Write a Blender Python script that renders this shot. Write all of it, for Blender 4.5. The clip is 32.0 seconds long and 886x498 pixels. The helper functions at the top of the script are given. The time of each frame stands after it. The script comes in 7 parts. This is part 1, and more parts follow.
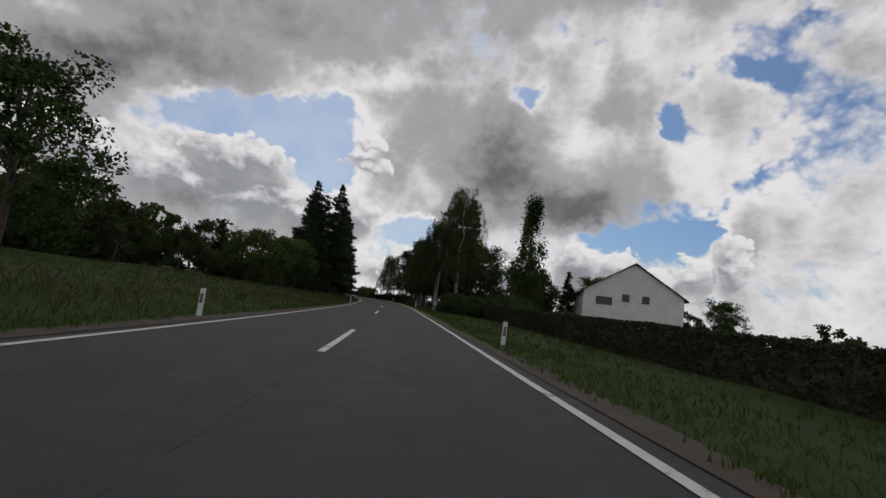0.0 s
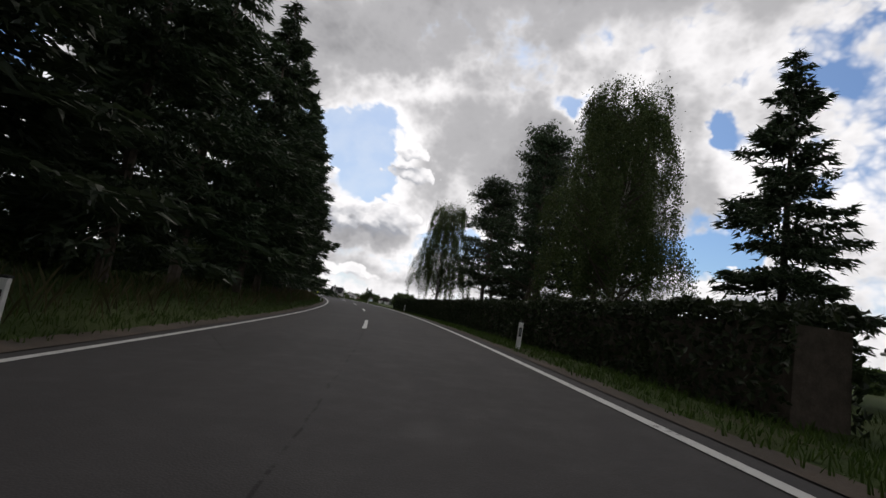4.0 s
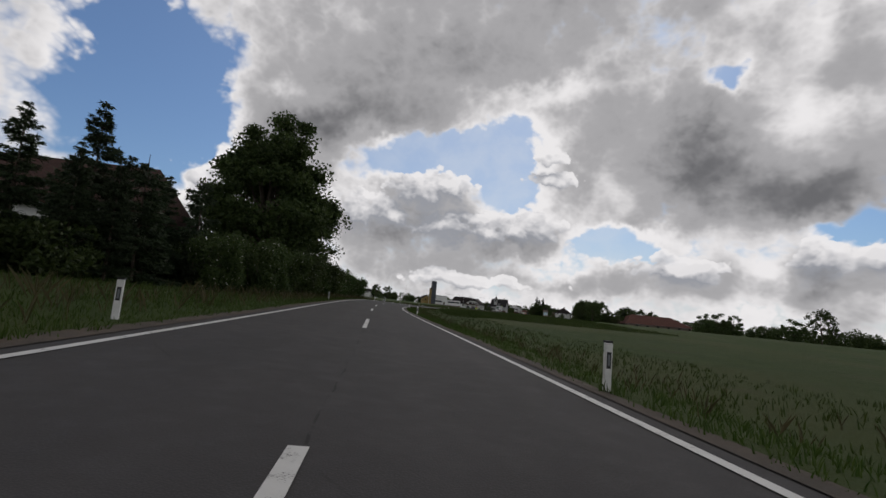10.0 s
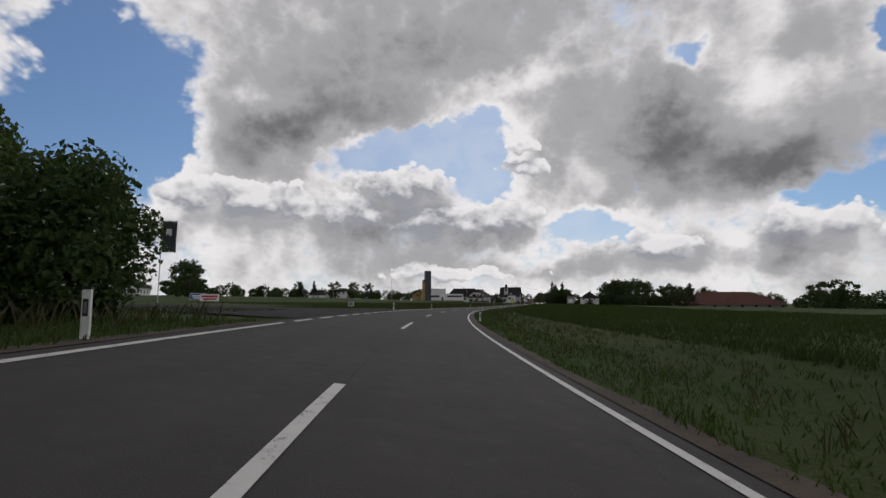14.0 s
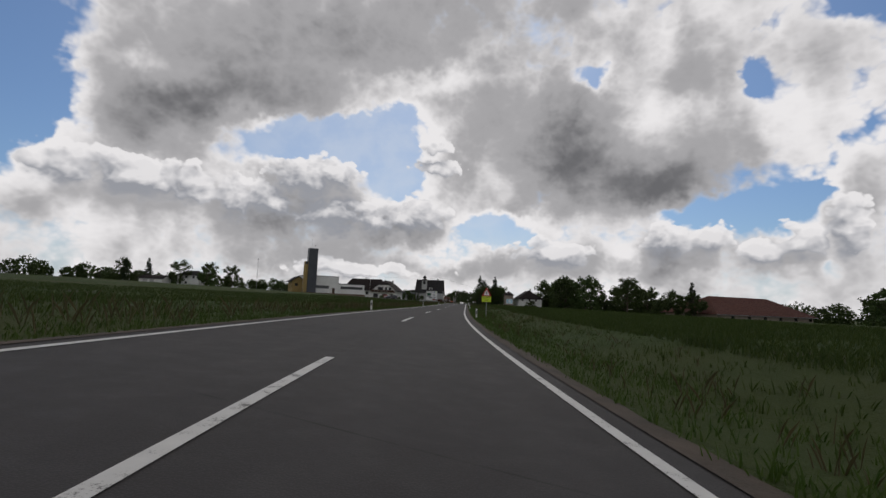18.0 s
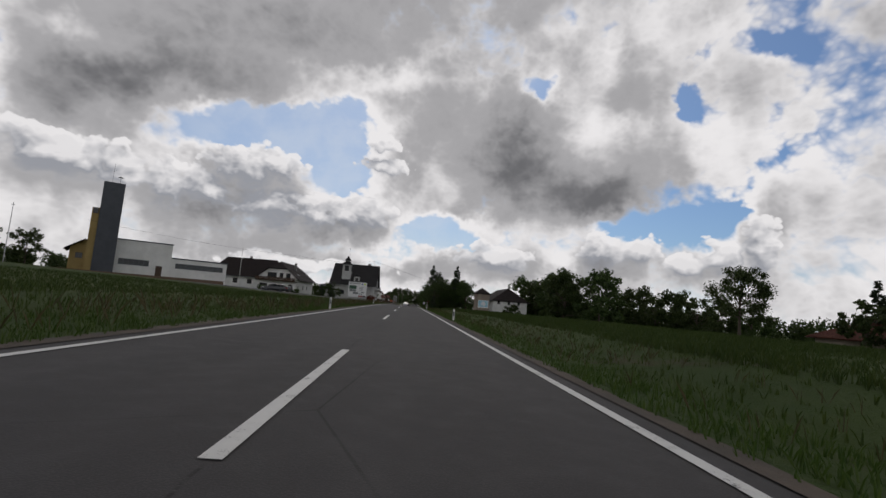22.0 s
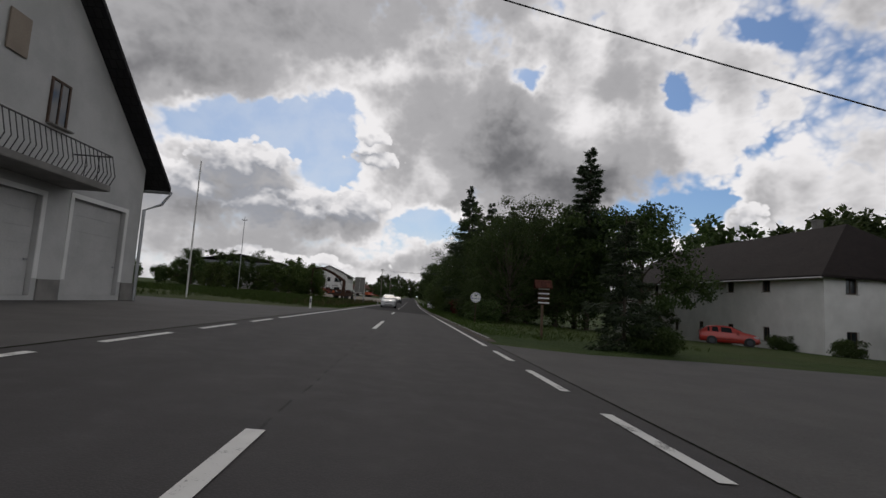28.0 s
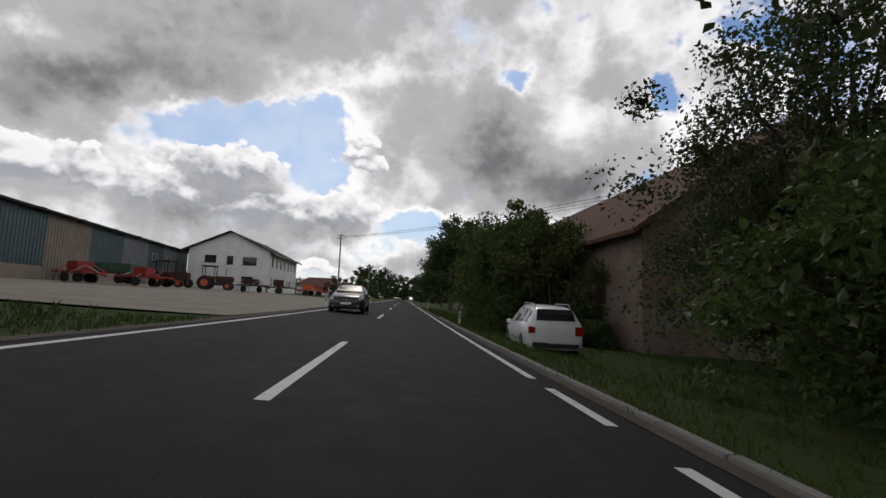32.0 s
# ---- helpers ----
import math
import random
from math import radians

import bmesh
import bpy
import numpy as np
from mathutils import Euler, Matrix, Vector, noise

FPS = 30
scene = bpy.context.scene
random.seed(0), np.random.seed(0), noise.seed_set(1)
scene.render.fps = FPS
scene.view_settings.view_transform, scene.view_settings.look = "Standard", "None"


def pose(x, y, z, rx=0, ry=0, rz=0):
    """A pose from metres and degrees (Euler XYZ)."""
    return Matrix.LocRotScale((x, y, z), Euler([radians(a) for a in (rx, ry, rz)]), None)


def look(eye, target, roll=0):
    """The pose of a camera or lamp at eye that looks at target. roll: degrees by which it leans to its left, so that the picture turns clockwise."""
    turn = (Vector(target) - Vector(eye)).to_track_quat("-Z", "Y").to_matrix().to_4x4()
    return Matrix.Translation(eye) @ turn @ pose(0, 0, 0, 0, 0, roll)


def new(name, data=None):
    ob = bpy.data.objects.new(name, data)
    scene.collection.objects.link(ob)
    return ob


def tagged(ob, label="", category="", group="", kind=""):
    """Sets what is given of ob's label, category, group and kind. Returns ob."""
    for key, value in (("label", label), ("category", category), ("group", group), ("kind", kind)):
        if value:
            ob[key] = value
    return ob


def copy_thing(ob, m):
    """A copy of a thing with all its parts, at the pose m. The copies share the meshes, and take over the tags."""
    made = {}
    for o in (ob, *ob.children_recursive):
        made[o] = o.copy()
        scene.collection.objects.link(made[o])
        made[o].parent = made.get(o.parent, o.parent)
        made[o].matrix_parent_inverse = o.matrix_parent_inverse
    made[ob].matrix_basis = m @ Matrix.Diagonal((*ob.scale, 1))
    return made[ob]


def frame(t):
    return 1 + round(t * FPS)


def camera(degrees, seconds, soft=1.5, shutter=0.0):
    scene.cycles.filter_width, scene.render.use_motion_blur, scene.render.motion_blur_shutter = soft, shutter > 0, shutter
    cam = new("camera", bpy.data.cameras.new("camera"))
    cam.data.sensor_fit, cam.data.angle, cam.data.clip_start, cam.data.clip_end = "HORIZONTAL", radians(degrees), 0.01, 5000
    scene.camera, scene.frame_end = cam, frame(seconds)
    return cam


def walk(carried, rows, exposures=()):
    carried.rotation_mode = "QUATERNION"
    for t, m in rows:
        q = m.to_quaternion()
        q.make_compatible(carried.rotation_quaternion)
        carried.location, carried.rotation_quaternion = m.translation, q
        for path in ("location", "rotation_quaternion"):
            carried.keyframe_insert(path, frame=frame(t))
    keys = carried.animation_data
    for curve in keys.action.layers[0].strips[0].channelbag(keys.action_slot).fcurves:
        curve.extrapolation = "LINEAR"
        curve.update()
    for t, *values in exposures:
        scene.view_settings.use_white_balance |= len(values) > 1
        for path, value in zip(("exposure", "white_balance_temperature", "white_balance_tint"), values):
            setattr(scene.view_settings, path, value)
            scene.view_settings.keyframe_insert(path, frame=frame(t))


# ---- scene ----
cam = camera(85.4, 32.0)
PATH = [
    (0.0, pose(-0.15, -0.01, 0.027, 97.21, -7.41, -4.27)),
    (0.5, pose(-0.40, 11.25, 0.110, 97.32, -7.29, -3.58)),
    (1.0, pose(-0.78, 22.50, 0.211, 97.48, -7.49, -2.86)),
    (1.5, pose(-1.26, 33.75, 0.314, 97.51, -8.24, -2.46)),
    (2.0, pose(-1.80, 44.98, 0.410, 97.62, -8.69, -2.39)),
    (2.5, pose(-2.38, 56.22, 0.554, 97.89, -8.91, -2.40)),
    (4.5, pose(-6.64, 100.95, 1.068, 97.56, -9.13, 1.75)),
    (5.0, pose(-8.34, 112.05, 1.155, 97.55, -9.55, 3.29)),
    (5.5, pose(-10.43, 123.06, 1.246, 97.44, -9.50, 5.17)),
    (6.0, pose(-12.86, 134.01, 1.339, 97.41, -9.54, 6.65)),
    (6.5, pose(-15.48, 144.89, 1.424, 97.30, -9.32, 7.83)),
    (7.0, pose(-18.37, 155.69, 1.507, 97.29, -8.96, 9.04)),
    (7.5, pose(-21.52, 166.39, 1.593, 97.22, -8.24, 10.40)),
    (8.0, pose(-24.96, 176.99, 1.680, 97.06, -7.29, 11.92)),
    (8.5, pose(-28.69, 187.47, 1.752, 96.93, -6.55, 13.75)),
    (9.0, pose(-32.73, 197.81, 1.815, 96.78, -6.06, 15.43)),
    (9.5, pose(-37.07, 208.02, 1.877, 96.80, -5.57, 17.23)),
    (10.0, pose(-41.63, 218.10, 1.950, 96.80, -4.93, 18.68)),
    (10.5, pose(-46.40, 228.06, 2.032, 96.74, -3.99, 19.80)),
    (11.0, pose(-51.25, 237.97, 2.107, 96.66, -3.48, 20.64)),
    (11.5, pose(-56.08, 247.86, 2.177, 96.70, -2.96, 21.31)),
    (12.0, pose(-60.88, 257.75, 2.255, 96.69, -2.26, 21.27)),
    (12.5, pose(-65.51, 267.72, 2.334, 96.65, -1.21, 20.77)),
    (13.0, pose(-69.92, 277.79, 2.409, 96.59, -0.55, 19.85)),
    (13.5, pose(-74.10, 288.00, 2.475, 96.44, -0.26, 18.31)),
    (14.0, pose(-77.95, 298.34, 2.503, 96.24, -0.02, 16.78)),
    (14.5, pose(-81.41, 308.84, 2.473, 95.92, -0.23, 15.07)),
    (15.0, pose(-84.55, 319.46, 2.404, 95.80, -0.19, 13.48)),
    (15.5, pose(-87.47, 330.14, 2.322, 95.67, -0.32, 11.75)),
    (17.5, pose(-96.69, 373.65, 1.996, 95.93, -1.78, 6.79)),
    (18.0, pose(-98.41, 384.68, 1.951, 96.16, -2.35, 5.53)),
    (18.5, pose(-99.87, 395.77, 1.921, 96.17, -2.84, 3.74)),
    (19.0, pose(-101.04, 406.94, 1.892, 96.14, -3.25, 1.92)),
    (19.5, pose(-101.89, 418.16, 1.861, 96.17, -3.47, 0.32)),
    (20.0, pose(-102.55, 429.43, 1.841, 96.30, -3.78, -0.66)),
    (20.5, pose(-103.16, 440.74, 1.837, 96.38, -3.97, -1.14)),
    (21.0, pose(-103.74, 452.08, 1.839, 96.43, -4.20, -1.30)),
    (21.5, pose(-104.36, 463.44, 1.843, 96.52, -4.27, -1.37)),
    (22.0, pose(-105.00, 474.85, 1.856, 96.62, -4.46, -1.53)),
    (22.5, pose(-105.59, 486.28, 1.887, 96.72, -4.30, -1.67)),
    (23.0, pose(-106.16, 497.75, 1.926, 96.70, -4.21, -1.91)),
    (23.5, pose(-106.69, 509.25, 1.958, 96.61, -4.09, -2.10)),
    (24.0, pose(-107.22, 520.79, 1.990, 96.61, -4.51, -2.23)),
    (24.5, pose(-107.74, 532.29, 2.015, 96.57, -4.54, -2.26)),
    (25.0, pose(-108.25, 543.72, 2.032, 96.53, -4.63, -2.28)),
    (25.5, pose(-108.73, 555.07, 2.037, 96.49, -4.37, -2.26)),
    (27.5, pose(-110.46, 599.69, 1.823, 95.92, -3.41, -2.28)),
    (28.0, pose(-110.85, 610.64, 1.701, 95.80, -3.31, -2.41)),
    (28.5, pose(-111.22, 621.52, 1.577, 95.84, -3.42, -2.52)),
    (29.0, pose(-111.56, 632.32, 1.459, 95.94, -3.60, -2.70)),
    (29.5, pose(-111.88, 643.04, 1.332, 95.85, -3.59, -2.77)),
    (30.0, pose(-112.19, 653.68, 1.202, 95.80, -3.52, -2.84)),
    (30.5, pose(-112.45, 664.24, 1.076, 95.82, -3.23, -2.93)),
    (31.0, pose(-112.69, 674.72, 0.953, 95.95, -3.09, -3.04)),
    (31.5, pose(-112.92, 685.13, 0.838, 95.91, -2.51, -3.16)),
    (32.0, pose(-113.11, 695.44, 0.711, 96.08, -2.30, -3.39)),
]
EXPOSURE = 0.0
walk(cam, PATH, exposures=[(t, e, 6600, 13) for t, e in ((0.0, -0.1), (2.0, -0.05), (4.5, 0.5), (5.0, 0.6), (6.0, 0.5), (7.0, 0.12), (8.0, -0.05), (9.0, 0.0), (11.0, 0.05), (12.0, 0.2), (13.0, 0.0), (18.0, 0.0), (23.0, 0.0), (28.0, 0.08), (30.0, 0.2), (31.0, 0.3), (32.0, 0.28))])

# ---- world and sun ----
SUN_AZ, SUN_EL = radians(4), radians(48)       # azimuth to the left of +y
sun = new("sun", bpy.data.lights.new("sun", "SUN"))
sun.data.energy, sun.data.angle, sun.data.color = 0.5, radians(12), (1.0, 0.95, 0.88)
sun.matrix_world = look((-math.sin(SUN_AZ) * math.cos(SUN_EL) * 100, math.cos(SUN_AZ) * math.cos(SUN_EL) * 100, math.sin(SUN_EL) * 100), (0, 0, 0))


class Nodes:
    """A short way to write node trees."""

    def __init__(self, tree):
        self.t = tree

    def add(self, kind, **props):
        n = self.t.nodes.new(kind)
        for k, v in props.items():
            setattr(n, k, v)
        return n

    def put(self, socket, v):
        if isinstance(v, bpy.types.NodeSocket):
            self.t.links.new(v, socket)
        elif v is not None:
            socket.default_value = v

    def math(self, op, a, b=None, c=None, clamp=False):
        n = self.add("ShaderNodeMath", operation=op, use_clamp=clamp)
        for s, v in zip(n.inputs, (a, b, c)):
            self.put(s, v)
        return n.outputs[0]

    def vec(self, op, a, b=None, out=0):
        n = self.add("ShaderNodeVectorMath", operation=op)
        self.put(n.inputs[0], a)
        if b is not None:
            self.put(n.inputs[3] if op == "SCALE" else n.inputs[1], b)
        return n.outputs[out]

    def noise(self, vec, scale, detail=4, rough=0.55, distort=0.0, out=0):
        n = self.add("ShaderNodeTexNoise")
        self.put(n.inputs["Vector"], vec)
        n.inputs["Scale"].default_value, n.inputs["Detail"].default_value = scale, detail
        n.inputs["Roughness"].default_value, n.inputs["Distortion"].default_value = rough, distort
        return n.outputs[out]

    def ramp(self, fac, a, b, lo=0.0, hi=1.0, smooth=True):
        n = self.add("ShaderNodeMapRange", interpolation_type="SMOOTHSTEP" if smooth else "LINEAR")
        for s, v in zip(n.inputs, (fac, a, b, lo, hi)):
            self.put(s, v)
        return n.outputs[0]

    def mix(self, fac, a, b, kind="MIX"):
        n = self.add("ShaderNodeMix", data_type="RGBA", blend_type=kind)
        for s, v in ((n.inputs["Factor"], fac), (n.inputs[6], a), (n.inputs[7], b)):
            self.put(s, (*v, 1) if isinstance(v, tuple) and len(v) == 3 else v)
        return n.outputs[2]


def make_sky():
    world = bpy.data.worlds.new("sky")
    scene.world = world
    world.use_nodes = True
    k = Nodes(world.node_tree)
    k.t.nodes.clear()
    way = k.add("ShaderNodeTexCoord").outputs["Generated"]
    sky = k.add("ShaderNodeTexSky", sky_type="NISHITA", sun_disc=False, sun_elevation=SUN_EL, sun_rotation=-SUN_AZ)
    xyz = k.add("ShaderNodeSeparateXYZ")
    k.put(xyz.inputs[0], way)
    az = k.math("MULTIPLY", k.math("ARCTAN2", xyz.outputs[0], xyz.outputs[1]), 57.3)      # to the right
    el = k.math("MULTIPLY", k.math("ARCSINE", xyz.outputs[2]), 57.3)
    comb = k.add("ShaderNodeCombineXYZ")
    k.put(comb.inputs[0], az)
    k.put(comb.inputs[1], el)
    at = comb.outputs[0]
    shake = k.vec("SCALE", k.vec("SUBTRACT", k.noise(way, 9.0, 4, 0.6, out=1), (0.5, 0.5, 0.5)), 7.0)
    bent = k.vec("ADD", at, shake)

    def blobs(rows, where):
        total = None
        for a, e, ra, re, w in rows:
            q = k.vec("MULTIPLY", k.vec("SUBTRACT", where, (a, e, 0)), (1 / ra, 1 / re, 0))
            g = k.math("MULTIPLY", k.math("EXPONENT", k.math("MULTIPLY", k.vec("DOT_PRODUCT", q, q, out=1), -1.0)), w)
            total = g if total is None else k.math("ADD", total, g)
        return total

    stirred = k.vec("ADD", k.vec("MULTIPLY", way, (1.0, 1.0, 1.3)), k.vec("SCALE", k.noise(way, 8.0, 4, 0.6, out=1), 0.05))

    def heads(where):
        """Rounded cloud heads at four sizes."""
        total = None
        for size, w in ((9.0, 0.8), (20.0, 0.6), (44.0, 0.36), (95.0, 0.2)):
            v = k.add("ShaderNodeTexVoronoi", feature="SMOOTH_F1")
            k.put(v.inputs["Vector"], where)
            v.inputs["Scale"].default_value, v.inputs["Smoothness"].default_value = size, 0.35
            n = k.math("MULTIPLY", k.math("SUBTRACT", 0.42, v.outputs["Distance"]), w)
            total = n if total is None else k.math("ADD", total, n)
        return total

    billow, above = heads(stirred), heads(k.vec("ADD", stirred, (0.0, 0.004, 0.020)))
    relief = k.math("SUBTRACT", billow, above)
    wide, fine = k.noise(way, 3.2, 3, 0.5), k.noise(stirred, 13.0, 6, 0.55)
    big = k.math("ADD", k.math("ADD", blobs(BLUE, bent), blobs(BANKS, bent)), k.math("MULTIPLY", k.math("SUBTRACT", wide, 0.5), 0.5))
    cover = k.math("ADD", k.math("ADD", big, k.math("MULTIPLY", billow, 0.8)), k.math("MULTIPLY", k.math("SUBTRACT", fine, 0.5), 0.36))
    # high up, mostly out of view, an added deck closes the cover
    cover = k.math("ADD", k.math("ADD", cover, COVER), k.ramp(el, 31, 46, 0.0, 0.9))
    mask = k.ramp(cover, -0.16, k.ramp(wide, 0.4, 0.6, 0.14, 0.5))
    # grey where the cloud is thick, white at its sunlit edges and on the heads
    thick = k.math("MULTIPLY", k.math("ADD", blobs(DARK_BASES, bent), blobs(BRIGHT_TOPS, bent)), 1.45)
    thick = k.math("ADD", thick, k.math("MULTIPLY", k.math("SUBTRACT", k.noise(stirred, 7.0, 3, 0.45), 0.5), 0.75))
    thick = k.math("ADD", thick, k.math("MULTIPLY", k.math("SUBTRACT", wide, 0.5), 0.6))
    thick = k.math("SUBTRACT", thick, k.math("MULTIPLY", relief, RELIEF))
    # that unseen deck is darkened with height to dim light on the ground
    thick = k.math("ADD", thick, k.ramp(el, 27, 46, 0.0, 1.4))
    thick = k.math("ADD", thick, k.ramp(cover, 0.0, 1.1, -0.7, 0.35))
    cloud = k.mix(k.ramp(thick, -0.85, 0.35), CLOUD_LIGHT, CLOUD_MID)
    cloud = k.mix(k.ramp(thick, 0.3, 1.55), cloud, CLOUD_DARK)
    blue = k.mix(1.0, k.vec("SCALE", sky.outputs[0], SKY_GAIN), BLUE_TINT, "MULTIPLY")
    veil = k.math("MULTIPLY", k.ramp(k.math("ABSOLUTE", k.math("ADD", az, 12.0)), 8.0, 32.0, 0.50, 0.0), k.ramp(fine, 0.3, 0.7, 0.6, 1.1))
    blue = k.mix(veil, blue, (0.62, 0.68, 0.74))
    blue = k.mix(k.ramp(el, 0.0, 9.0, 0.5, 0.0), blue, (0.55, 0.64, 0.74))
    # nearer cumulus heads: white rims towards the sun, blue-grey bases
    def puffs(where):
        total = None
        for a, e, ra, re in PUFFS:
            q = k.vec("MULTIPLY", k.vec("SUBTRACT", where, (a, e, 0)), (1 / ra, 1 / re, 0))
            g = k.math("SUBTRACT", 1.0, k.vec("LENGTH", q, out=1))
            total = g if total is None else k.math("SMOOTH_MAX", total, g, 0.12)
        return total

    lumps = k.math("MULTIPLY", billow, 0.9)
    wobble = k.vec("ADD", at, k.vec("SCALE", shake, 0.35))
    body = k.math("ADD", k.math("ADD", puffs(wobble), lumps), 0.14)
    lit = k.math("SUBTRACT", body, k.math("ADD", k.math("ADD", puffs(k.vec("ADD", wobble, (0.4, 1.5, 0))), 0.14), k.math("MULTIPLY", above, 0.9)))
    tone = k.math("ADD", k.ramp(lit, 0.08, 0.62, 0.0, 0.9, False), k.ramp(body, 0.0, 0.55, 0.45, 0.0))
    heap = k.mix(k.math("ADD", tone, 0.0, clamp=True), PUFF_SHADE, CLOUD_LIGHT)
    col = k.mix(mask, blue, cloud)
    col = k.mix(k.math("MULTIPLY", k.ramp(body, 0.02, k.ramp(lit, -0.15, 0.35, 0.85, 0.15)), 0.92), col, heap)
    back = k.add("ShaderNodeBackground")
    k.put(back.inputs[0], col)
    back.inputs[1].default_value = 1.0
    k.put(k.add("ShaderNodeOutputWorld").inputs[0], back.outputs[0])


# azimuth and elevation in degrees, half widths, weight: holes of blue, banks of cloud, grey bases and sunlit tops
BLUE = [(-49.8, 21.3, 3.9, 5.1, -1.6), (-47.6, 15.8, 2.5, 2.2, -1), (-54.3, 17.8, 5.4, 6.6, -1.5), (-27, 15.9, 4.4, 1.8, -1), (-21.5, 18.2, 6, 2.4, -1.3), (-16.2, 18.5, 4.8, 3.2, -1.2), (-12.6, 15.2, 3.06, 3.3, -1), (-10.9, 21.4, 1.5, 1.6, -0.6), (-10.8, 12.4, 3.8, 1.7, -0.8), (0, 8.4, 3.7, 1.9, -1), (3.4, 6.9, 3.9, 1.2, -0.9), (-5.3, 5.2, 2.7, 0.9, -0.6), (27.7, 11.3, 5, 2.1, -1.6), (23.2, 9.8, 3.6, 1.3, -1), (32.3, 12, 1.9, 1.2, -0.9), (34.2, 5.5, 0.9, 1.6, -0.5), (11.6, 25.8, 2.2, 1.6, -1), (28.3, 22.9, 1.3, 1.7, -0.7), (36.7, 26.8, 2.4, 1.1, -0.7)]
BANKS = [(-22.4, 12.4, 5.2, 3.2, 1), (-19.3, 14.6, 2.6, 1.9, 0.6), (-10.3, 9.1, 5.8, 2.6, 1.2), (-28.9, 10.4, 4.2, 3.1, 0.9), (-5.8, 16.9, 4.1, 4, 0.7), (-38.6, 10.2, 7.9, 4, 0.8), (-37.1, 20.7, 10.3, 5, 0.9), (-22.3, 27.6, 17.2, 5.2, 0.8), (8.4, 20.1, 12.3, 6.3, 0.9), (17.7, 13.4, 7.1, 3.1, 0.7), (1.9, 11.2, 4.6, 1.7, 0.5), (20.5, 6.6, 4.7, 2.4, 0.9), (31.3, 6.9, 3.7, 1.9, 0.9), (34.8, 11.9, 2.3, 3.1, 0.7), (20.7, 25.3, 5, 3.3, 0.5), (8.6, 5.3, 7.3, 2, 0.6), (-11.4, 4, 19.9, 1.2, 0.5)]
DARK_BASES = [(-28.7, 21.3, 9.5, 3.5, 0.5), (-40.1, 16.1, 3.5, 2.2, 0.43), (-35.3, 18.9, 4.5, 2.8, 0.31), (-19.7, 29.1, 9, 3.4, 0.37), (-0.8, 31.5, 8.4, 2.8, 0.28), (9.7, 16.3, 5.6, 2.9, 0.63), (19.4, 13.3, 5.9, 2.7, 0.72), (5.9, 12.8, 3.9, 2.3, 0.45), (9, 20.4, 3.9, 2.2, 0.41), (-22, 7.9, 8.5, 2.9, 0.63), (-10.2, 7.4, 4.8, 1.2, 0.41), (-47.8, 6.6, 2, 1.3, 0.45), (18.8, 6.3, 3.3, 2.1, 0.54), (27.4, 16.1, 3.3, 3.3, 0.27), (34.3, 8.9, 1.6, 1.6, 0.27), (-45.4, 10.6, 3.5, 2.1, 0.23), (29, 5.4, 3.1, 1.1, 0.32), (26, 24.5, 11, 4.6, 0.35)]
BRIGHT_TOPS = [(-21.3, 15.4, 3.9, 1.6, -0.9), (-29.7, 12.8, 3, 1.8, -0.6), (-10.4, 11.1, 5.5, 1.3, -0.9), (-39.8, 22.1, 3.1, 1.3, -0.6), (-8.3, 25.6, 9.8, 1.5, -0.6), (-10.1, 18.6, 2.8, 3.9, -0.8), (17.7, 21.8, 3.5, 3.5, -0.7), (19.5, 26.6, 3.5, 2.2, -0.5), (30.3, 18.9, 3.1, 3.2, -0.5), (-47, 10.8, 3.3, 2.5, -0.4), (-28.4, 18.4, 3.7, 1.2, -0.5), (20.5, 9.1, 2.7, 1.5, -0.5), (31.8, 8.3, 2.9, 1.6, -0.6), (15.3, 6.3, 1.8, 1.1, -0.6), (2, 9.5, 5.3, 1, -0.6), (-36.3, 12.4, 6.6, 2.3, -0.4)]
PUFFS = [(-22.1, 12.8, 4.7, 3.7), (-18.7, 13.9, 3.2, 2.6), (-26, 10.7, 3.7, 2.8), (-19.9, 9.1, 6.2, 3.4), (-10.3, 9.1, 6.5, 3), (-14.6, 9, 3.4, 2.7), (-29.7, 9.7, 3.5, 3.4), (-33.4, 10.1, 3.6, 2.5), (19.4, 7.6, 3.5, 2.6), (23.8, 7.2, 3, 2.2), (27.6, 6.2, 2.8, 2), (31.7, 7.2, 2.8, 2.3), (34.9, 8.1, 1.9, 3.3), (-45.4, 10.9, 3.7, 2.5), (-38.9, 11, 5.9, 2.9), (-15.3, 3.2, 8.7, 1.3), (7.3, 5.9, 5, 2.2), (-7.3, 17.8, 2.9, 2), (-7.5, 15.5, 3.5, 1.7)]
PUFF_SHADE = (0.29, 0.31, 0.345)
COVER, SKY_GAIN, RELIEF, BLUE_TINT = 0.42, 0.075, 0.6, (0.66, 0.86, 1.06)
CLOUD_LIGHT, CLOUD_MID, CLOUD_DARK = (0.80, 0.805, 0.81), (0.37, 0.375, 0.385), (0.135, 0.139, 0.147)
make_sky()

# ---- materials ----
def material(name, build, rough=0.8, metal=0.0, spec=None):
    m = bpy.data.materials.new(name)
    m.use_nodes = True
    k = Nodes(m.node_tree)
    bsdf = m.node_tree.nodes["Principled BSDF"]
    bsdf.inputs["Roughness"].default_value, bsdf.inputs["Metallic"].default_value = rough, metal
    if spec is not None:
        bsdf.inputs["Specular IOR Level"].default_value = spec
    build(k, bsdf, k.add("ShaderNodeTexCoord").outputs["Object"])
    return m


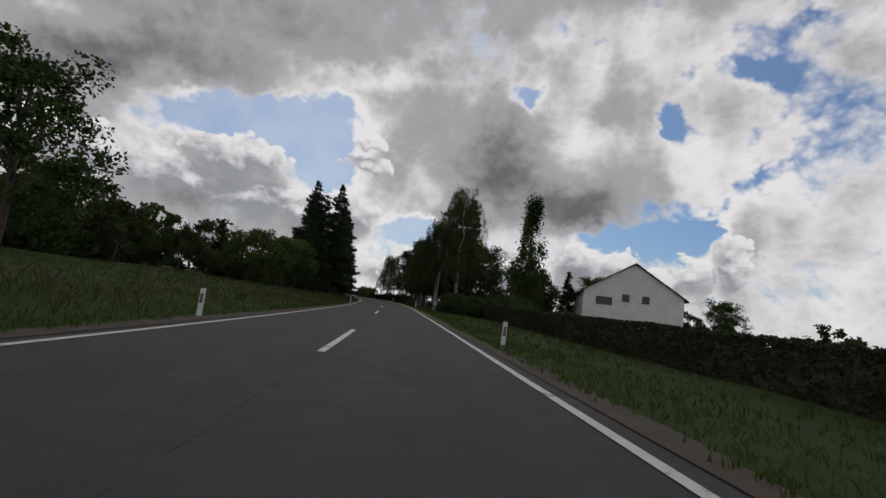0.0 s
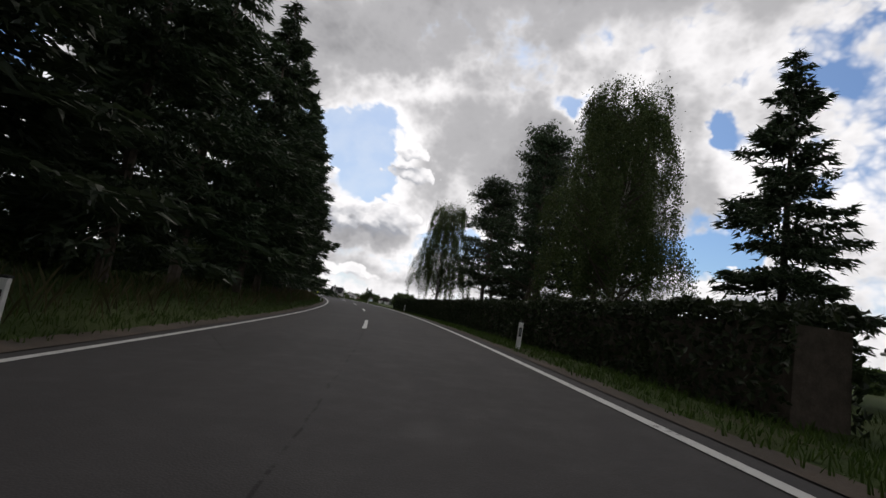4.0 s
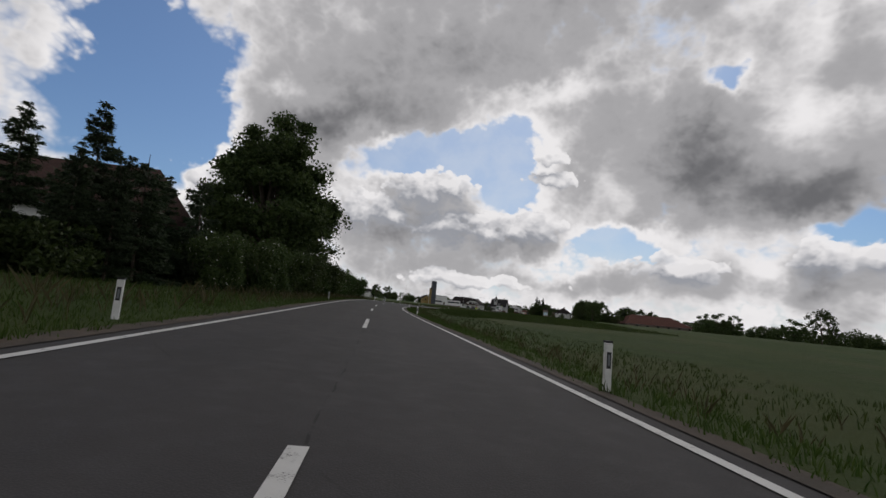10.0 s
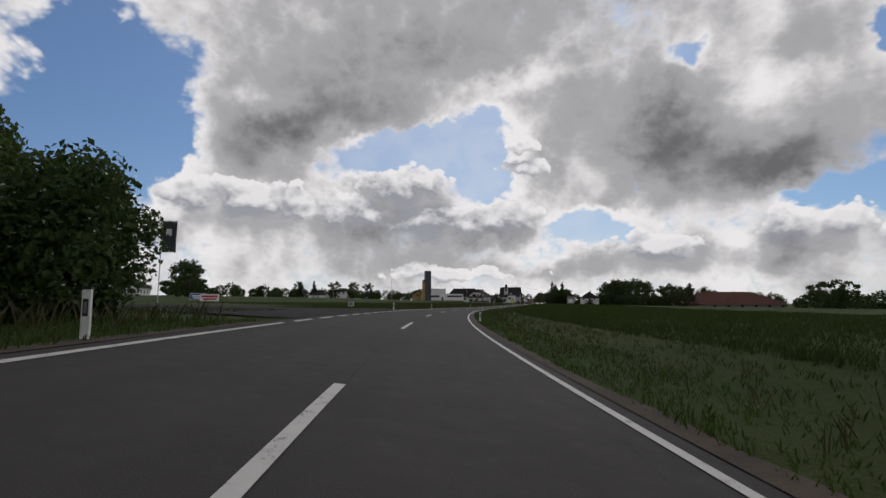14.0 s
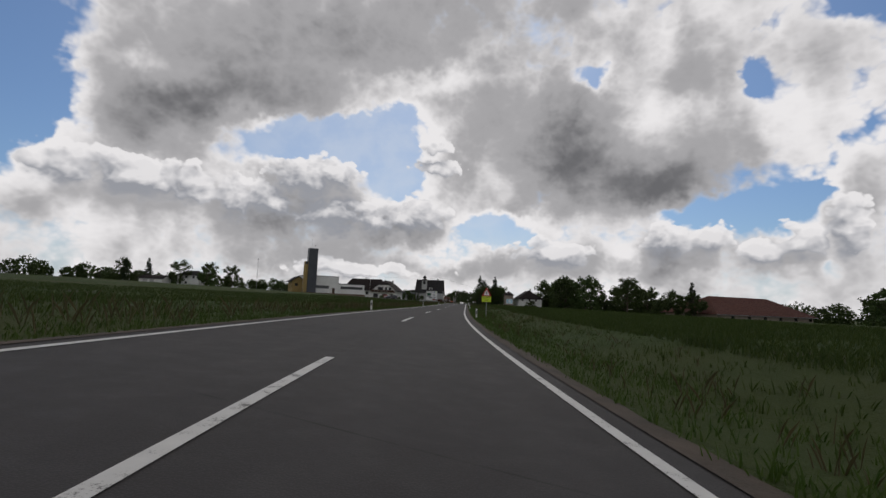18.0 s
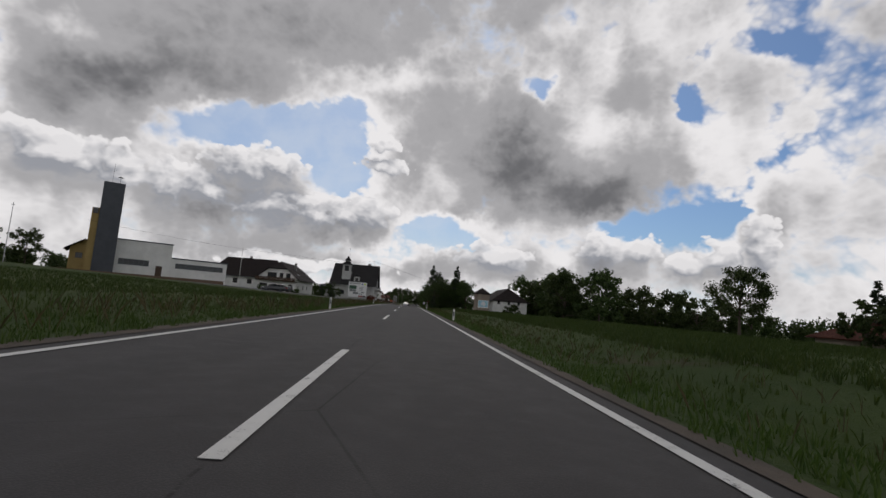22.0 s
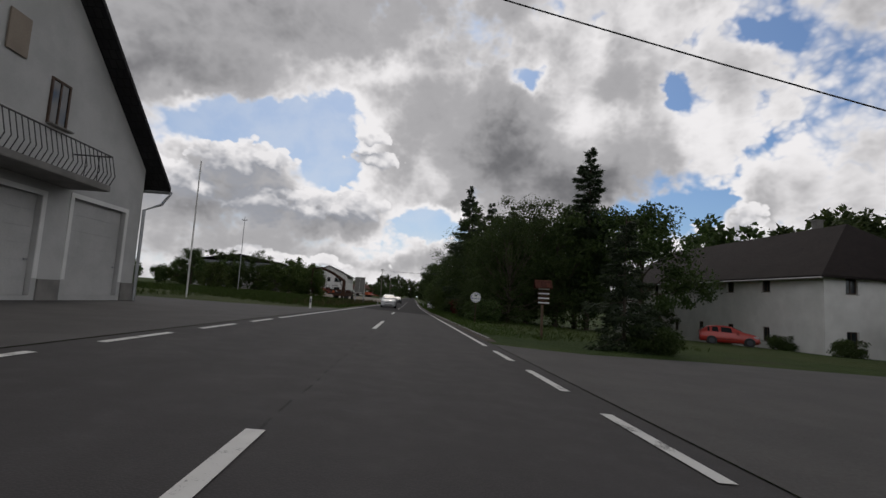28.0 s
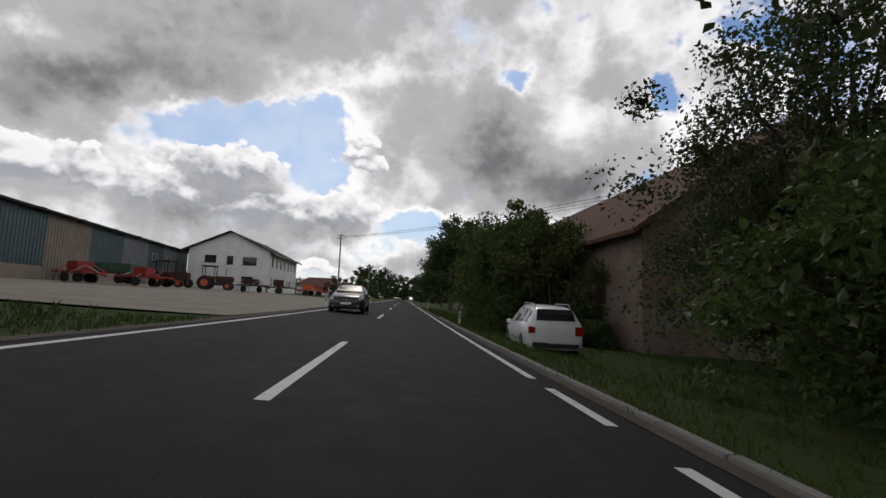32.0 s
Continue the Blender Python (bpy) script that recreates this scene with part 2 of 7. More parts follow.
def bump(k, bsdf, height, strength=0.3, distance=0.02):
    b = k.add("ShaderNodeBump")
    b.inputs["Strength"].default_value, b.inputs["Distance"].default_value = strength, distance
    k.put(b.inputs["Height"], height)
    k.put(bsdf.inputs["Normal"], b.outputs[0])


def plain(name, a, b, scale=3.0, rough=0.7, metal=0.0, grain=40.0, relief=0.15, spec=None):
    """A surface of one colour with stains of a second and fine grain."""
    def build(k, bsdf, at):
        big, small = k.noise(at, scale, 5, 0.6), k.noise(at, grain, 3, 0.6)
        col = k.mix(k.ramp(big, 0.3, 0.7), a, b)
        col = k.mix(k.ramp(small, 0.2, 0.8, 0.0, 0.25), col, tuple(c * 0.6 for c in a))
        k.put(bsdf.inputs["Base Color"], col)
        k.put(bsdf.inputs["Roughness"], k.ramp(small, 0.2, 0.8, rough - 0.08, min(rough + 0.08, 1)))
        bump(k, bsdf, small, relief, 0.01)
    return material(name, build, rough, metal, spec)


def leafy(name, a, b, trans=0.35, rough=0.55):
    """Leaves: two greens by tree and by leaf, some light shining through."""
    def build(k, bsdf, at):
        geo, info = k.add("ShaderNodeNewGeometry"), k.add("ShaderNodeObjectInfo")
        col = k.mix(geo.outputs["Random Per Island"], a, b)
        hue = k.add("ShaderNodeHueSaturation")
        k.put(hue.inputs["Value"], k.ramp(info.outputs["Random"], 0.0, 1.0, 0.75, 1.2, False))
        k.put(hue.inputs["Hue"], k.ramp(info.outputs["Random"], 0.0, 1.0, 0.488, 0.51, False))
        k.put(hue.inputs["Color"], col)
        k.put(bsdf.inputs["Base Color"], hue.outputs[0])
        tl, mx = k.add("ShaderNodeBsdfTranslucent"), k.add("ShaderNodeMixShader")
        k.put(tl.inputs[0], hue.outputs[0])
        mx.inputs[0].default_value = trans
        k.put(mx.inputs[1], bsdf.outputs[0])
        k.put(mx.inputs[2], tl.outputs[0])
        k.put(k.t.nodes["Material Output"].inputs[0], mx.outputs[0])
    return material(name, build, rough, 0.0, 0.25)


def asphalt_build(k, bsdf, at, base=(0.047, 0.0445, 0.0455), dark=(0.037, 0.035, 0.036)):
    chips = k.add("ShaderNodeTexVoronoi")
    k.put(chips.inputs["Vector"], at)
    chips.inputs["Scale"].default_value = 70
    patch, mid, seam = k.noise(at, 0.25, 5, 0.6), k.noise(at, 3.0, 4, 0.65), k.noise(at, 0.9, 2, 0.5)
    uvm = k.add("ShaderNodeUVMap")
    uv = k.add("ShaderNodeSeparateXYZ")
    k.put(uv.inputs[0], uvm.outputs[0])
    col = k.mix(k.ramp(patch, 0.35, 0.7), base, dark)
    col = k.mix(k.ramp(mid, 0.35, 0.75, 0.0, 0.35), col, tuple(c * 1.35 for c in base))
    col = k.mix(k.ramp(chips.outputs["Distance"], 0.0, 0.6, 0.35, 0.0), col, tuple(c * 1.8 for c in base))
    # wheel tracks are worn smoother and a little lighter
    lane = k.math("ABSOLUTE", uv.outputs[0])
    track = k.math("ADD", k.ramp(k.math("ABSOLUTE", k.math("SUBTRACT", lane, 0.85)), 0.0, 0.45, 1, 0), k.ramp(k.math("ABSOLUTE", k.math("SUBTRACT", lane, 2.35)), 0.0, 0.45, 1, 0), clamp=True)
    col = k.mix(k.math("MULTIPLY", track, 0.22), col, tuple(c * 1.45 for c in base))
    # the seam along the middle and a few wandering cracks
    off = k.math("ADD", uv.outputs[0], k.math("MULTIPLY", k.math("SUBTRACT", seam, 0.5), 0.12))
    crack = k.ramp(k.math("ABSOLUTE", k.math("SUBTRACT", off, 0.02)), 0.004, 0.02, 1, 0)
    crack = k.math("MULTIPLY", crack, k.ramp(mid, 0.42, 0.55))
    wander = k.add("ShaderNodeTexVoronoi", feature="DISTANCE_TO_EDGE")
    k.put(wander.inputs["Vector"], at)
    wander.inputs["Scale"].default_value = 0.16
    fine = k.math("MULTIPLY", k.ramp(wander.outputs[0], 0.0005, 0.003, 1, 0), k.ramp(patch, 0.5, 0.62))
    col = k.mix(k.math("MULTIPLY", k.math("MAXIMUM", crack, fine), 0.75), col, (0.018, 0.018, 0.018))
    k.put(bsdf.inputs["Base Color"], col)
    k.put(bsdf.inputs["Roughness"], k.ramp(mid, 0.2, 0.8, 0.72, 0.9))
    bump(k, bsdf, k.math("SUBTRACT", chips.outputs["Distance"], k.math("MULTIPLY", crack, 1.5)), 0.35, 0.006)


ASPHALT = material("worn_asphalt", asphalt_build, 0.84, 0, 0.28)
NEW_ASPHALT = material("new_asphalt", lambda k, b, at: asphalt_build(k, b, at, (0.022, 0.0205, 0.0215), (0.0175, 0.0165, 0.0172)), 0.86, 0, 0.12)


def paint_build(k, bsdf, at):
    wear, grit = k.noise(at, 4.0, 5, 0.65), k.noise(at, 60.0, 3, 0.7)
    gone = k.ramp(k.math("ADD", wear, k.math("MULTIPLY", grit, 0.55)), 0.86, 1.0)
    k.put(bsdf.inputs["Base Color"], k.mix(gone, k.mix(wear, (0.74, 0.74, 0.72), (0.52, 0.52, 0.51)), (0.08, 0.08, 0.08)))
    bump(k, bsdf, grit, 0.25, 0.004)


ROAD_PAINT = material("road_paint", paint_build, 0.6)


def ground_build(k, bsdf, at):
    """Mown meadow: clumps of two greens, straw and a little bare earth."""
    broad, clump, blade, earth = k.noise(at, 0.035, 4, 0.6), k.noise(at, 0.55, 5, 0.65), k.noise(at, 14.0, 4, 0.7), k.noise(at, 0.22, 6, 0.7)
    col = k.mix(k.ramp(clump, 0.3, 0.7), (0.034, 0.062, 0.012), (0.056, 0.086, 0.020))
    col = k.mix(k.ramp(broad, 0.42, 0.68), col, (0.070, 0.084, 0.026))
    col = k.mix(k.ramp(blade, 0.35, 0.8, 0.0, 0.6), col, (0.024, 0.050, 0.008))
    col = k.mix(k.ramp(earth, 0.56, 0.72, 0, 0.75), col, (0.070, 0.054, 0.036))
    k.put(bsdf.inputs["Base Color"], col)
    bump(k, bsdf, k.math("ADD", blade, k.math("MULTIPLY", clump, 2.0)), 0.9, 0.10)


MEADOW = material("meadow", ground_build, 0.9, 0, 0.15)
GRAVEL = plain("gravel", (0.30, 0.265, 0.22), (0.19, 0.165, 0.135), 0.8, 0.95, 0, 35, 0.6)
SHOULDER = plain("shoulder_grit", (0.088, 0.064, 0.046), (0.046, 0.037, 0.027), 1.2, 0.95, 0, 30, 0.8)
CONCRETE = plain("concrete", (0.24, 0.23, 0.215), (0.16, 0.155, 0.145), 1.5, 0.85, 0, 40, 0.3)
PAVING = plain("grey_paving", (0.072, 0.068, 0.066), (0.050, 0.047, 0.046), 0.8, 0.85, 0, 30, 0.4)
GRASS = leafy("grass_blades", (0.036, 0.068, 0.010), (0.074, 0.108, 0.024), 0.3)
DRY_GRASS = leafy("seeding_grass", (0.075, 0.075, 0.030), (0.14, 0.12, 0.055), 0.3)
CROP = leafy("green_crop", (0.034, 0.060, 0.012), (0.064, 0.086, 0.022), 0.3)
LEAF = leafy("broad_leaves", (0.032, 0.056, 0.016), (0.068, 0.100, 0.028))
LEAF_LIGHT = leafy("light_leaves", (0.045, 0.080, 0.016), (0.095, 0.125, 0.034))
LEAF_BIRCH = leafy("birch_leaves", (0.035, 0.060, 0.016), (0.085, 0.105, 0.035))
NEEDLES = leafy("spruce_needles", (0.020, 0.036, 0.017), (0.044, 0.066, 0.028), 0.2)
PINE = leafy("pine_needles", (0.024, 0.042, 0.020), (0.050, 0.072, 0.032), 0.2)
RED_LEAF = leafy("copper_leaves", (0.070, 0.016, 0.012), (0.13, 0.035, 0.020), 0.3)
HEDGE_LEAF = leafy("hedge_needles", (0.022, 0.036, 0.016), (0.044, 0.062, 0.024), 0.2)
BLOSSOM = plain("white_blossom", (0.75, 0.75, 0.68), (0.6, 0.6, 0.5), 3, 0.7)
BARK = plain("bark", (0.060, 0.045, 0.034), (0.105, 0.085, 0.066), 6, 0.95, 0, 25, 0.9)
BIRCH_BARK = plain("birch_bark", (0.42, 0.40, 0.37), (0.10, 0.09, 0.08), 5, 0.9, 0, 20, 0.5)
WHITE_WALL = plain("white_render", (0.78, 0.78, 0.76), (0.66, 0.66, 0.64), 0.7, 0.9, 0, 25, 0.25)
GREY_WALL = plain("grey_render", (0.50, 0.50, 0.49), (0.40, 0.40, 0.39), 0.7, 0.9, 0, 25, 0.25)
YELLOW_WALL = plain("ochre_render", (0.36, 0.26, 0.10), (0.30, 0.21, 0.08), 0.7, 0.9, 0, 25, 0.25)
BEIGE_WALL = plain("beige_render", (0.30, 0.25, 0.20), (0.23, 0.19, 0.155), 0.7, 0.9, 0, 25, 0.3)
DARK_PANEL = plain("anthracite_panel", (0.040, 0.046, 0.058), (0.055, 0.062, 0.075), 0.8, 0.45, 0.2, 30, 0.1)
RED_PAINT = plain("red_paint", (0.36, 0.03, 0.02), (0.24, 0.026, 0.02), 2, 0.4)
ORANGE_PAINT = plain("orange_paint", (0.60, 0.13, 0.03), (0.5, 0.1, 0.03), 2, 0.5)
BLUE_PAINT = plain("blue_paint", (0.03, 0.09, 0.32), (0.03, 0.07, 0.24), 2, 0.45)
GREEN_PAINT = plain("dark_green_paint", (0.03, 0.10, 0.055), (0.025, 0.075, 0.045), 2, 0.45)
WHITE_PLASTIC = plain("white_plastic", (0.78, 0.78, 0.76), (0.62, 0.62, 0.59), 6, 0.5, 0, 60, 0.05)
BLACK_PLASTIC = plain("black_plastic", (0.014, 0.014, 0.015), (0.024, 0.024, 0.025), 6, 0.5, 0, 60, 0.05)
STEEL = plain("galvanised_steel", (0.42, 0.43, 0.44), (0.32, 0.33, 0.34), 5, 0.45, 0.8, 40, 0.05)
RUST = plain("rusty_steel", (0.095, 0.040, 0.022), (0.045, 0.028, 0.020), 4, 0.85, 0.2, 30, 0.5)
WOOD = plain("weathered_wood", (0.17, 0.11, 0.07), (0.10, 0.068, 0.046), 5, 0.85, 0, 30, 0.5)
DARK_WOOD = plain("brown_wood", (0.075, 0.040, 0.022), (0.050, 0.028, 0.017), 5, 0.7, 0, 30, 0.4)
POLE_WOOD = plain("grey_pole_wood", (0.22, 0.20, 0.17), (0.14, 0.12, 0.10), 4, 0.9, 0, 30, 0.5)
RUBBER = plain("tyre_rubber", (0.016, 0.016, 0.017), (0.026, 0.026, 0.026), 8, 0.85, 0, 40, 0.4)
YELLOW_SIGN = plain("fluorescent_yellow_green", (0.62, 0.80, 0.02), (0.55, 0.72, 0.02), 3, 0.45, 0, 60, 0.02)
SIGN_WHITE = plain("sign_white", (0.80, 0.80, 0.80), (0.72, 0.72, 0.72), 3, 0.4, 0, 60, 0.02)
SIGN_RED = plain("sign_red", (0.52, 0.02, 0.02), (0.44, 0.02, 0.02), 3, 0.4, 0, 60, 0.02)
SKY_POSTER = plain("pale_blue_poster", (0.25, 0.55, 0.68), (0.55, 0.72, 0.78), 1.4, 0.5, 0, 60, 0.02)
GREY_PRINT = plain("grey_print", (0.09, 0.10, 0.11), (0.28, 0.29, 0.30), 1.2, 0.4, 0, 60, 0.02)
HALL_GREEN = plain("blue_green_cladding", (0.060, 0.105, 0.115), (0.048, 0.085, 0.095), 0.6, 0.5, 0.1, 30, 0.1)
HALL_GREY = plain("grey_cladding", (0.20, 0.215, 0.23), (0.16, 0.17, 0.185), 0.6, 0.55, 0.1, 30, 0.1)


def tiled(name, a, b, course=0.33, width=0.24, rough=0.8):
    """Roof tiles in courses by bump and per-tile tint; slopes carry their own axes in the UV map."""
    def build(k, bsdf, at):
        br = k.add("ShaderNodeTexBrick")
        k.put(br.inputs["Vector"], k.add("ShaderNodeUVMap").outputs[0])
        br.inputs["Scale"].default_value = 1.0
        br.inputs["Brick Width"].default_value, br.inputs["Row Height"].default_value = width, course
        br.inputs["Mortar Size"].default_value, br.inputs["Mortar Smooth"].default_value = 0.018, 0.6
        br.inputs["Color1"].default_value, br.inputs["Color2"].default_value, br.inputs["Mortar"].default_value = (*a, 1), (*b, 1), (*[c * 0.35 for c in a], 1)
        moss = k.noise(at, 0.5, 5, 0.65)
        k.put(bsdf.inputs["Base Color"], k.mix(k.ramp(moss, 0.45, 0.75, 0, 0.55), br.outputs[0], tuple(c * 0.55 for c in b)))
        bump(k, bsdf, k.math("SUBTRACT", 1.0, br.outputs["Fac"]), 0.7, 0.03)
    return material(name, build, rough, 0.0, 0.15)


RED_TILES = tiled("red_roof_tiles", (0.125, 0.046, 0.033), (0.090, 0.034, 0.026))
BROWN_TILES = tiled("brown_roof_tiles", (0.034, 0.026, 0.025), (0.025, 0.020, 0.020))
GREY_TILES = tiled("dark_grey_roof_tiles", (0.035, 0.034, 0.035), (0.026, 0.025, 0.027))
# red tiles darkened in colour for a roof seen against the light
FARM_TILES = tiled("backlit_red_tiles", (0.070, 0.034, 0.027), (0.050, 0.026, 0.022))
OLD_TILES = tiled("old_clay_tiles", (0.135, 0.064, 0.038), (0.082, 0.042, 0.028), 0.3, 0.2)


def brick_build(k, bsdf, at):
    br = k.add("ShaderNodeTexBrick")
    k.put(br.inputs["Vector"], k.add("ShaderNodeUVMap").outputs[0])
    br.inputs["Scale"].default_value = 1.0
    br.inputs["Brick Width"].default_value, br.inputs["Row Height"].default_value, br.inputs["Mortar Size"].default_value = 0.26, 0.08, 0.012
    br.inputs["Color1"].default_value, br.inputs["Color2"].default_value, br.inputs["Mortar"].default_value = (0.21, 0.115, 0.07, 1), (0.13, 0.075, 0.05, 1), (0.18, 0.16, 0.135, 1)
    st = k.noise(at, 0.9, 6, 0.7)
    k.put(bsdf.inputs["Base Color"], k.mix(k.ramp(st, 0.42, 0.62, 0, 0.8), br.outputs[0], (0.20, 0.18, 0.15)))
    bump(k, bsdf, k.math("SUBTRACT", 1.0, br.outputs["Fac"]), 0.6, 0.015)


OLD_BRICK = material("old_brickwork", brick_build, 0.9)


def glass_material(name, tint, rough=0.05, spec=0.5):
    def build(k, bsdf, at):
        k.put(bsdf.inputs["Base Color"], k.mix(k.noise(at, 0.7, 2), tint, tuple(c * 1.6 for c in tint)))
    return material(name, build, rough, 0.0, spec)


WINDOW_GLASS = glass_material("window_glass", (0.018, 0.021, 0.024))
CAR_GLASS = glass_material("car_glass", (0.010, 0.012, 0.013), 0.12, 0.18)


def car_paint(name, c):
    def build(k, bsdf, at):
        k.put(bsdf.inputs["Base Color"], k.mix(k.ramp(k.noise(at, 2.5, 4, 0.6), 0.4, 0.8, 0, 0.3), c, tuple(v * 0.6 + 0.02 for v in c)))
        bsdf.inputs["Coat Weight"].default_value, bsdf.inputs["Coat Roughness"].default_value = 0.7, 0.06
    return material(name, build, 0.38, 0.1)


CAR_WHITE, CAR_BLACK = car_paint("white_car_paint", (0.72, 0.73, 0.74)), car_paint("black_car_paint", (0.012, 0.013, 0.016))
CAR_RED, CAR_SILVER = car_paint("red_car_paint", (0.42, 0.03, 0.02)), car_paint("silver_car_paint", (0.36, 0.37, 0.38))
LAMP_RED = plain("red_lamp_glass", (0.30, 0.012, 0.012), (0.22, 0.01, 0.01), 5, 0.2)
LAMP_CLEAR = plain("clear_lamp_glass", (0.55, 0.56, 0.58), (0.4, 0.4, 0.42), 5, 0.12, 0.3)
CHROME = plain("dull_chrome", (0.5, 0.5, 0.5), (0.4, 0.4, 0.4), 5, 0.25, 0.9)

# ---- building blocks ----
def mesh_np(name, verts, faces, mat=None, smooth=False):
    """A mesh from arrays of vertices and of faces with one corner count."""
    verts, faces = np.asarray(verts, np.float32), np.asarray(faces, np.int32)
    me = bpy.data.meshes.new(name)
    n, c = faces.shape
    me.vertices.add(len(verts))
    me.vertices.foreach_set("co", verts.ravel())
    me.loops.add(n * c)
    me.loops.foreach_set("vertex_index", faces.ravel())
    me.polygons.add(n)
    me.polygons.foreach_set("loop_start", np.arange(0, n * c, c, dtype=np.int32))
    me.polygons.foreach_set("use_smooth", np.full(n, smooth))
    me.update(calc_edges=True)
    if mat:
        me.materials.append(mat)
    return me


def thing(name, label, category, group="", m=None, kind=""):
    ob = new(name)
    ob.empty_display_size = 0.2
    if m is not None:
        ob.matrix_world = m
    return tagged(ob, label, category, group, kind)


def part(name, bm, mat, parent, label="", smooth=False):
    """Links a bmesh (or a ready mesh) as one mesh under a thing or a part."""
    if isinstance(bm, bpy.types.Mesh):
        me = bm
    else:
        me = bpy.data.meshes.new(name)
        bmesh.ops.recalc_face_normals(bm, faces=bm.faces)
        bm.to_mesh(me)
        bm.free()
        if smooth:
            me.shade_smooth()
    if mat and not me.materials:
        me.materials.append(mat)
    ob = new(name, me)
    ob.parent = parent
    if label:
        ob["label"] = label
    return ob


def box(x0, x1, y0, y1, z0, z1, bev=0.0, bm=None):
    bm = bm or bmesh.new()
    vs = bmesh.ops.create_cube(bm, size=1)["verts"]
    for v in vs:
        v.co = Vector(((x0 + x1) / 2 + v.co.x * (x1 - x0), (y0 + y1) / 2 + v.co.y * (y1 - y0), (z0 + z1) / 2 + v.co.z * (z1 - z0)))
    if bev:
        bmesh.ops.bevel(bm, geom=list({e for v in vs for e in v.link_edges}), offset=bev, segments=2, affect="EDGES")
    return bm


def tube(points, radii, sides=8, bm=None, cap=True):
    """A tube through points with a radius at each."""
    bm = bm or bmesh.new()
    points = [Vector(p) for p in points]
    if not hasattr(radii, "__len__"):
        radii = [radii] * len(points)
    rings = []
    for i, p in enumerate(points):
        way = (points[min(i + 1, len(points) - 1)] - points[max(i - 1, 0)]).normalized()
        side = way.cross(Vector((0, 0, 1)) if abs(way.z) < 0.9 else Vector((1, 0, 0))).normalized()
        up = side.cross(way)
        rings.append([bm.verts.new(p + (side * math.cos(a) + up * math.sin(a)) * radii[i]) for a in [2 * math.pi * j / sides for j in range(sides)]])
    for a, b in zip(rings, rings[1:]):
        for j in range(sides):
            bm.faces.new((a[j], a[(j + 1) % sides], b[(j + 1) % sides], b[j]))
    if cap:
        bm.faces.new(rings[0])
        bm.faces.new(rings[-1])
    return bm


def prism(outline, x0, x1, bm=None, axis="x"):
    """An outline of (y, z) pushed from x0 to x1 (axis x), or of (x, z) pushed along y."""
    bm = bm or bmesh.new()
    make = (lambda a, b, p: (p, a, b)) if axis == "x" else (lambda a, b, p: (a, p, b))
    A = [bm.verts.new(make(a, b, x0)) for a, b in outline]
    B = [bm.verts.new(make(a, b, x1)) for a, b in outline]
    bm.faces.new(A)
    bm.faces.new(B)
    n = len(A)
    for i in range(n):
        bm.faces.new((A[i], A[(i + 1) % n], B[(i + 1) % n], B[i]))
    return bm


# ---- the road's line ----
ROAD_START = (-1.28, -0.05)
ROAD_STEP = 22.5
ROAD_HEADING = [0.72, 1.52, 2.32, 3.83, 6.23, 9.29, 12.54, 15.57, 18.90, 22.76, 25.70, 26.70, 25.77, 23.06, 19.44, 16.05, 13.24, 10.46, 7.23, 4.28, 2.85, 2.71, 2.81, 2.75, 2.62, 2.47, 2.34, 2.14, 1.90, 1.76, 1.63, 1.49, 1.24]
RISE_STEP = 45.0
ROAD_RISE = [-0.98, -0.52, 0.04, 0.39, 0.71, 1.01, 1.37, 1.66, 1.36, 1.05, 0.92, 0.94, 1.08, 1.11, 0.79, 0.23, -0.24]
BANK_AT = [0, 23, 45, 112, 135, 157, 202, 246, 290, 334, 401, 424, 469, 515, 561, 671, 712]
BANK = [-0.020, -0.030, -0.051, -0.068, -0.055, -0.048, -0.022, 0.056, 0.112, 0.112, 0.059, 0.045, 0.018, 0.011, 0.023, 0.054, 0.065]

D0, D1 = -260, 2400
_d = np.arange(D0, D1 + 1.0)
_kd = np.arange(len(ROAD_HEADING)) * ROAD_STEP
_h = np.radians(np.interp(_d, _kd, ROAD_HEADING))
_h = np.convolve(np.pad(_h, 6, "edge"), np.ones(13) / 13, "valid")
_x, _y = np.cumsum(-np.sin(_h)), np.cumsum(np.cos(_h))
_x, _y = _x - _x[-D0] + ROAD_START[0], _y - _y[-D0] + ROAD_START[1]
_z = np.interp(_d, np.arange(len(ROAD_RISE)) * RISE_STEP, ROAD_RISE)
_z = np.convolve(np.pad(_z, 20, "edge"), np.ones(41) / 41, "valid")
_b = np.convolve(np.pad(np.interp(_d, BANK_AT, BANK), 10, "edge"), np.ones(21) / 21, "valid")
HALF = 3.05                      # middle of the road to the middle of an edge line
EDGE = 3.42                      # edge of the asphalt

# height of the land over the road's edge, by distance along it (rows) and from its middle (columns)
SIDE_AT = [3.4, 4.4, 6, 9, 15, 40, 120, 400]
LEFT = [(-100, 0, 0.05, 0.2, 0.5, 1.0, 2.4, 3, 4), (60, 0, 0.05, 0.2, 0.5, 0.9, 1.6, 2, 4), (160, 0, 0.1, 0.3, 0.6, 0.9, 1.3, 2, 4),
        (300, 0, 0, 0.05, 0.1, 0.2, 0.6, 2.6, 8), (420, 0, -0.05, 0, 0.1, 0.3, 1.2, 3.6, 8), (560, 0, 0, 0, 0.1, 0.3, 1.2, 3.4, 8),
        (650, 0, 0, 0, 0.1, 0.4, 1.4, 3.5, 8), (800, 0, 0, 0.1, 0.3, 0.6, 1.4, 3, 6)]
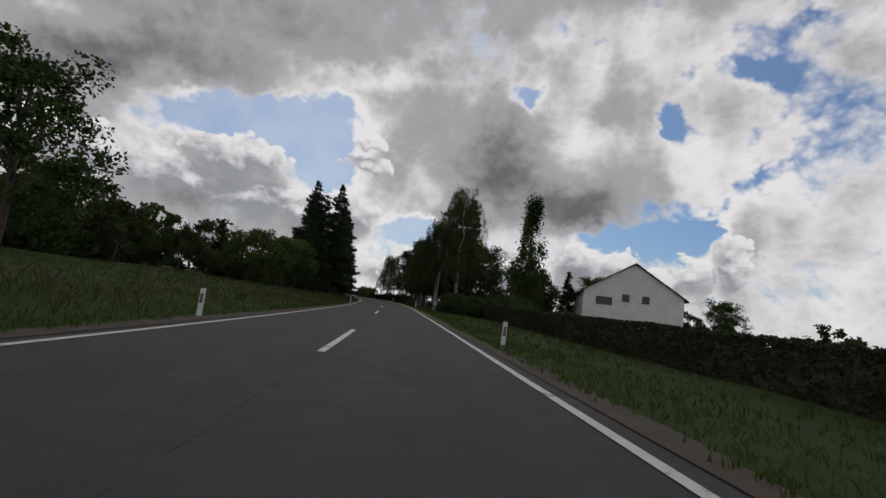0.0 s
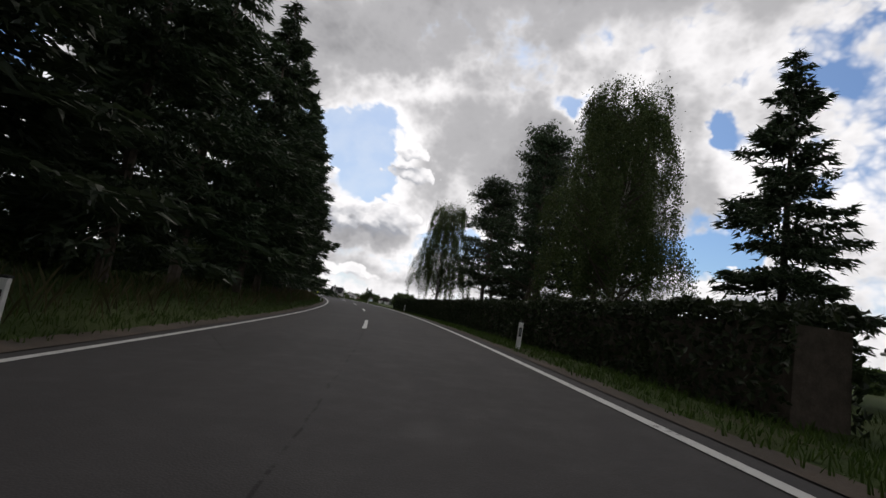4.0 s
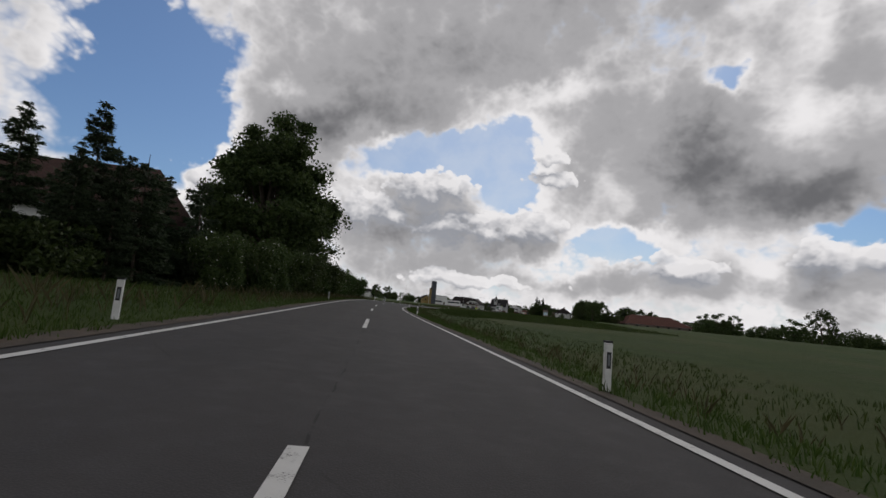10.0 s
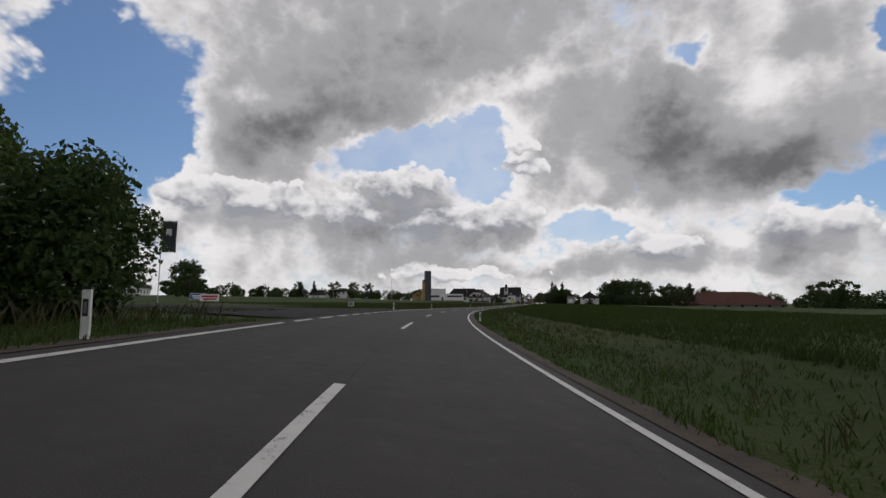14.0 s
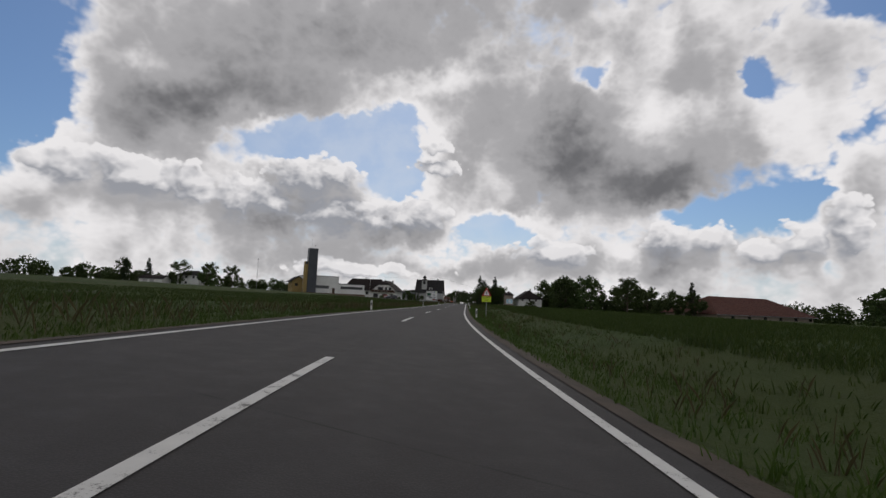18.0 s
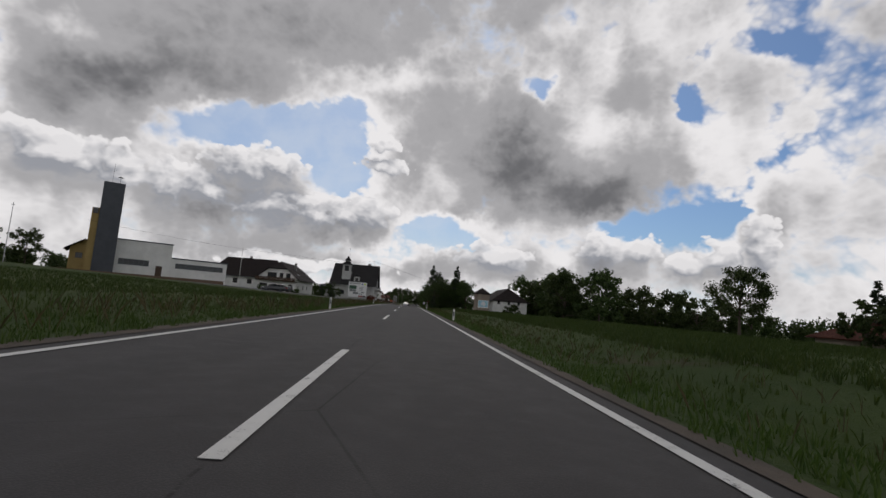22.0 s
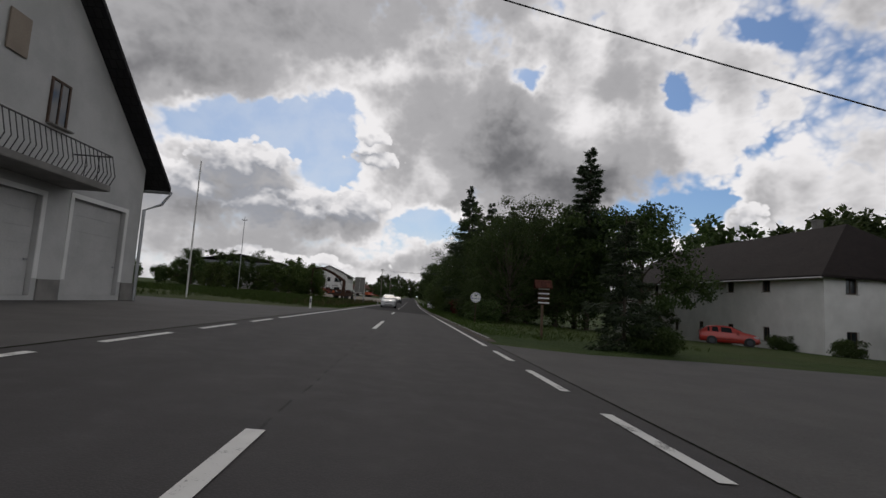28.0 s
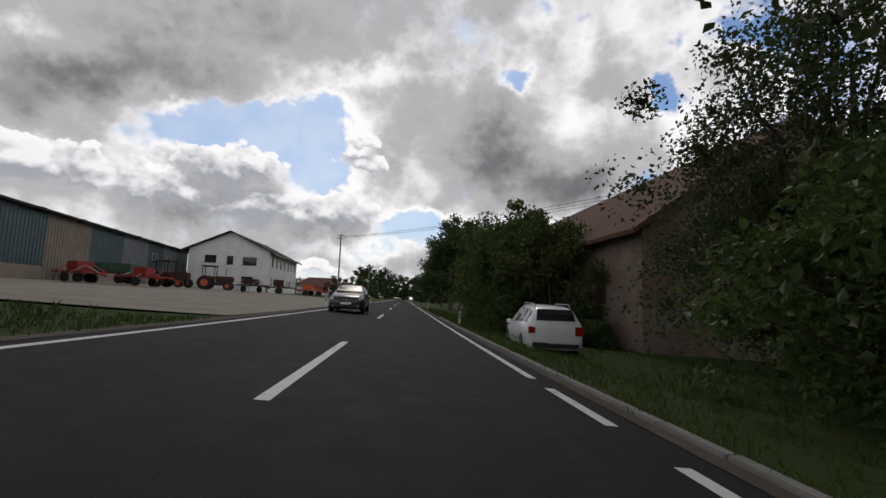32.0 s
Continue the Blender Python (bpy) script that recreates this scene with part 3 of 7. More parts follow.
RIGHT = [(-100, 0, -0.1, -0.4, -0.6, -0.9, -1.2, -3, -6), (100, 0, 0, -0.1, -0.1, -0.2, -0.6, -2.5, -6), (170, 0, -0.1, -0.4, -0.6, -0.8, -1.3, -3.2, -7),
         (260, 0, -0.1, -0.4, -0.5, -0.5, -0.9, -3.0, -7), (320, 0, -0.05, -0.2, 0, 0.1, 0.1, -1.2, -5), (440, 0, -0.15, -0.4, 0.1, 0.25, 0.2, -1.0, -4),
         (600, 0, -0.1, -0.2, 0, 0.1, -0.4, -1.5, -5), (660, 0, -0.05, -0.1, -0.2, -0.4, -1.3, -4, -7), (700, 0, -0.05, -0.1, -0.3, -0.8, -2.2, -4, -6), (722, 0, -0.1, -0.35, -0.5, -0.7, -1.6, -3, -5), (800, 0, -0.05, -0.15, -0.2, -0.4, -1.2, -3, -5)]


def _side(d, a, rows):
    cols = [[r[i + 1] for r in rows] for i in range(8)]
    at = [np.interp(d, [r[0] for r in rows], c) for c in cols]
    return np.interp(a, SIDE_AT, at)


def road_at(d):
    i = min(max(d - D0, 0), len(_d) - 1)
    return tuple(np.interp(i, np.arange(len(_d)), a) for a in (_x, _y, _z, _h, _b))


def land(d, s):
    """World place of the ground at d along the road and s to the right of its middle."""
    x, y, z, h, b = road_at(d)
    far = min(max((abs(s) - 60) / 300, 0), 1)
    a = h + (0.12 - h) * far * far * (3 - 2 * far)
    e = min(max(s, -EDGE), EDGE)
    lift = 0 if abs(s) <= EDGE else _side(d, abs(s), LEFT if s < 0 else RIGHT)
    return Vector((x + math.cos(a) * s, y + math.sin(a) * s, z - b * e + lift))


def spot(d, s, up=0.0, turn=0.0):
    """A pose on the ground, whose y runs along the road and x to its right."""
    p = land(d, s)
    return Matrix.Translation((p.x, p.y, p.z + up)) @ Matrix.Rotation(road_at(d)[3] + radians(turn), 4, "Z")


def strip(name, d0, d1, s0, s1, mat, up, step=2.0, label="", parent=None, bow=None):
    """A band that follows the road, s0 and s1 numbers or functions of d."""
    f0, f1 = [(f if callable(f) else (lambda d, v=f: v)) for f in (s0, s1)]
    n = max(1, round((d1 - d0) / step))
    cols = 7 if abs(f1(d0) - f0(d0)) > 1.5 else 2
    vs, fs, uv = [], [], []
    for i in range(n + 1):
        d = d0 + (d1 - d0) * i / n
        for j in range(cols):
            s = f0(d) + (f1(d) - f0(d)) * j / (cols - 1)
            p = land(d, s)
            vs.append((p.x, p.y, p.z + up))
            uv.append((s, d))
    for i in range(n):
        for j in range(cols - 1):
            a = i * cols + j
            fs.append((a, a + 1, a + cols + 1, a + cols))
    me = bpy.data.meshes.new(name)
    me.from_pydata(vs, [], fs)
    layer = me.uv_layers.new(name="UVMap")
    for l in me.loops:
        layer.data[l.index].uv = uv[l.vertex_index]
    me.materials.append(mat)
    ob = new(name, me)
    if parent:
        ob.parent = parent
    if label:
        ob["label"] = label
    return ob


# ---- ground, road, markings ----
# paved patches, where the ground lies level: d0, d1, s0, s1
PAVED = [(320, 376, -150, -3), (576, 616, -48, -5), (606, 665, -16, -3), (620, 648, 3, 26), (620, 642, 18, 66), (720, 804, -40, -3)]


def make_ground():
    ds = list(np.arange(-250, 900, 4.0)) + list(np.arange(900, 2400, 60.0)) + [2400]
    ss = [3.2, 3.42, 3.9, 4.4, 5, 6, 7.5, 9, 12, 15, 20, 28, 40, 60, 90, 120, 180, 260, 400, 700, 1200, 2200]
    ss = [-s for s in ss[::-1]] + [0] + ss
    vs, fs = [], []
    for d in ds:
        for s in ss:
            p = land(d, s)
            low = -0.12 if abs(s) < 3.3 else 0.0
            wob = 0 if abs(s) < 4 else 0.10 * noise.noise(p * 0.15) + 0.05 * noise.noise(p * 0.6)
            if any(a <= d <= b and c <= s <= e for a, b, c, e in PAVED):
                wob = -0.02
            vs.append((p.x, p.y, p.z + low + wob * min(1, (abs(s) - 3.9) / 3)))
    n = len(ss)
    for i in range(len(ds) - 1):
        for j in range(n - 1):
            a = i * n + j
            fs.append((a, a + 1, a + n + 1, a + n))
    return tagged(new("ground", mesh_np("ground", vs, fs, MEADOW, True)), "rolling green meadow and farmland", "ground", kind="structure")


ground = make_ground()
OLD_END = 668.5
road = tagged(strip("road", -250, OLD_END, -EDGE, EDGE, ASPHALT, 0.0), "worn grey asphalt country road with a cracked middle seam", "road", kind="structure")
road_new = tagged(strip("road_new", OLD_END, 1500, -EDGE, EDGE, NEW_ASPHALT, 0.004), "darker freshly laid asphalt carriageway", "road", kind="structure")
for side, name in ((-1, "left"), (1, "right")):
    ed = lambda d, k=side: k * (EDGE + 0.34 + 0.30 * noise.noise((d * 0.07, k, 0)) + 0.14 * noise.noise((d * 0.31, k, 3)) + 0.10 * noise.noise((d * 1.3, k, 5)))
    inner = lambda d, k=side: k * (EDGE - 0.06)
    for d0, d1 in ((-250, 325), (355, 607), (663, 900)) if side < 0 else ((-250, 622), (642, 900)):
        sh = strip("shoulder", d0, d1, inner if side > 0 else ed, ed if side > 0 else inner, SHOULDER, 0.012, 0.8)
        tagged(sh, "crumbling brown grit shoulder beside the asphalt", "road shoulder", kind="structure")

marks = thing("road_markings", "white painted road lines, worn in places", "road marking", kind="structure")


def line(d0, d1, s, width=0.13):
    strip("edge_line" if abs(s) > 1 else "dash", d0, d1, s - width / 2, s + width / 2, ROAD_PAINT, 0.009, 1.5 if d1 - d0 > 8 else 1.0, parent=marks)


def gaps(d0, d1, cuts, s):
    """An edge line with stretches of short dashes (1.5 m, 1.5 m apart) at side roads."""
    at = d0
    for a, b, on, off in cuts:
        line(at, a, s)
        d = a + off
        while d < b:
            line(d, min(d + on, b), s)
            d += on + off
        at = b
    line(at, d1, s)


DASH_NO = [-8, 0, 1, 2, 6, 7, 8, 9, 10, 11, 13, 14, 15, 16, 18, 21, 22, 24, 25, 26, 27, 28, 30, 33, 35, 36, 37, 38, 52]
DASH_AT = [-142, 7.9, 27.9, 48.1, 123.7, 143.6, 163.9, 183.5, 202.5, 221.2, 255.3, 273.9, 293, 311.8, 346, 402.7, 421.9, 455.3, 474.9, 494.4, 513.6, 530.9, 568.1, 625.3, 660, 680.5, 700, 716.6, 969]
for i in range(-8, 53):
    at = float(np.interp(i, DASH_NO, DASH_AT))
    line(at, at + 5.7, 0.0, 0.13)
gaps(-250, 1000, [(57, 66, 3, 3), (325.5, 353.5, 2.0, 1.1), (605.3, 643.4, 1.9, 1.2), (712, 716, 2, 2)], -HALF)
gaps(-250, 1000, [(616.8, 641.1, 1.9, 1.25), (672.6, 682.5, 1.9, 1.1), (712.7, 719.5, 1.9, 1.1)], HALF)

# ---- trees and plants ----
def leaf_mesh(name, centres, size, mat, rng, flat=0.0, hang=0.0, stretch=1.6):
    """Many small rhombic leaves at the centres. flat: how level they lie; hang: how far they point down."""
    n = len(centres)
    u = rng.normal(size=(n, 3))
    u[:, 2] = u[:, 2] * (1 - flat) - hang * 2.2
    u /= np.linalg.norm(u, axis=1, keepdims=True)
    w = np.cross(u, rng.normal(size=(n, 3)))
    w /= np.linalg.norm(w, axis=1, keepdims=True)
    s = size * rng.uniform(0.6, 1.35, (n, 1))
    c = np.asarray(centres)
    fold = np.cross(u, w) * s * 0.22
    v = np.stack([c - u * s * stretch * 0.5, c + w * s * 0.5 + fold, c + u * s * stretch * 0.5, c - w * s * 0.5 + fold], 1).reshape(-1, 3)
    f = np.arange(4 * n).reshape(-1, 4)
    return mesh_np(name, v, f, mat)


def limb(a, b, r0, r1, rng, bm, bend=0.12, steps=4):
    a, b = np.array(a, float), np.array(b, float)
    pts, L = [], np.linalg.norm(b - a)
    for i in range(steps + 1):
        t = i / steps
        pts.append(tuple(a + (b - a) * t + (rng.normal(size=3) * bend * L * 0.35 * math.sin(math.pi * t) if 0 < i < steps else 0)))
    tube(pts, [r0 + (r1 - r0) * i / steps for i in range(steps + 1)], 7, bm)


def tree_of(name, label, parts, category="tree"):
    ob = thing(name, label, category)
    for n, bm, mat, lab in parts:
        p = part(n, bm, mat, ob, lab)
        if n == "branch_work":
            tagged(p, kind="stuff")
    return ob


def broadleaf(seed, h, r, trunk=0.25, leaves=9000, size=0.22, mat=None, name="broadleaf_tree", label="", clumps=60, shape=1.0, bark=None, stems=1):
    """A crown of many clumps on limbs; h and r in metres, trunk: share of the height below the crown."""
    rng = np.random.default_rng(seed)
    tb, lb = bmesh.new(), bmesh.new()
    base = h * trunk
    for k in range(stems):
        off = rng.normal(size=2) * (0.35 if stems > 1 else 0)
        limb((off[0], off[1], -0.2), (off[0] * 2 + rng.normal() * 0.2, off[1] * 2 + rng.normal() * 0.2, h * 0.78), 0.022 * h / stems ** 0.5, 0.004 * h, rng, tb, 0.05, 6)
    mid, cz, rz = (0, 0, base + (h - base) * 0.48), base + (h - base) * 0.48, (h - base) * 0.52
    dirs = rng.normal(size=(clumps, 3))
    dirs /= np.linalg.norm(dirs, axis=1, keepdims=True)
    rad = rng.uniform(0.45, 1.0, clumps) ** 0.6 * (1 + 0.16 * rng.normal(size=clumps))
    taper = 1 - 0.35 * np.clip(dirs[:, 2], -1, 1) * shape
    C = np.stack([dirs[:, 0] * r * rad * taper, dirs[:, 1] * r * rad * taper, cz + dirs[:, 2] * rz * rad], 1)
    for i in range(0, clumps, 3):
        limb((0, 0, base + (C[i][2] - base) * 0.45), C[i], 0.007 * h, 0.0016 * h, rng, lb, 0.15, 3)
    per = leaves // clumps
    cr = r * 0.25 * rng.uniform(0.6, 1.3, clumps)
    pts = []
    for c, q in zip(C, cr):
        g = rng.normal(size=(per, 3))
        g /= np.linalg.norm(g, axis=1, keepdims=True)
        pts.append(c + g * q * rng.uniform(0.02, 1.12, (per, 1)) ** 0.8 * (1, 1, 0.8))
    return tree_of(name, label, [("trunk", tb, bark or BARK, ""), ("branch_work", lb, bark or BARK, ""), ("crown", leaf_mesh("crown", np.concatenate(pts), size, mat or LEAF, rng), None, "")])


def birch(seed, h, r, leaves=9000, size=0.14, label="weeping birch with pale bark and hanging twigs"):
    rng = np.random.default_rng(seed)
    tb, lb = bmesh.new(), bmesh.new()
    limb((0, 0, -0.2), (0.3, 0.2, h * 0.95), 0.016 * h, 0.003 * h, rng, tb, 0.03, 8)
    pts = []
    twigs = 230
    for i in range(twigs):
        t = rng.uniform(0.22, 1.0)
        a = rng.uniform(0, 2 * math.pi)
        reach = r * (1.15 - 0.75 * t) * rng.uniform(0.35, 1.0) * (0.55 + 0.9 * min(t / 0.45, 1) * 0.5)
        z0 = h * (t * 0.92 + 0.03)
        tip = np.array([math.cos(a) * reach, math.sin(a) * reach, z0 + 0.10 * h * (1 - t)])
        if i % 3 == 0:
            limb((0.3 * t, 0.2 * t, z0 - reach * 0.35), tip, 0.0045 * h * (1.2 - t), 0.0012 * h, rng, lb, 0.12, 3)
        drop = rng.uniform(0.10, 0.24) * h * (0.5 + 0.6 * (1 - t))
        n = leaves // twigs
        q = rng.uniform(0, 1, n)
        p = tip + np.stack([rng.normal(size=n) * 0.13 + math.cos(a) * 0.3 * q, rng.normal(size=n) * 0.13 + math.sin(a) * 0.3 * q, -drop * q + rng.normal(size=n) * 0.15], 1)
        pts.append(p)
        inner = np.array([0.3 * t, 0.2 * t, z0]) + (tip - (0.3 * t, 0.2 * t, z0)) * rng.uniform(0.3, 1, (n // 3, 1)) + rng.normal(size=(n // 3, 3)) * 0.35
        pts.append(inner)
    return tree_of("birch", label, [("trunk", tb, BIRCH_BARK, "white birch bark"), ("branch_work", lb, BARK, ""), ("crown", leaf_mesh("crown", np.concatenate(pts), size, LEAF_BIRCH, rng, hang=0.35), None, "")])


def spruce(seed, h, r, needles=9000, size=0.30, bare=0.06, mat=None, label="dark spruce with drooping layered branches", name="spruce", fuzz=1.0):
    rng = np.random.default_rng(seed)
    tb, lb = bmesh.new(), bmesh.new()
    limb((0, 0, -0.2), (0, 0, h * 0.97), 0.014 * h, 0.002 * h, rng, tb, 0.0, 5)
    pts, ways = [], []
    whorls = int(h * 1.9)
    total = 0
    plan = []
    for i in range(whorls):
        t = bare + (1 - bare) * (i + rng.uniform(-0.3, 0.3)) / whorls
        R = r * (1 - t) ** 0.78 * rng.uniform(0.72, 1.12) + 0.12
        for j in range(rng.integers(5, 8)):
            plan.append((t + rng.uniform(-0.4, 0.4) / whorls, R * rng.uniform(0.5, 1.25), rng.uniform(0, 2 * math.pi)))
            total += plan[-1][1]
    for q, (t, R, a) in enumerate(plan):
        n = max(4, int(needles * R / total))
        u = rng.uniform(0.05, 1, n) ** 0.75
        droop = R * (0.34 - 0.5 * t)
        z = h * t - droop * u ** 1.3 + 0.10 * R * u ** 4
        side = rng.normal(size=n) * 0.26 * R * (1.05 - u * 0.75) * fuzz
        p = np.stack([math.cos(a) * R * u - math.sin(a) * side, math.sin(a) * R * u + math.cos(a) * side, z - np.abs(rng.normal(size=n)) * 0.16 * fuzz], 1)
        pts.append(p)
        ways.append(np.stack([math.cos(a) + rng.normal(size=n) * 0.45, math.sin(a) + rng.normal(size=n) * 0.45, -0.30 + rng.normal(size=n) * 0.35], 1))
        if q % 4 == 0:
            limb((0, 0, h * t), (math.cos(a) * R * 0.9, math.sin(a) * R * 0.9, h * t - droop * 0.8), 0.035, 0.010, rng, lb, 0.05, 2)
    c, u = np.concatenate(pts), np.concatenate(ways)
    u /= np.linalg.norm(u, axis=1, keepdims=True)
    w = np.cross(u, rng.normal(size=u.shape))
    w /= np.linalg.norm(w, axis=1, keepdims=True)
    s = size * rng.uniform(0.5, 1.4, (len(c), 1))
    v = np.stack([c - w * s * 0.24, c + w * s * 0.24, c + u * s * 1.5], 1).reshape(-1, 3)
    crown = mesh_np("crown", v, np.arange(len(v)).reshape(-1, 3), mat or NEEDLES)
    return tree_of(name, label, [("trunk", tb, BARK, ""), ("branch_work", lb, BARK, ""), ("crown", crown, None, "")])


def pine(seed, h, r, leaves=8000, size=0.26):
    rng = np.random.default_rng(seed)
    tb, lb = bmesh.new(), bmesh.new()
    limb((0, 0, -0.2), (0.3, 0.1, h * 0.96), 0.016 * h, 0.003 * h, rng, tb, 0.03, 7)
    pts = []
    n = 95
    for i in range(n):
        t = rng.uniform(0.16, 1.0) ** 0.85
        a = rng.uniform(0, 2 * math.pi)
        R = r * (1.1 - 0.72 * t) * rng.uniform(0.35, 1.05)
        tip = np.array([math.cos(a) * R, math.sin(a) * R, h * t + 0.05 * h * rng.uniform(-0.3, 0.6)])
        limb((0.3 * t, 0.1 * t, h * t - 0.3), tip, 0.045, 0.015, rng, lb, 0.12, 3)
        m = leaves // n
        g = rng.normal(size=(m, 3)) * (0.42, 0.42, 0.15)
        pts.append(tip * (1, 1, 1) - np.array([math.cos(a), math.sin(a), 0]) * rng.uniform(0, 0.5, (m, 1)) * R + g)
    return tree_of("pine", "dark pine with gaps between its tiered branches", [("trunk", tb, BARK, ""), ("branch_work", lb, BARK, ""), ("crown", leaf_mesh("crown", np.concatenate(pts), size, PINE, rng, stretch=2.6), None, "")])


def poplar(seed, h, r, leaves=9000):
    rng = np.random.default_rng(seed)
    tb, lb = bmesh.new(), bmesh.new()
    limb((0, 0, -0.2), (0, 0, h * 0.95), 0.012 * h, 0.002 * h, rng, tb, 0.01, 6)
    pts = []
    n = 70
    for i in range(n):
        t = rng.uniform(0.08, 0.97)
        a = rng.uniform(0, 2 * math.pi)
        R = r * (0.55 + 0.6 * math.sin(math.pi * min(t * 1.15, 1))) * rng.uniform(0.3, 1.0) * (1.0 if t < 0.8 else 0.6)
        tip = np.array([math.cos(a) * R, math.sin(a) * R, h * t])
        limb((0, 0, h * t - 2.0 * R), tip, 0.05, 0.012, rng, lb, 0.06, 3)
        m = leaves // n
        pts.append(tip + rng.normal(size=(m, 3)) * (0.5, 0.5, 1.1))
    return tree_of("poplar", "tall columnar poplar behind the garden trees", [("trunk", tb, BARK, ""), ("branch_work", lb, BARK, ""), ("crown", leaf_mesh("crown", np.concatenate(pts), 0.3, LEAF, rng), None, "")])


def shrub(seed, w, l, h, leaves=3000, size=0.14, mat=None, name="shrub", label="dense dark-green shrub beside the road", flowers=0):
    """A bushy mass w by l, h high, leaves down to the ground."""
    rng = np.random.default_rng(seed)
    lb = bmesh.new()
    for i in range(8):
        limb((rng.normal() * 0.15 * w, rng.normal() * 0.15 * l, -0.1), (rng.uniform(-0.4, 0.4) * w, rng.uniform(-0.4, 0.4) * l, h * rng.uniform(0.5, 0.85)), 0.03, 0.01, rng, lb, 0.1, 3)
    k = 26
    C = np.stack([rng.uniform(-0.36, 0.36, k) * w, rng.uniform(-0.36, 0.36, k) * l, h * rng.uniform(0.12, 0.80, k)], 1)
    per = leaves // k
    pts = []
    for c in C:
        g = rng.normal(size=(per, 3))
        g /= np.linalg.norm(g, axis=1, keepdims=True)
        q = c + g * rng.uniform(0.5, 1.05, (per, 1)) * (w * 0.22, l * 0.22, h * 0.2) * rng.uniform(0.7, 1.3)
        pts.append(q)
    p = np.concatenate(pts)
    p[:, 2] = np.abs(p[:, 2])
    ps = [("branch_work", lb, BARK, ""), ("crown", leaf_mesh("crown", p, size, mat or LEAF, rng), None, "")]
    if flowers:
        ps.append(("blossom", leaf_mesh("blossom", p[rng.choice(len(p), flowers)] * (1.04, 1.04, 1.0), size * 0.8, BLOSSOM, rng, stretch=1.0), None, "white flower heads"))
    return tree_of(name, label, ps, "shrub")


def hedge(name, d0, d1, s, w, h, label, mat=None, dense=420, size=0.10, wavy=0.06):
    """A hedge that follows the road: a twiggy core and a skin of leaves."""
    rng = np.random.default_rng(int(abs(d0) * 7 + d1 * 13) % 9999)
    sf = s if callable(s) else (lambda d: s)
    L = d1 - d0
    n = int(L * (w + 2 * h) * dense / 3)
    face = rng.uniform(0, w + 2 * h, n)
    d = rng.uniform(d0, d1, n)
    x = np.clip(face - h, 0, w) - w / 2
    z = np.where(face < h, face, np.where(face > h + w, w + 2 * h - face, h))
    inset = np.abs(rng.normal(size=n)) * 0.10
    x = x * (1 - 0.14 * (z / h) ** 2) * (1 - inset / w)
    pts, core_v, core_f = [], [], []
    for di, xi, zi, ii in zip(d, x, z, inset):
        p = land(di, sf(di) + xi)
        bulge = wavy * noise.noise((di * 0.7, zi, s if not callable(s) else 1)) * 2
        pts.append((p.x + bulge, p.y, p.z + max(zi - ii * (zi > h * 0.9) + wavy * noise.noise((di * 0.9, xi, 7)) * 1.6, 0.02)))
    ob = thing(name, label, "hedge", kind="")
    part("crown", leaf_mesh("crown", np.array(pts), size, mat or HEDGE_LEAF, rng), None, ob)
    m = max(2, int(L / 2))
    ring = [(-0.36, 0), (-0.34, 0.86), (0.34, 0.86), (0.36, 0)]
    for i in range(m + 1):
        di = d0 + 0.15 + (L - 0.3) * i / m
        for a, b in ring:
            p = land(di, sf(di) + a * w)
            core_v.append((p.x, p.y, p.z - 0.1 + b * h))
    for i in range(m):
        for j in range(3):
            a = i * 4 + j
            core_f.append((a, a + 1, a + 5, a + 4))
    core_f += [(0, 1, 2, 3), (m * 4 + 3, m * 4 + 2, m * 4 + 1, m * 4)]
    part("branch_work", mesh_np("branch_work", core_v, core_f, BARK), None, ob)
    return ob


def plant(ob, d, s, turn=0.0, scale=1.0, up=-0.05):
    return copy_thing(ob, spot(d, s, up, turn) @ Matrix.Diagonal((scale, scale, scale, 1)))


def put(ob, d, s, turn=0.0, scale=1.0, up=-0.05):
    """Moves a first of its kind to its own place."""
    ob.matrix_world = spot(d, s, up, turn) @ Matrix.Diagonal((scale, scale, scale, 1))
    return ob


USED = set()


def grove(kinds, rows):
    """Rows of (kind, d, s, scale): the first of each kind is moved, later ones are copies."""
    for i, (k, d, s, sc) in enumerate(rows):
        if k in USED:
            plant(kinds[k], d, s, (i * 67) % 360, sc / kinds[k].scale.x)
        else:
            USED.add(k)
            put(kinds[k], d, s, (i * 67) % 360, sc)

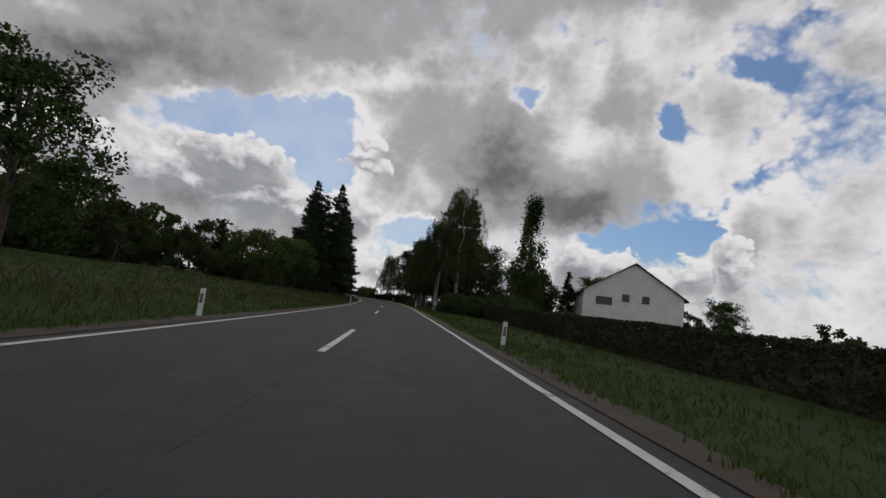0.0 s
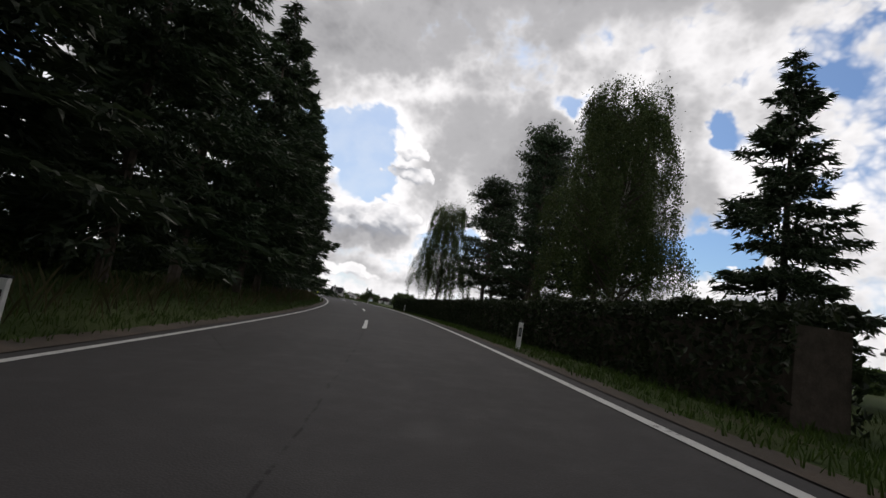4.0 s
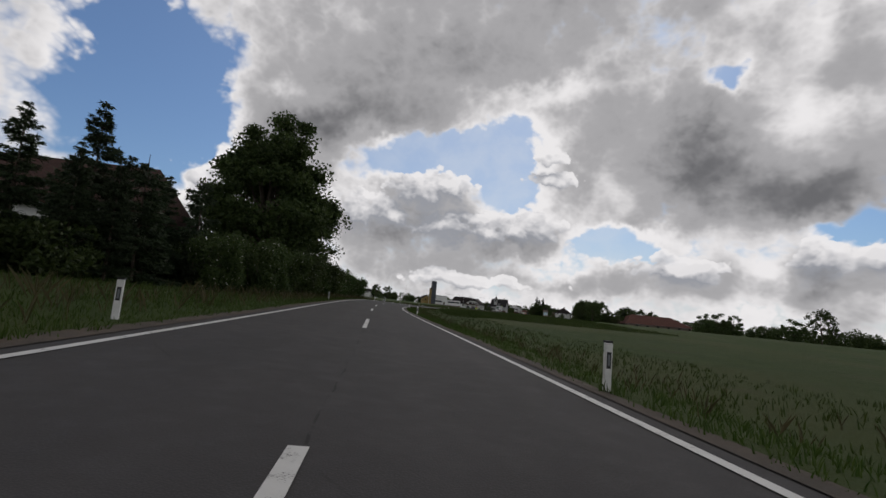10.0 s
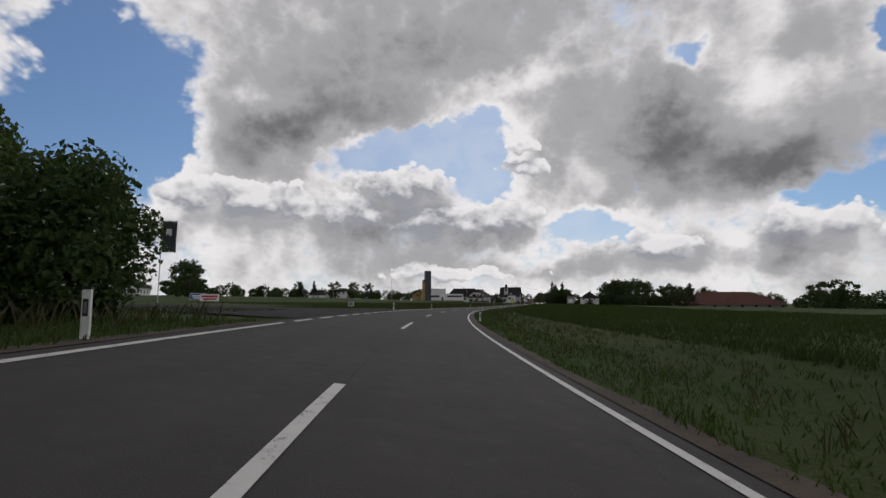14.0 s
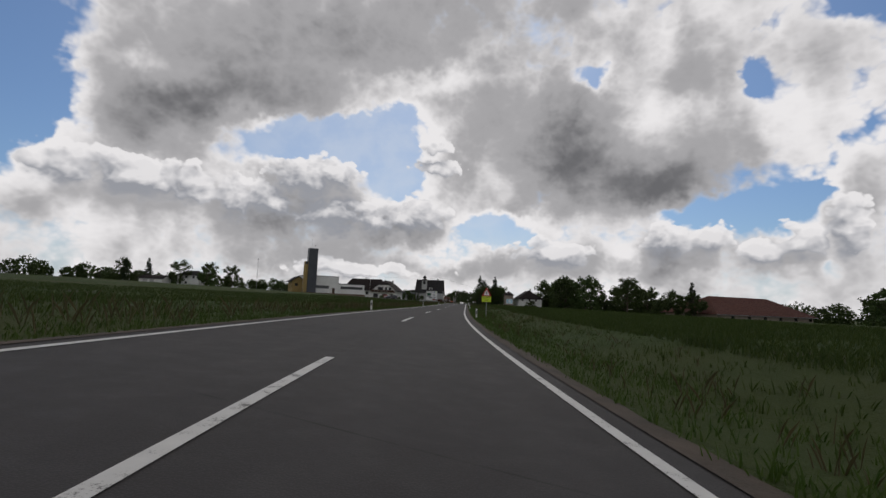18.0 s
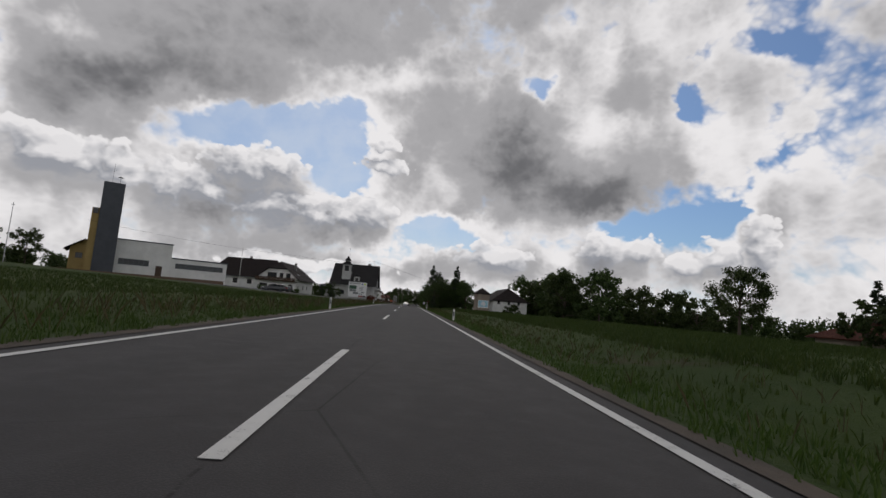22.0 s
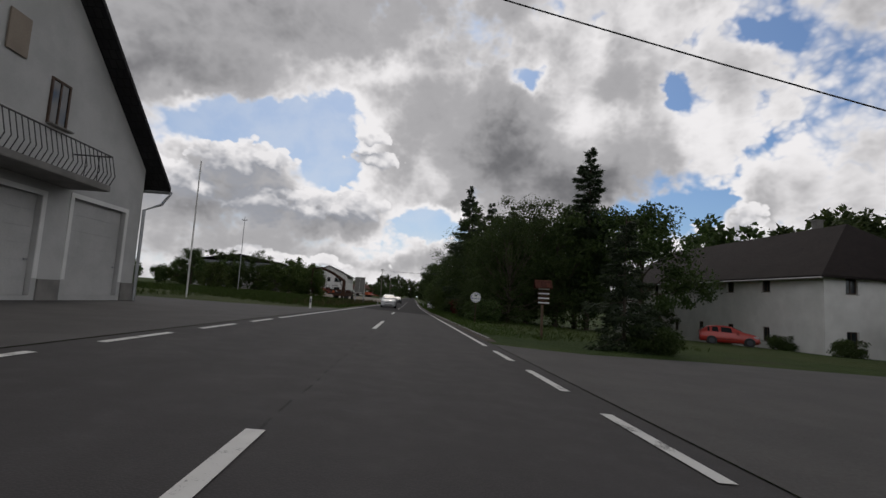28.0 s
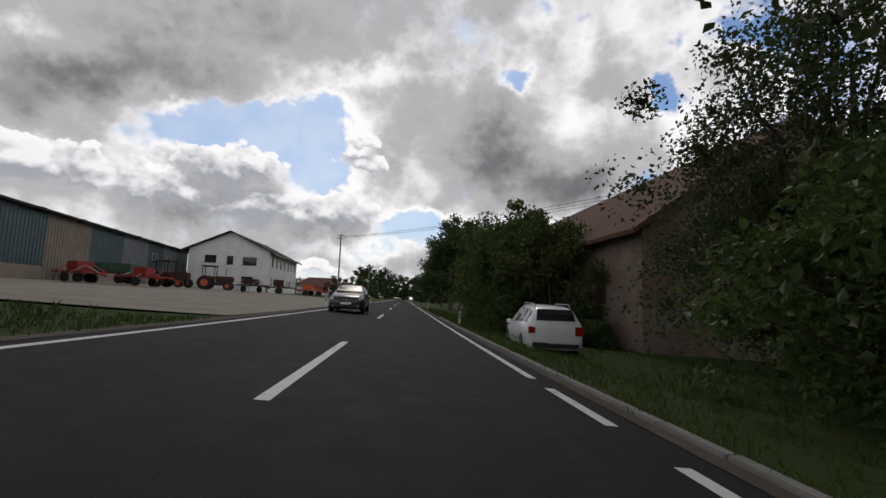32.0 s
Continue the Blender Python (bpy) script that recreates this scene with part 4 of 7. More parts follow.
# ---- trees, place by place ----
B = "broad-crowned deciduous tree, dark against the sky"
kinds = {
    "oak": broadleaf(1, 14, 5.5, 0.18, 12000, 0.22, LEAF, label=B),
    "ash": broadleaf(2, 12, 3.6, 0.15, 14000, 0.14, LEAF, label="slender leafy ash tree by the road"),
    "linden": broadleaf(3, 16.5, 5.4, 0.06, 56000, 0.21, LEAF, label="large round-crowned linden beside the road", clumps=150, name="linden"),
    "apple": broadleaf(4, 4.6, 2.4, 0.28, 5000, 0.13, LEAF, label="low orchard tree with a forked trunk", clumps=30, name="orchard_tree"),
    "willow": broadleaf(5, 7.5, 4.2, 0.02, 11000, 0.18, LEAF_LIGHT, label="wide bushy willow on the slope", clumps=70, stems=4, name="willow"),
    "far": broadleaf(6, 13, 5.8, 0.10, 2600, 0.50, LEAF, label="distant leafy tree on the skyline", clumps=40),
    "farb": broadleaf(7, 10, 4.6, 0.08, 2000, 0.48, LEAF, label="distant leafy tree on the skyline", clumps=34),
    "near": broadleaf(8, 12.5, 5.0, 0.06, 16000, 0.18, LEAF, label="dense leafy tree overhanging the verge", clumps=100, shape=0.6),
    "fine": broadleaf(28, 12.5, 5.0, 0.05, 40000, 0.10, LEAF, label="dense leafy tree overhanging the verge", clumps=130, shape=0.6),
    "hazel": broadleaf(9, 6.0, 3.2, 0.02, 17000, 0.12, LEAF_LIGHT, label="tall hazel bush with fresh green leaves", clumps=80, stems=5, name="hazel"),
    "birch": birch(11, 15, 5.0, 64000, 0.07),
    "birchb": birch(12, 17, 4.4, 32000, 0.07),
    "pine": pine(13, 15, 4.2, 17000, 0.10),
    "spruce": spruce(14, 17, 3.9, 26000, 0.22, 0.14),
    "spruceb": spruce(15, 15, 3.6, 22000, 0.22, 0.12),
    "sprucef": spruce(16, 16, 3.2, 9000, 0.42, label="pointed spruce above the treetops"),
    "young": spruce(17, 6.5, 1.9, 11000, 0.15, 0.03, label="young spruce on the grass bank"),
    "poplar": poplar(18, 25, 2.9, 12000),
    "shrub": shrub(21, 3.4, 3.4, 2.4, 4500, 0.13),
    "shrubb": shrub(22, 3.0, 4.0, 3.8, 9000, 0.11, label="overgrown roadside bush with white flowers", flowers=260),
    "copper": shrub(23, 2.4, 2.4, 2.2, 3500, 0.12, RED_LEAF, label="low copper-leaved garden shrub"),
    "thuja": spruce(24, 6, 1.1, 8000, 0.14, 0.02, HEDGE_LEAF, label="narrow dark-green garden thuja", name="thuja"),
}
rows = [
    # the first slope on the left
    ("oak", 26, -19.2, 0.8), ("apple", 36, -19, 1.0), ("apple", 48, -19.5, 0.95), ("oak", 44, -30, 0.6), ("farb", 60, -28, 0.8), ("farb", 70, -24, 0.8), ("apple", 30, -27, 1.1),
    ("willow", 58, -15.5, 0.9), ("willow", 65, -13.5, 0.95), ("willow", 71, -14.5, 1.0), ("shrub", 52, -16, 1.2), ("farb", 52, -24, 0.6), ("farb", 40, -38, 0.6),
    ("shrub", 30, -22, 1.6), ("shrub", 35, -23, 1.6), ("shrub", 41, -24, 1.6), ("shrub", 47, -24, 1.6), ("shrub", 24, -24, 1.5), ("willow", 38, -28, 0.8), ("willow", 28, -29, 0.8), ("willow", 48, -27, 0.8),
    # the dark wall of spruces
    ("spruce", 77, -8.4, 1.04), ("spruceb", 83, -7.9, 0.99), ("spruce", 88, -8.3, 0.96), ("spruceb", 94, -7.7, 1.09), ("spruce", 99, -8.1, 1.04), ("spruceb", 105, -7.7, 1.04), ("spruce", 111, -8.0, 1.09),
    ("spruceb", 117, -7.0, 1.14), ("spruce", 123, -7.2, 1.04), ("spruceb", 129, -6.9, 1.12), ("spruce", 135, -7.2, 1.07), ("spruceb", 141, -7.0, 1.14), ("spruce", 147, -7.4, 1.04), ("spruceb", 153, -7.4, 1.06),
    ("spruce", 159, -8.0, 0.99), ("spruceb", 164.5, -8.2, 0.96), ("spruce", 90, -14, 1.05), ("spruceb", 102, -14, 1.1), ("spruce", 114, -14, 1.1), ("spruceb", 126, -14.5, 1.15), ("spruce", 138, -14.5, 1.1), ("spruceb", 150, -14.5, 1.1), ("spruce", 162, -15, 1.0),
    ("spruceb", 170, -10.0, 0.92), ("spruceb", 175, -11.2, 0.82), ("spruceb", 180, -12.0, 0.62), ("young", 186, -13.5, 1.15), ("young", 191, -15, 0.8), ("spruceb", 168, -15, 0.9),
    ("willow", 75, -13, 0.85), ("spruceb", 73.5, -11.2, 0.95), ("spruceb", 77.5, -10.6, 1.05), ("spruce", 79, -12.5, 1.05), ("shrub", 70, -10.5, 1.0), ("shrub", 74, -9.5, 1.0), ("farb", 62, -22, 0.75), ("farb", 54, -30, 0.7), ("shrub", 66, -17.5, 1.3), ("farb", 46, -44, 0.7), ("farb", 34, -44, 0.7),
    ("shrub", 92, -10.5, 0.95), ("shrub", 99, -11, 0.9), ("shrub", 106, -10.5, 1.0), ("shrub", 113, -11, 0.9), ("shrub", 120, -10.5, 0.95), ("shrub", 127, -11, 1.0), ("shrub", 134, -10.5, 0.9), ("shrub", 141, -11, 1.0), ("shrub", 148, -10.8, 0.95), ("shrub", 155, -11, 0.95), ("shrub", 162, -11.5, 0.9),
    # garden of the farm
    ("young", 226, -18.5, 1.15), ("young", 232, -16.5, 0.7), ("young", 240, -16, 0.95), ("young", 245, -17, 1.05), ("young", 250, -15.5, 0.85), ("shrub", 236, -15, 0.8), ("shrub", 246, -14, 1.1),
    ("spruceb", 250, -14.6, 0.62), ("spruceb", 246, -15.4, 0.5), ("spruceb", 254, -15.0, 0.5), ("spruceb", 257, -14.0, 0.48), ("spruceb", 248.5, -12.6, 0.4), ("young", 253, -17.5, 1.1), ("thuja", 256, -16, 0.8), ("linden", 271.5, -11.2, 1.06),
    ("spruceb", 219, -15.3, 0.5), ("spruceb", 213.5, -14.8, 0.42), ("spruceb", 198, -15.5, 0.6), ("spruceb", 202, -15.8, 0.62), ("spruceb", 206, -16.5, 0.55), ("young", 195, -14.2, 1.1), ("spruceb", 209, -18, 0.5), ("shrub", 205, -14.5, 1.1), ("shrub", 212, -15.5, 1.2), ("shrub", 222, -16, 1.2), ("shrub", 229, -16, 1.1), ("shrub", 244, -20, 1.2), ("shrub", 247, -24, 1.2), ("shrub", 250, -28, 1.25), ("shrub", 253, -22, 1.3), ("shrub", 254, -33, 1.25), ("shrub", 256, -38, 1.3), ("shrub", 257, -18, 1.3), ("shrub", 251, -19, 1.2), ("young", 248, -20.5, 0.8), ("young", 254, -13.5, 0.9), ("shrub", 260, -14, 1.4),
    ("spruceb", 240, -14.2, 0.45), ("spruceb", 243, -17.5, 0.48), ("young", 237, -13, 1.0), ("spruceb", 247, -13.6, 0.42), ("young", 251, -12.6, 1.1), ("spruceb", 235, -17.0, 0.42), ("young", 258, -12.2, 1.2),
    # bushes up to the side road
    ("shrubb", 252, -8.6, 0.9), ("shrubb", 256, -7.8, 1.0), ("shrubb", 260, -7.6, 1.05), ("shrubb", 264, -7.4, 1.0), ("shrubb", 268, -7.3, 1.1), ("shrubb", 272, -7.2, 1.1), ("shrubb", 276, -7.2, 1.05), ("shrubb", 280, -7.2, 1.1),
    ("shrubb", 284, -7.3, 1.15), ("shrubb", 288, -7.4, 1.1), ("shrubb", 292, -7.5, 1.15), ("shrubb", 296, -7.6, 1.1), ("shrubb", 300, -7.8, 1.15), ("shrubb", 304, -8, 1.1), ("shrubb", 308, -8.2, 1.1), ("shrubb", 312, -8.2, 1.0), ("shrubb", 316, -8.4, 1.0), ("shrubb", 319.5, -8.8, 0.9), ("hazel", 314, -10.5, 0.75), ("hazel", 319, -11.5, 0.8), ("shrubb", 323, -8.6, 1.15), ("shrubb", 326, -9.2, 1.1), ("hazel", 325, -11.5, 0.9),
    ("hazel", 283, -10, 0.85), ("hazel", 291, -10.5, 0.8), ("hazel", 299, -11, 0.8), ("hazel", 276, -10, 0.9), ("ash", 281.5, -10.6, 1.2), ("ash", 288.5, -11.6, 0.85), ("ash", 276, -11.4, 1.1), ("ash", 297, -10, 0.6), ("hazel", 307, -11, 0.72),
    # right: the gardens at the start
    ("birchb", 70, 10.6, 1.16), ("birch", 74, 8.0, 1.0), ("spruceb", 73, 12.2, 1.22), ("pine", 76, 10.4, 1.16), ("birch", 80, 13, 1.0), ("oak", 78, 16, 0.9), ("oak", 82, 9, 0.75), ("birch", 86, 8.4, 0.75), ("poplar", 112, 37.5, 1.24),
    ("poplar", 100, 33, 0.55), ("sprucef", 96, 34, 0.75), ("oak", 90, 30, 0.7), ("sprucef", 88, 36, 0.7), ("oak", 92, 44, 0.85), ("oak", 85, 51, 0.7), ("oak", 84, 66, 0.75), ("farb", 108, 52, 0.85), ("farb", 92, 66, 0.8), ("farb", 72, 76, 0.8), ("shrub", 62, 9, 1.2),
    ("shrub", 64, 11, 1.2), ("willow", 66, 17, 0.55), ("willow", 72, 20, 0.6), ("shrub", 58, 12, 1.1), ("shrub", 55, 16, 1.1), ("shrub", 50, 19, 1.0), ("farb", 110, 40, 0.8), ("farb", 120, 50, 0.9),
    ("birch", 84, 6.9, 0.85), ("birch", 90, 7.2, 0.8), ("pine", 86, 11, 0.9), ("oak", 112, 60, 0.8), ("birch", 88, 27, 0.6), ("oak", 94, 33, 0.8), ("sprucef", 84, 26, 0.68), ("sprucef", 86, 26.8, 0.7), ("birch", 80, 25.6, 0.62), ("oak", 90, 21, 0.6),
    # right: behind the clipped hedge
    ("pine", 126, 12.5, 1.12), ("pine", 131, 15, 1.1), ("pine", 136, 11.5, 1.0), ("pine", 140, 14, 0.98), ("birch", 148, 9.8, 1.0), ("spruceb", 141, 18, 0.95), ("pine", 119, 14, 1.05), ("birch", 113, 12, 1.0), ("spruceb", 106, 15, 0.9), ("birchb", 122, 18, 0.95), ("pine", 133, 20, 1.0),
]
grove(kinds, rows)
hedge("garden_hedge", -8, 56, lambda d: 12.5 + 0.02 * (56 - d), 1.4, 1.7, "dark untrimmed garden hedge below the house")
hedge("clipped_hedge", 96, 156.5, 6.6, 1.3, 1.75, "tall clipped dark-green hedge beside the road")
village = [
    # right of the village street
    ("spruce", 671, 17.4, 1.02), ("near", 671, 14.5, 0.92), ("fine", 668, 9.5, 0.72), ("fine", 672, 12, 0.95), ("fine", 677, 9.5, 0.9), ("spruce", 697, 9.2, 1.12), ("spruceb", 701, 11, 1.12), ("spruceb", 694.5, 12, 1.1), ("near", 692, 14.5, 0.95), ("near", 700, 14.5, 0.95), ("fine", 705, 9.4, 0.95), ("fine", 709, 11, 1.0), ("fine", 715, 10.5, 0.95),
    ("near", 686, 13, 0.9), ("spruceb", 682, 12.5, 0.9), ("near", 690, 13, 0.9), ("fine", 720, 12.5, 0.85), ("hazel", 700, 7.4, 0.8), ("hazel", 706, 7.2, 0.75), ("hazel", 712, 7.4, 0.85), ("hazel", 718, 8.2, 0.8), ("copper", 689.5, 7.6, 0.9),
    ("shrub", 663, 6.8, 0.75), ("shrub", 667, 7.0, 0.8), ("shrub", 671, 6.8, 0.85), ("shrub", 675, 7.2, 0.8), ("shrub", 680, 8.5, 0.9), ("shrub", 694, 7, 0.9), ("oak", 676, 18, 0.95), ("oak", 686, 19, 0.9), ("oak", 700, 19, 0.9), ("oak", 712, 19, 0.85), ("oak", 668, 21, 0.85),
    ("hazel", 735.5, 8.4, 1.0), ("hazel", 739, 8.2, 1.15), ("hazel", 743, 8.0, 1.1), ("hazel", 747, 8.0, 0.95), ("hazel", 737, 6.9, 0.6), ("shrub", 733, 9, 0.8), ("fine", 723, 11.8, 0.85), ("shrub", 731, 8.4, 0.5), ("oak", 776, 7.2, 0.72), ("oak", 778, 10, 1.0), ("oak", 790, 11, 1.05), ("oak", 802, 10, 0.9), ("ash", 812, 9, 0.9),
    ("young", 643.5, 8.3, 0.75), ("shrub", 642.5, 8.9, 0.4), ("shrub", 648, 24, 0.45), ("shrub", 655, 27.5, 0.5), ("shrub", 662, 29, 0.5), ("shrub", 669, 29, 0.5), ("apple", 676, 27, 0.8), ("oak", 652, 36, 0.35), ("apple", 655, 34, 0.8),
    # the wood behind the field on the right
    ("far", 672, 48, 1.05), ("far", 650, 52, 1.30), ("far", 668, 56, 1.1), ("far", 640, 60, 1.30), ("far", 655, 66, 1.37), ("far", 700, 50, 1.43), ("far", 690, 62, 1.43), ("far", 676, 88.8, 1.23), ("far", 658, 96, 1.17), ("far", 646, 103.2, 1.04),
    ("oak", 573, 59, 0.92), ("farb", 631, 86.4, 1.17), ("farb", 636, 96, 1.04), ("farb", 560, 70, 0.78), ("sprucef", 566, 78, 0.72), ("farb", 556, 74, 0.78), ("farb", 540, 120, 1.17), ("farb", 548, 128, 1.30), ("farb", 560, 140, 1.30), ("farb", 500, 150, 1.17), ("far", 520, 170, 1.30),
    ("far", 664, 53, 1.3), ("far", 674, 59, 1.37), ("far", 688, 55, 1.3), ("farb", 650, 72, 1.17), 
    ("far", 452, -104, 0.90), ("far", 458, -112, 0.95), ("far", 446, -98, 0.80), ("farb", 440, -92, 0.80),
    ("far", 668, 86.4, 1.25), ("farb", 642, 79.2, 1.2), ("far", 652, 88.8, 1.1), ("farb", 634, 105.6, 1.2), ("far", 678, 48, 1.1), ("far", 660, 54, 1.35), 
    # left: round the fire station and the far village
    ("far", 650, -150, 0.95), ("far", 655, -138, 0.95), ("sprucef", 648, -166, 0.85), ("sprucef", 640, -172, 0.8), ("far", 645, -176, 0.9), ("farb", 640, -130, 1.0), ("far", 660, -128, 0.9), ("farb", 650, -100, 0.7), ("farb", 700, -90, 0.9), ("farb", 640, -68, 0.7),
    ("far", 480, -190, 1.05), ("far", 470, -205, 1.0), ("far", 495, -215, 1.1), ("far", 440, -180, 1.0), ("farb", 560, -230, 1.0), ("farb", 575, -240, 1.0), ("farb", 590, -236, 0.9), ("farb", 610, -250, 1.0), ("farb", 625, -255, 0.9), ("farb", 540, -250, 0.9), ("farb", 700, -230, 1.0), ("farb", 690, -200, 0.9),
    ("thuja", 622, -19.5, 0.75), ("thuja", 625, -20.5, 0.6), ("young", 624, -23, 0.55), ("copper", 629.5, -10.3, 0.85), ("copper", 630, -9.6, 0.7), ("apple", 617, -17.5, 0.55), ("shrub", 608, -34, 0.5), ("shrub", 613, -27, 0.5), ("shrub", 617, -22.5, 0.45),
    # left: along the last stretch
    ("hazel", 728.5, -19, 0.95), ("hazel", 726, -22.5, 1.15), ("near", 724, -29, 0.62), ("shrubb", 727, -34, 1.1), ("shrubb", 727, -38, 1.1), ("shrubb", 726, -43, 1.0), ("shrubb", 725, -48, 0.9), ("hazel", 728, -46, 0.8), ("hazel", 723, -18.5, 1.0), ("willow", 719, -21, 0.75), ("hazel", 715, -23, 0.9), ("near", 716, -31, 0.55), ("willow", 706, -30, 0.6), ("farb", 712, -32, 0.7), ("oak", 716, -38, 0.5), ("shrubb", 728, -30, 0.9), ("farb", 700, -60, 0.6), ("farb", 690, -70, 0.6), ("farb", 680, -110, 0.7),
    ("farb", 835, -16, 0.55), ("farb", 842, -13, 0.6), ("farb", 860, -12, 0.7), ("farb", 880, -10, 0.9), ("far", 900, -14, 0.9), ("far", 905, 9, 0.9), ("far", 890, 12, 0.95), ("far", 870, 12, 0.9), ("far", 930, -8, 1.0), ("far", 950, 10, 1.0), ("far", 960, -20, 1.0), ("far", 860, 26, 0.9), ("far", 975, 0, 1.0), ("far", 970, 6, 0.9), ("far", 970, -7, 0.95), ("far", 985, 14, 1.0), ("far", 985, -14, 1.0),
]
grove(kinds, village)


def far_woods():
    """Woods and hedgerows along the horizon, as one body of many clumps."""
    rng = np.random.default_rng(77)
    pts = []
    for d0, s0, d1, s1, h in [(300, 330, 620, 260, 13), (620, 260, 900, 180, 14), (100, 420, 320, 340, 12), (-50, 520, 120, 430, 13), (120, 120, 250, 170, 9), (900, 190, 1150, 40, 15), (1150, 40, 1200, -120, 14), (640, -270, 900, -260, 12), (900, -260, 1200, -120, 13), (300, -260, 460, -230, 11), (60, 90, 120, 130, 8), (-40, 110, 60, 150, 8)]:
        n = int(math.hypot(d1 - d0, s1 - s0) / 6)
        for i in range(n):
            t = (i + rng.uniform(-0.5, 0.5)) / n
            p = land(d0 + (d1 - d0) * t, s0 + (s1 - s0) * t + rng.normal() * 5)
            hh, m = h * rng.uniform(0.6, 1.15), 330
            g = rng.normal(size=(m, 3))
            g /= np.linalg.norm(g, axis=1, keepdims=True)
            q = g * rng.uniform(0.6, 1.05, (m, 1)) * (hh * 0.42, hh * 0.42, hh * 0.5)
            pts.append(np.array(p) + (0, 0, hh * 0.5) + q)
    p = np.concatenate(pts)
    return tagged(new("far_woods", leaf_mesh("far_woods", p, 1.1, LEAF, rng)), "dark woods and hedgerows along the horizon", "woods", kind="stuff")


far_woods()

# ---- houses ----
def moved(bm, m):
    bm.transform(m)
    return bm


def window(parent, m, x0, x1, z0, z1, trim_mat=None, deep=0.14, bars=1, sill=True, glass=None):
    """A window in a hole of a wall: casing, pane and sill. m: the wall's own axes (x along it, y inwards)."""
    f = 0.07
    bm = box(x0, x1, deep, deep + 0.07, z0, z0 + f)
    box(x0, x1, deep, deep + 0.07, z1 - f, z1, bm=bm)
    box(x0, x0 + f, deep, deep + 0.07, z0 + f, z1 - f, bm=bm)
    box(x1 - f, x1, deep, deep + 0.07, z0 + f, z1 - f, bm=bm)
    for i in range(bars):
        c = x0 + (x1 - x0) * (i + 1) / (bars + 1)
        box(c - 0.03, c + 0.03, deep + 0.005, deep + 0.065, z0 + f, z1 - f, bm=bm)
    w = part("window", moved(bm, m), trim_mat or DARK_WOOD, parent)
    part("pane", moved(box(x0 + f, x1 - f, deep + 0.025, deep + 0.035, z0 + f, z1 - f), m), glass or WINDOW_GLASS, w)
    if sill:
        part("sill", moved(box(x0 - 0.06, x1 + 0.06, -0.06, deep, z0 - 0.05, z0 - 0.003, 0.01), m), CONCRETE, w)
    return w


def door(parent, m, x0, x1, z0, z1, mat=None, garage=False, name="door"):
    bm, panels = box(x0, x1, 0.16, 0.22, z0, z1), []
    if garage:
        n = max(2, round((z1 - z0) / 0.5))
        for i in range(n):
            a = z0 + (z1 - z0) * i / n
            panels.append((x0 + 0.03, x1 - 0.03, a + 0.02, a + (z1 - z0) / n - 0.02))
    else:
        panels.append((x0 + 0.1, x1 - 0.1, z0 + 0.15, z1 - 0.12))
    d = part(name, moved(bm, m), mat or DARK_WOOD, parent)
    for a, b, c, e in panels:
        part("panel", moved(box(a, b, 0.14, 0.158, c, e, 0.004), m), mat or DARK_WOOD, d)
    part("handle", moved(box(x1 - 0.2, x1 - 0.08, 0.10, 0.139, z0 + 1.0, z0 + 1.05), m), STEEL, d)
    return d


def wall(parent, m, L, z0, z1, holes, mat, t=0.3, name="wall", trim_mat=None):
    """A wall L long from z0 to z1 with real openings: (x0, x1, z0, z1, kind)."""
    xs = sorted({0.0, L, *[v for h in holes for v in h[:2]]})
    zs = sorted({z0, z1, *[v for h in holes for v in h[2:4]]})
    bm = bmesh.new()
    for a, b in zip(zs, zs[1:]):
        for c, d in zip(xs, xs[1:]):
            if not any(h[0] <= (c + d) / 2 <= h[1] and h[2] <= (a + b) / 2 <= h[3] for h in holes):
                box(c, d, 0, t, a, b, bm=bm)
    bmesh.ops.remove_doubles(bm, verts=bm.verts[:], dist=0.001)
    # the faces between neighbouring blocks lie inside the wall
    bm.verts.index_update()
    seen = {}
    for f in bm.faces:
        seen.setdefault(frozenset(v.index for v in f.verts), []).append(f)
    bmesh.ops.delete(bm, geom=[f for fs in seen.values() if len(fs) > 1 for f in fs], context="FACES_ONLY")
    ob = part(name, moved(bm, m), mat, parent)
    for h in holes:
        kind = h[4] if len(h) > 4 else "w"
        if kind == "d":
            door(parent, m, *h[:4])
        elif kind == "g":
            door(parent, m, *h[:4], mat=h[5] if len(h) > 5 else GREY_WALL, garage=True, name="garage_door")
        else:
            window(parent, m, *h[:4], trim_mat=trim_mat, bars=int(kind[1:]) if len(kind) > 1 else 1)
    return ob


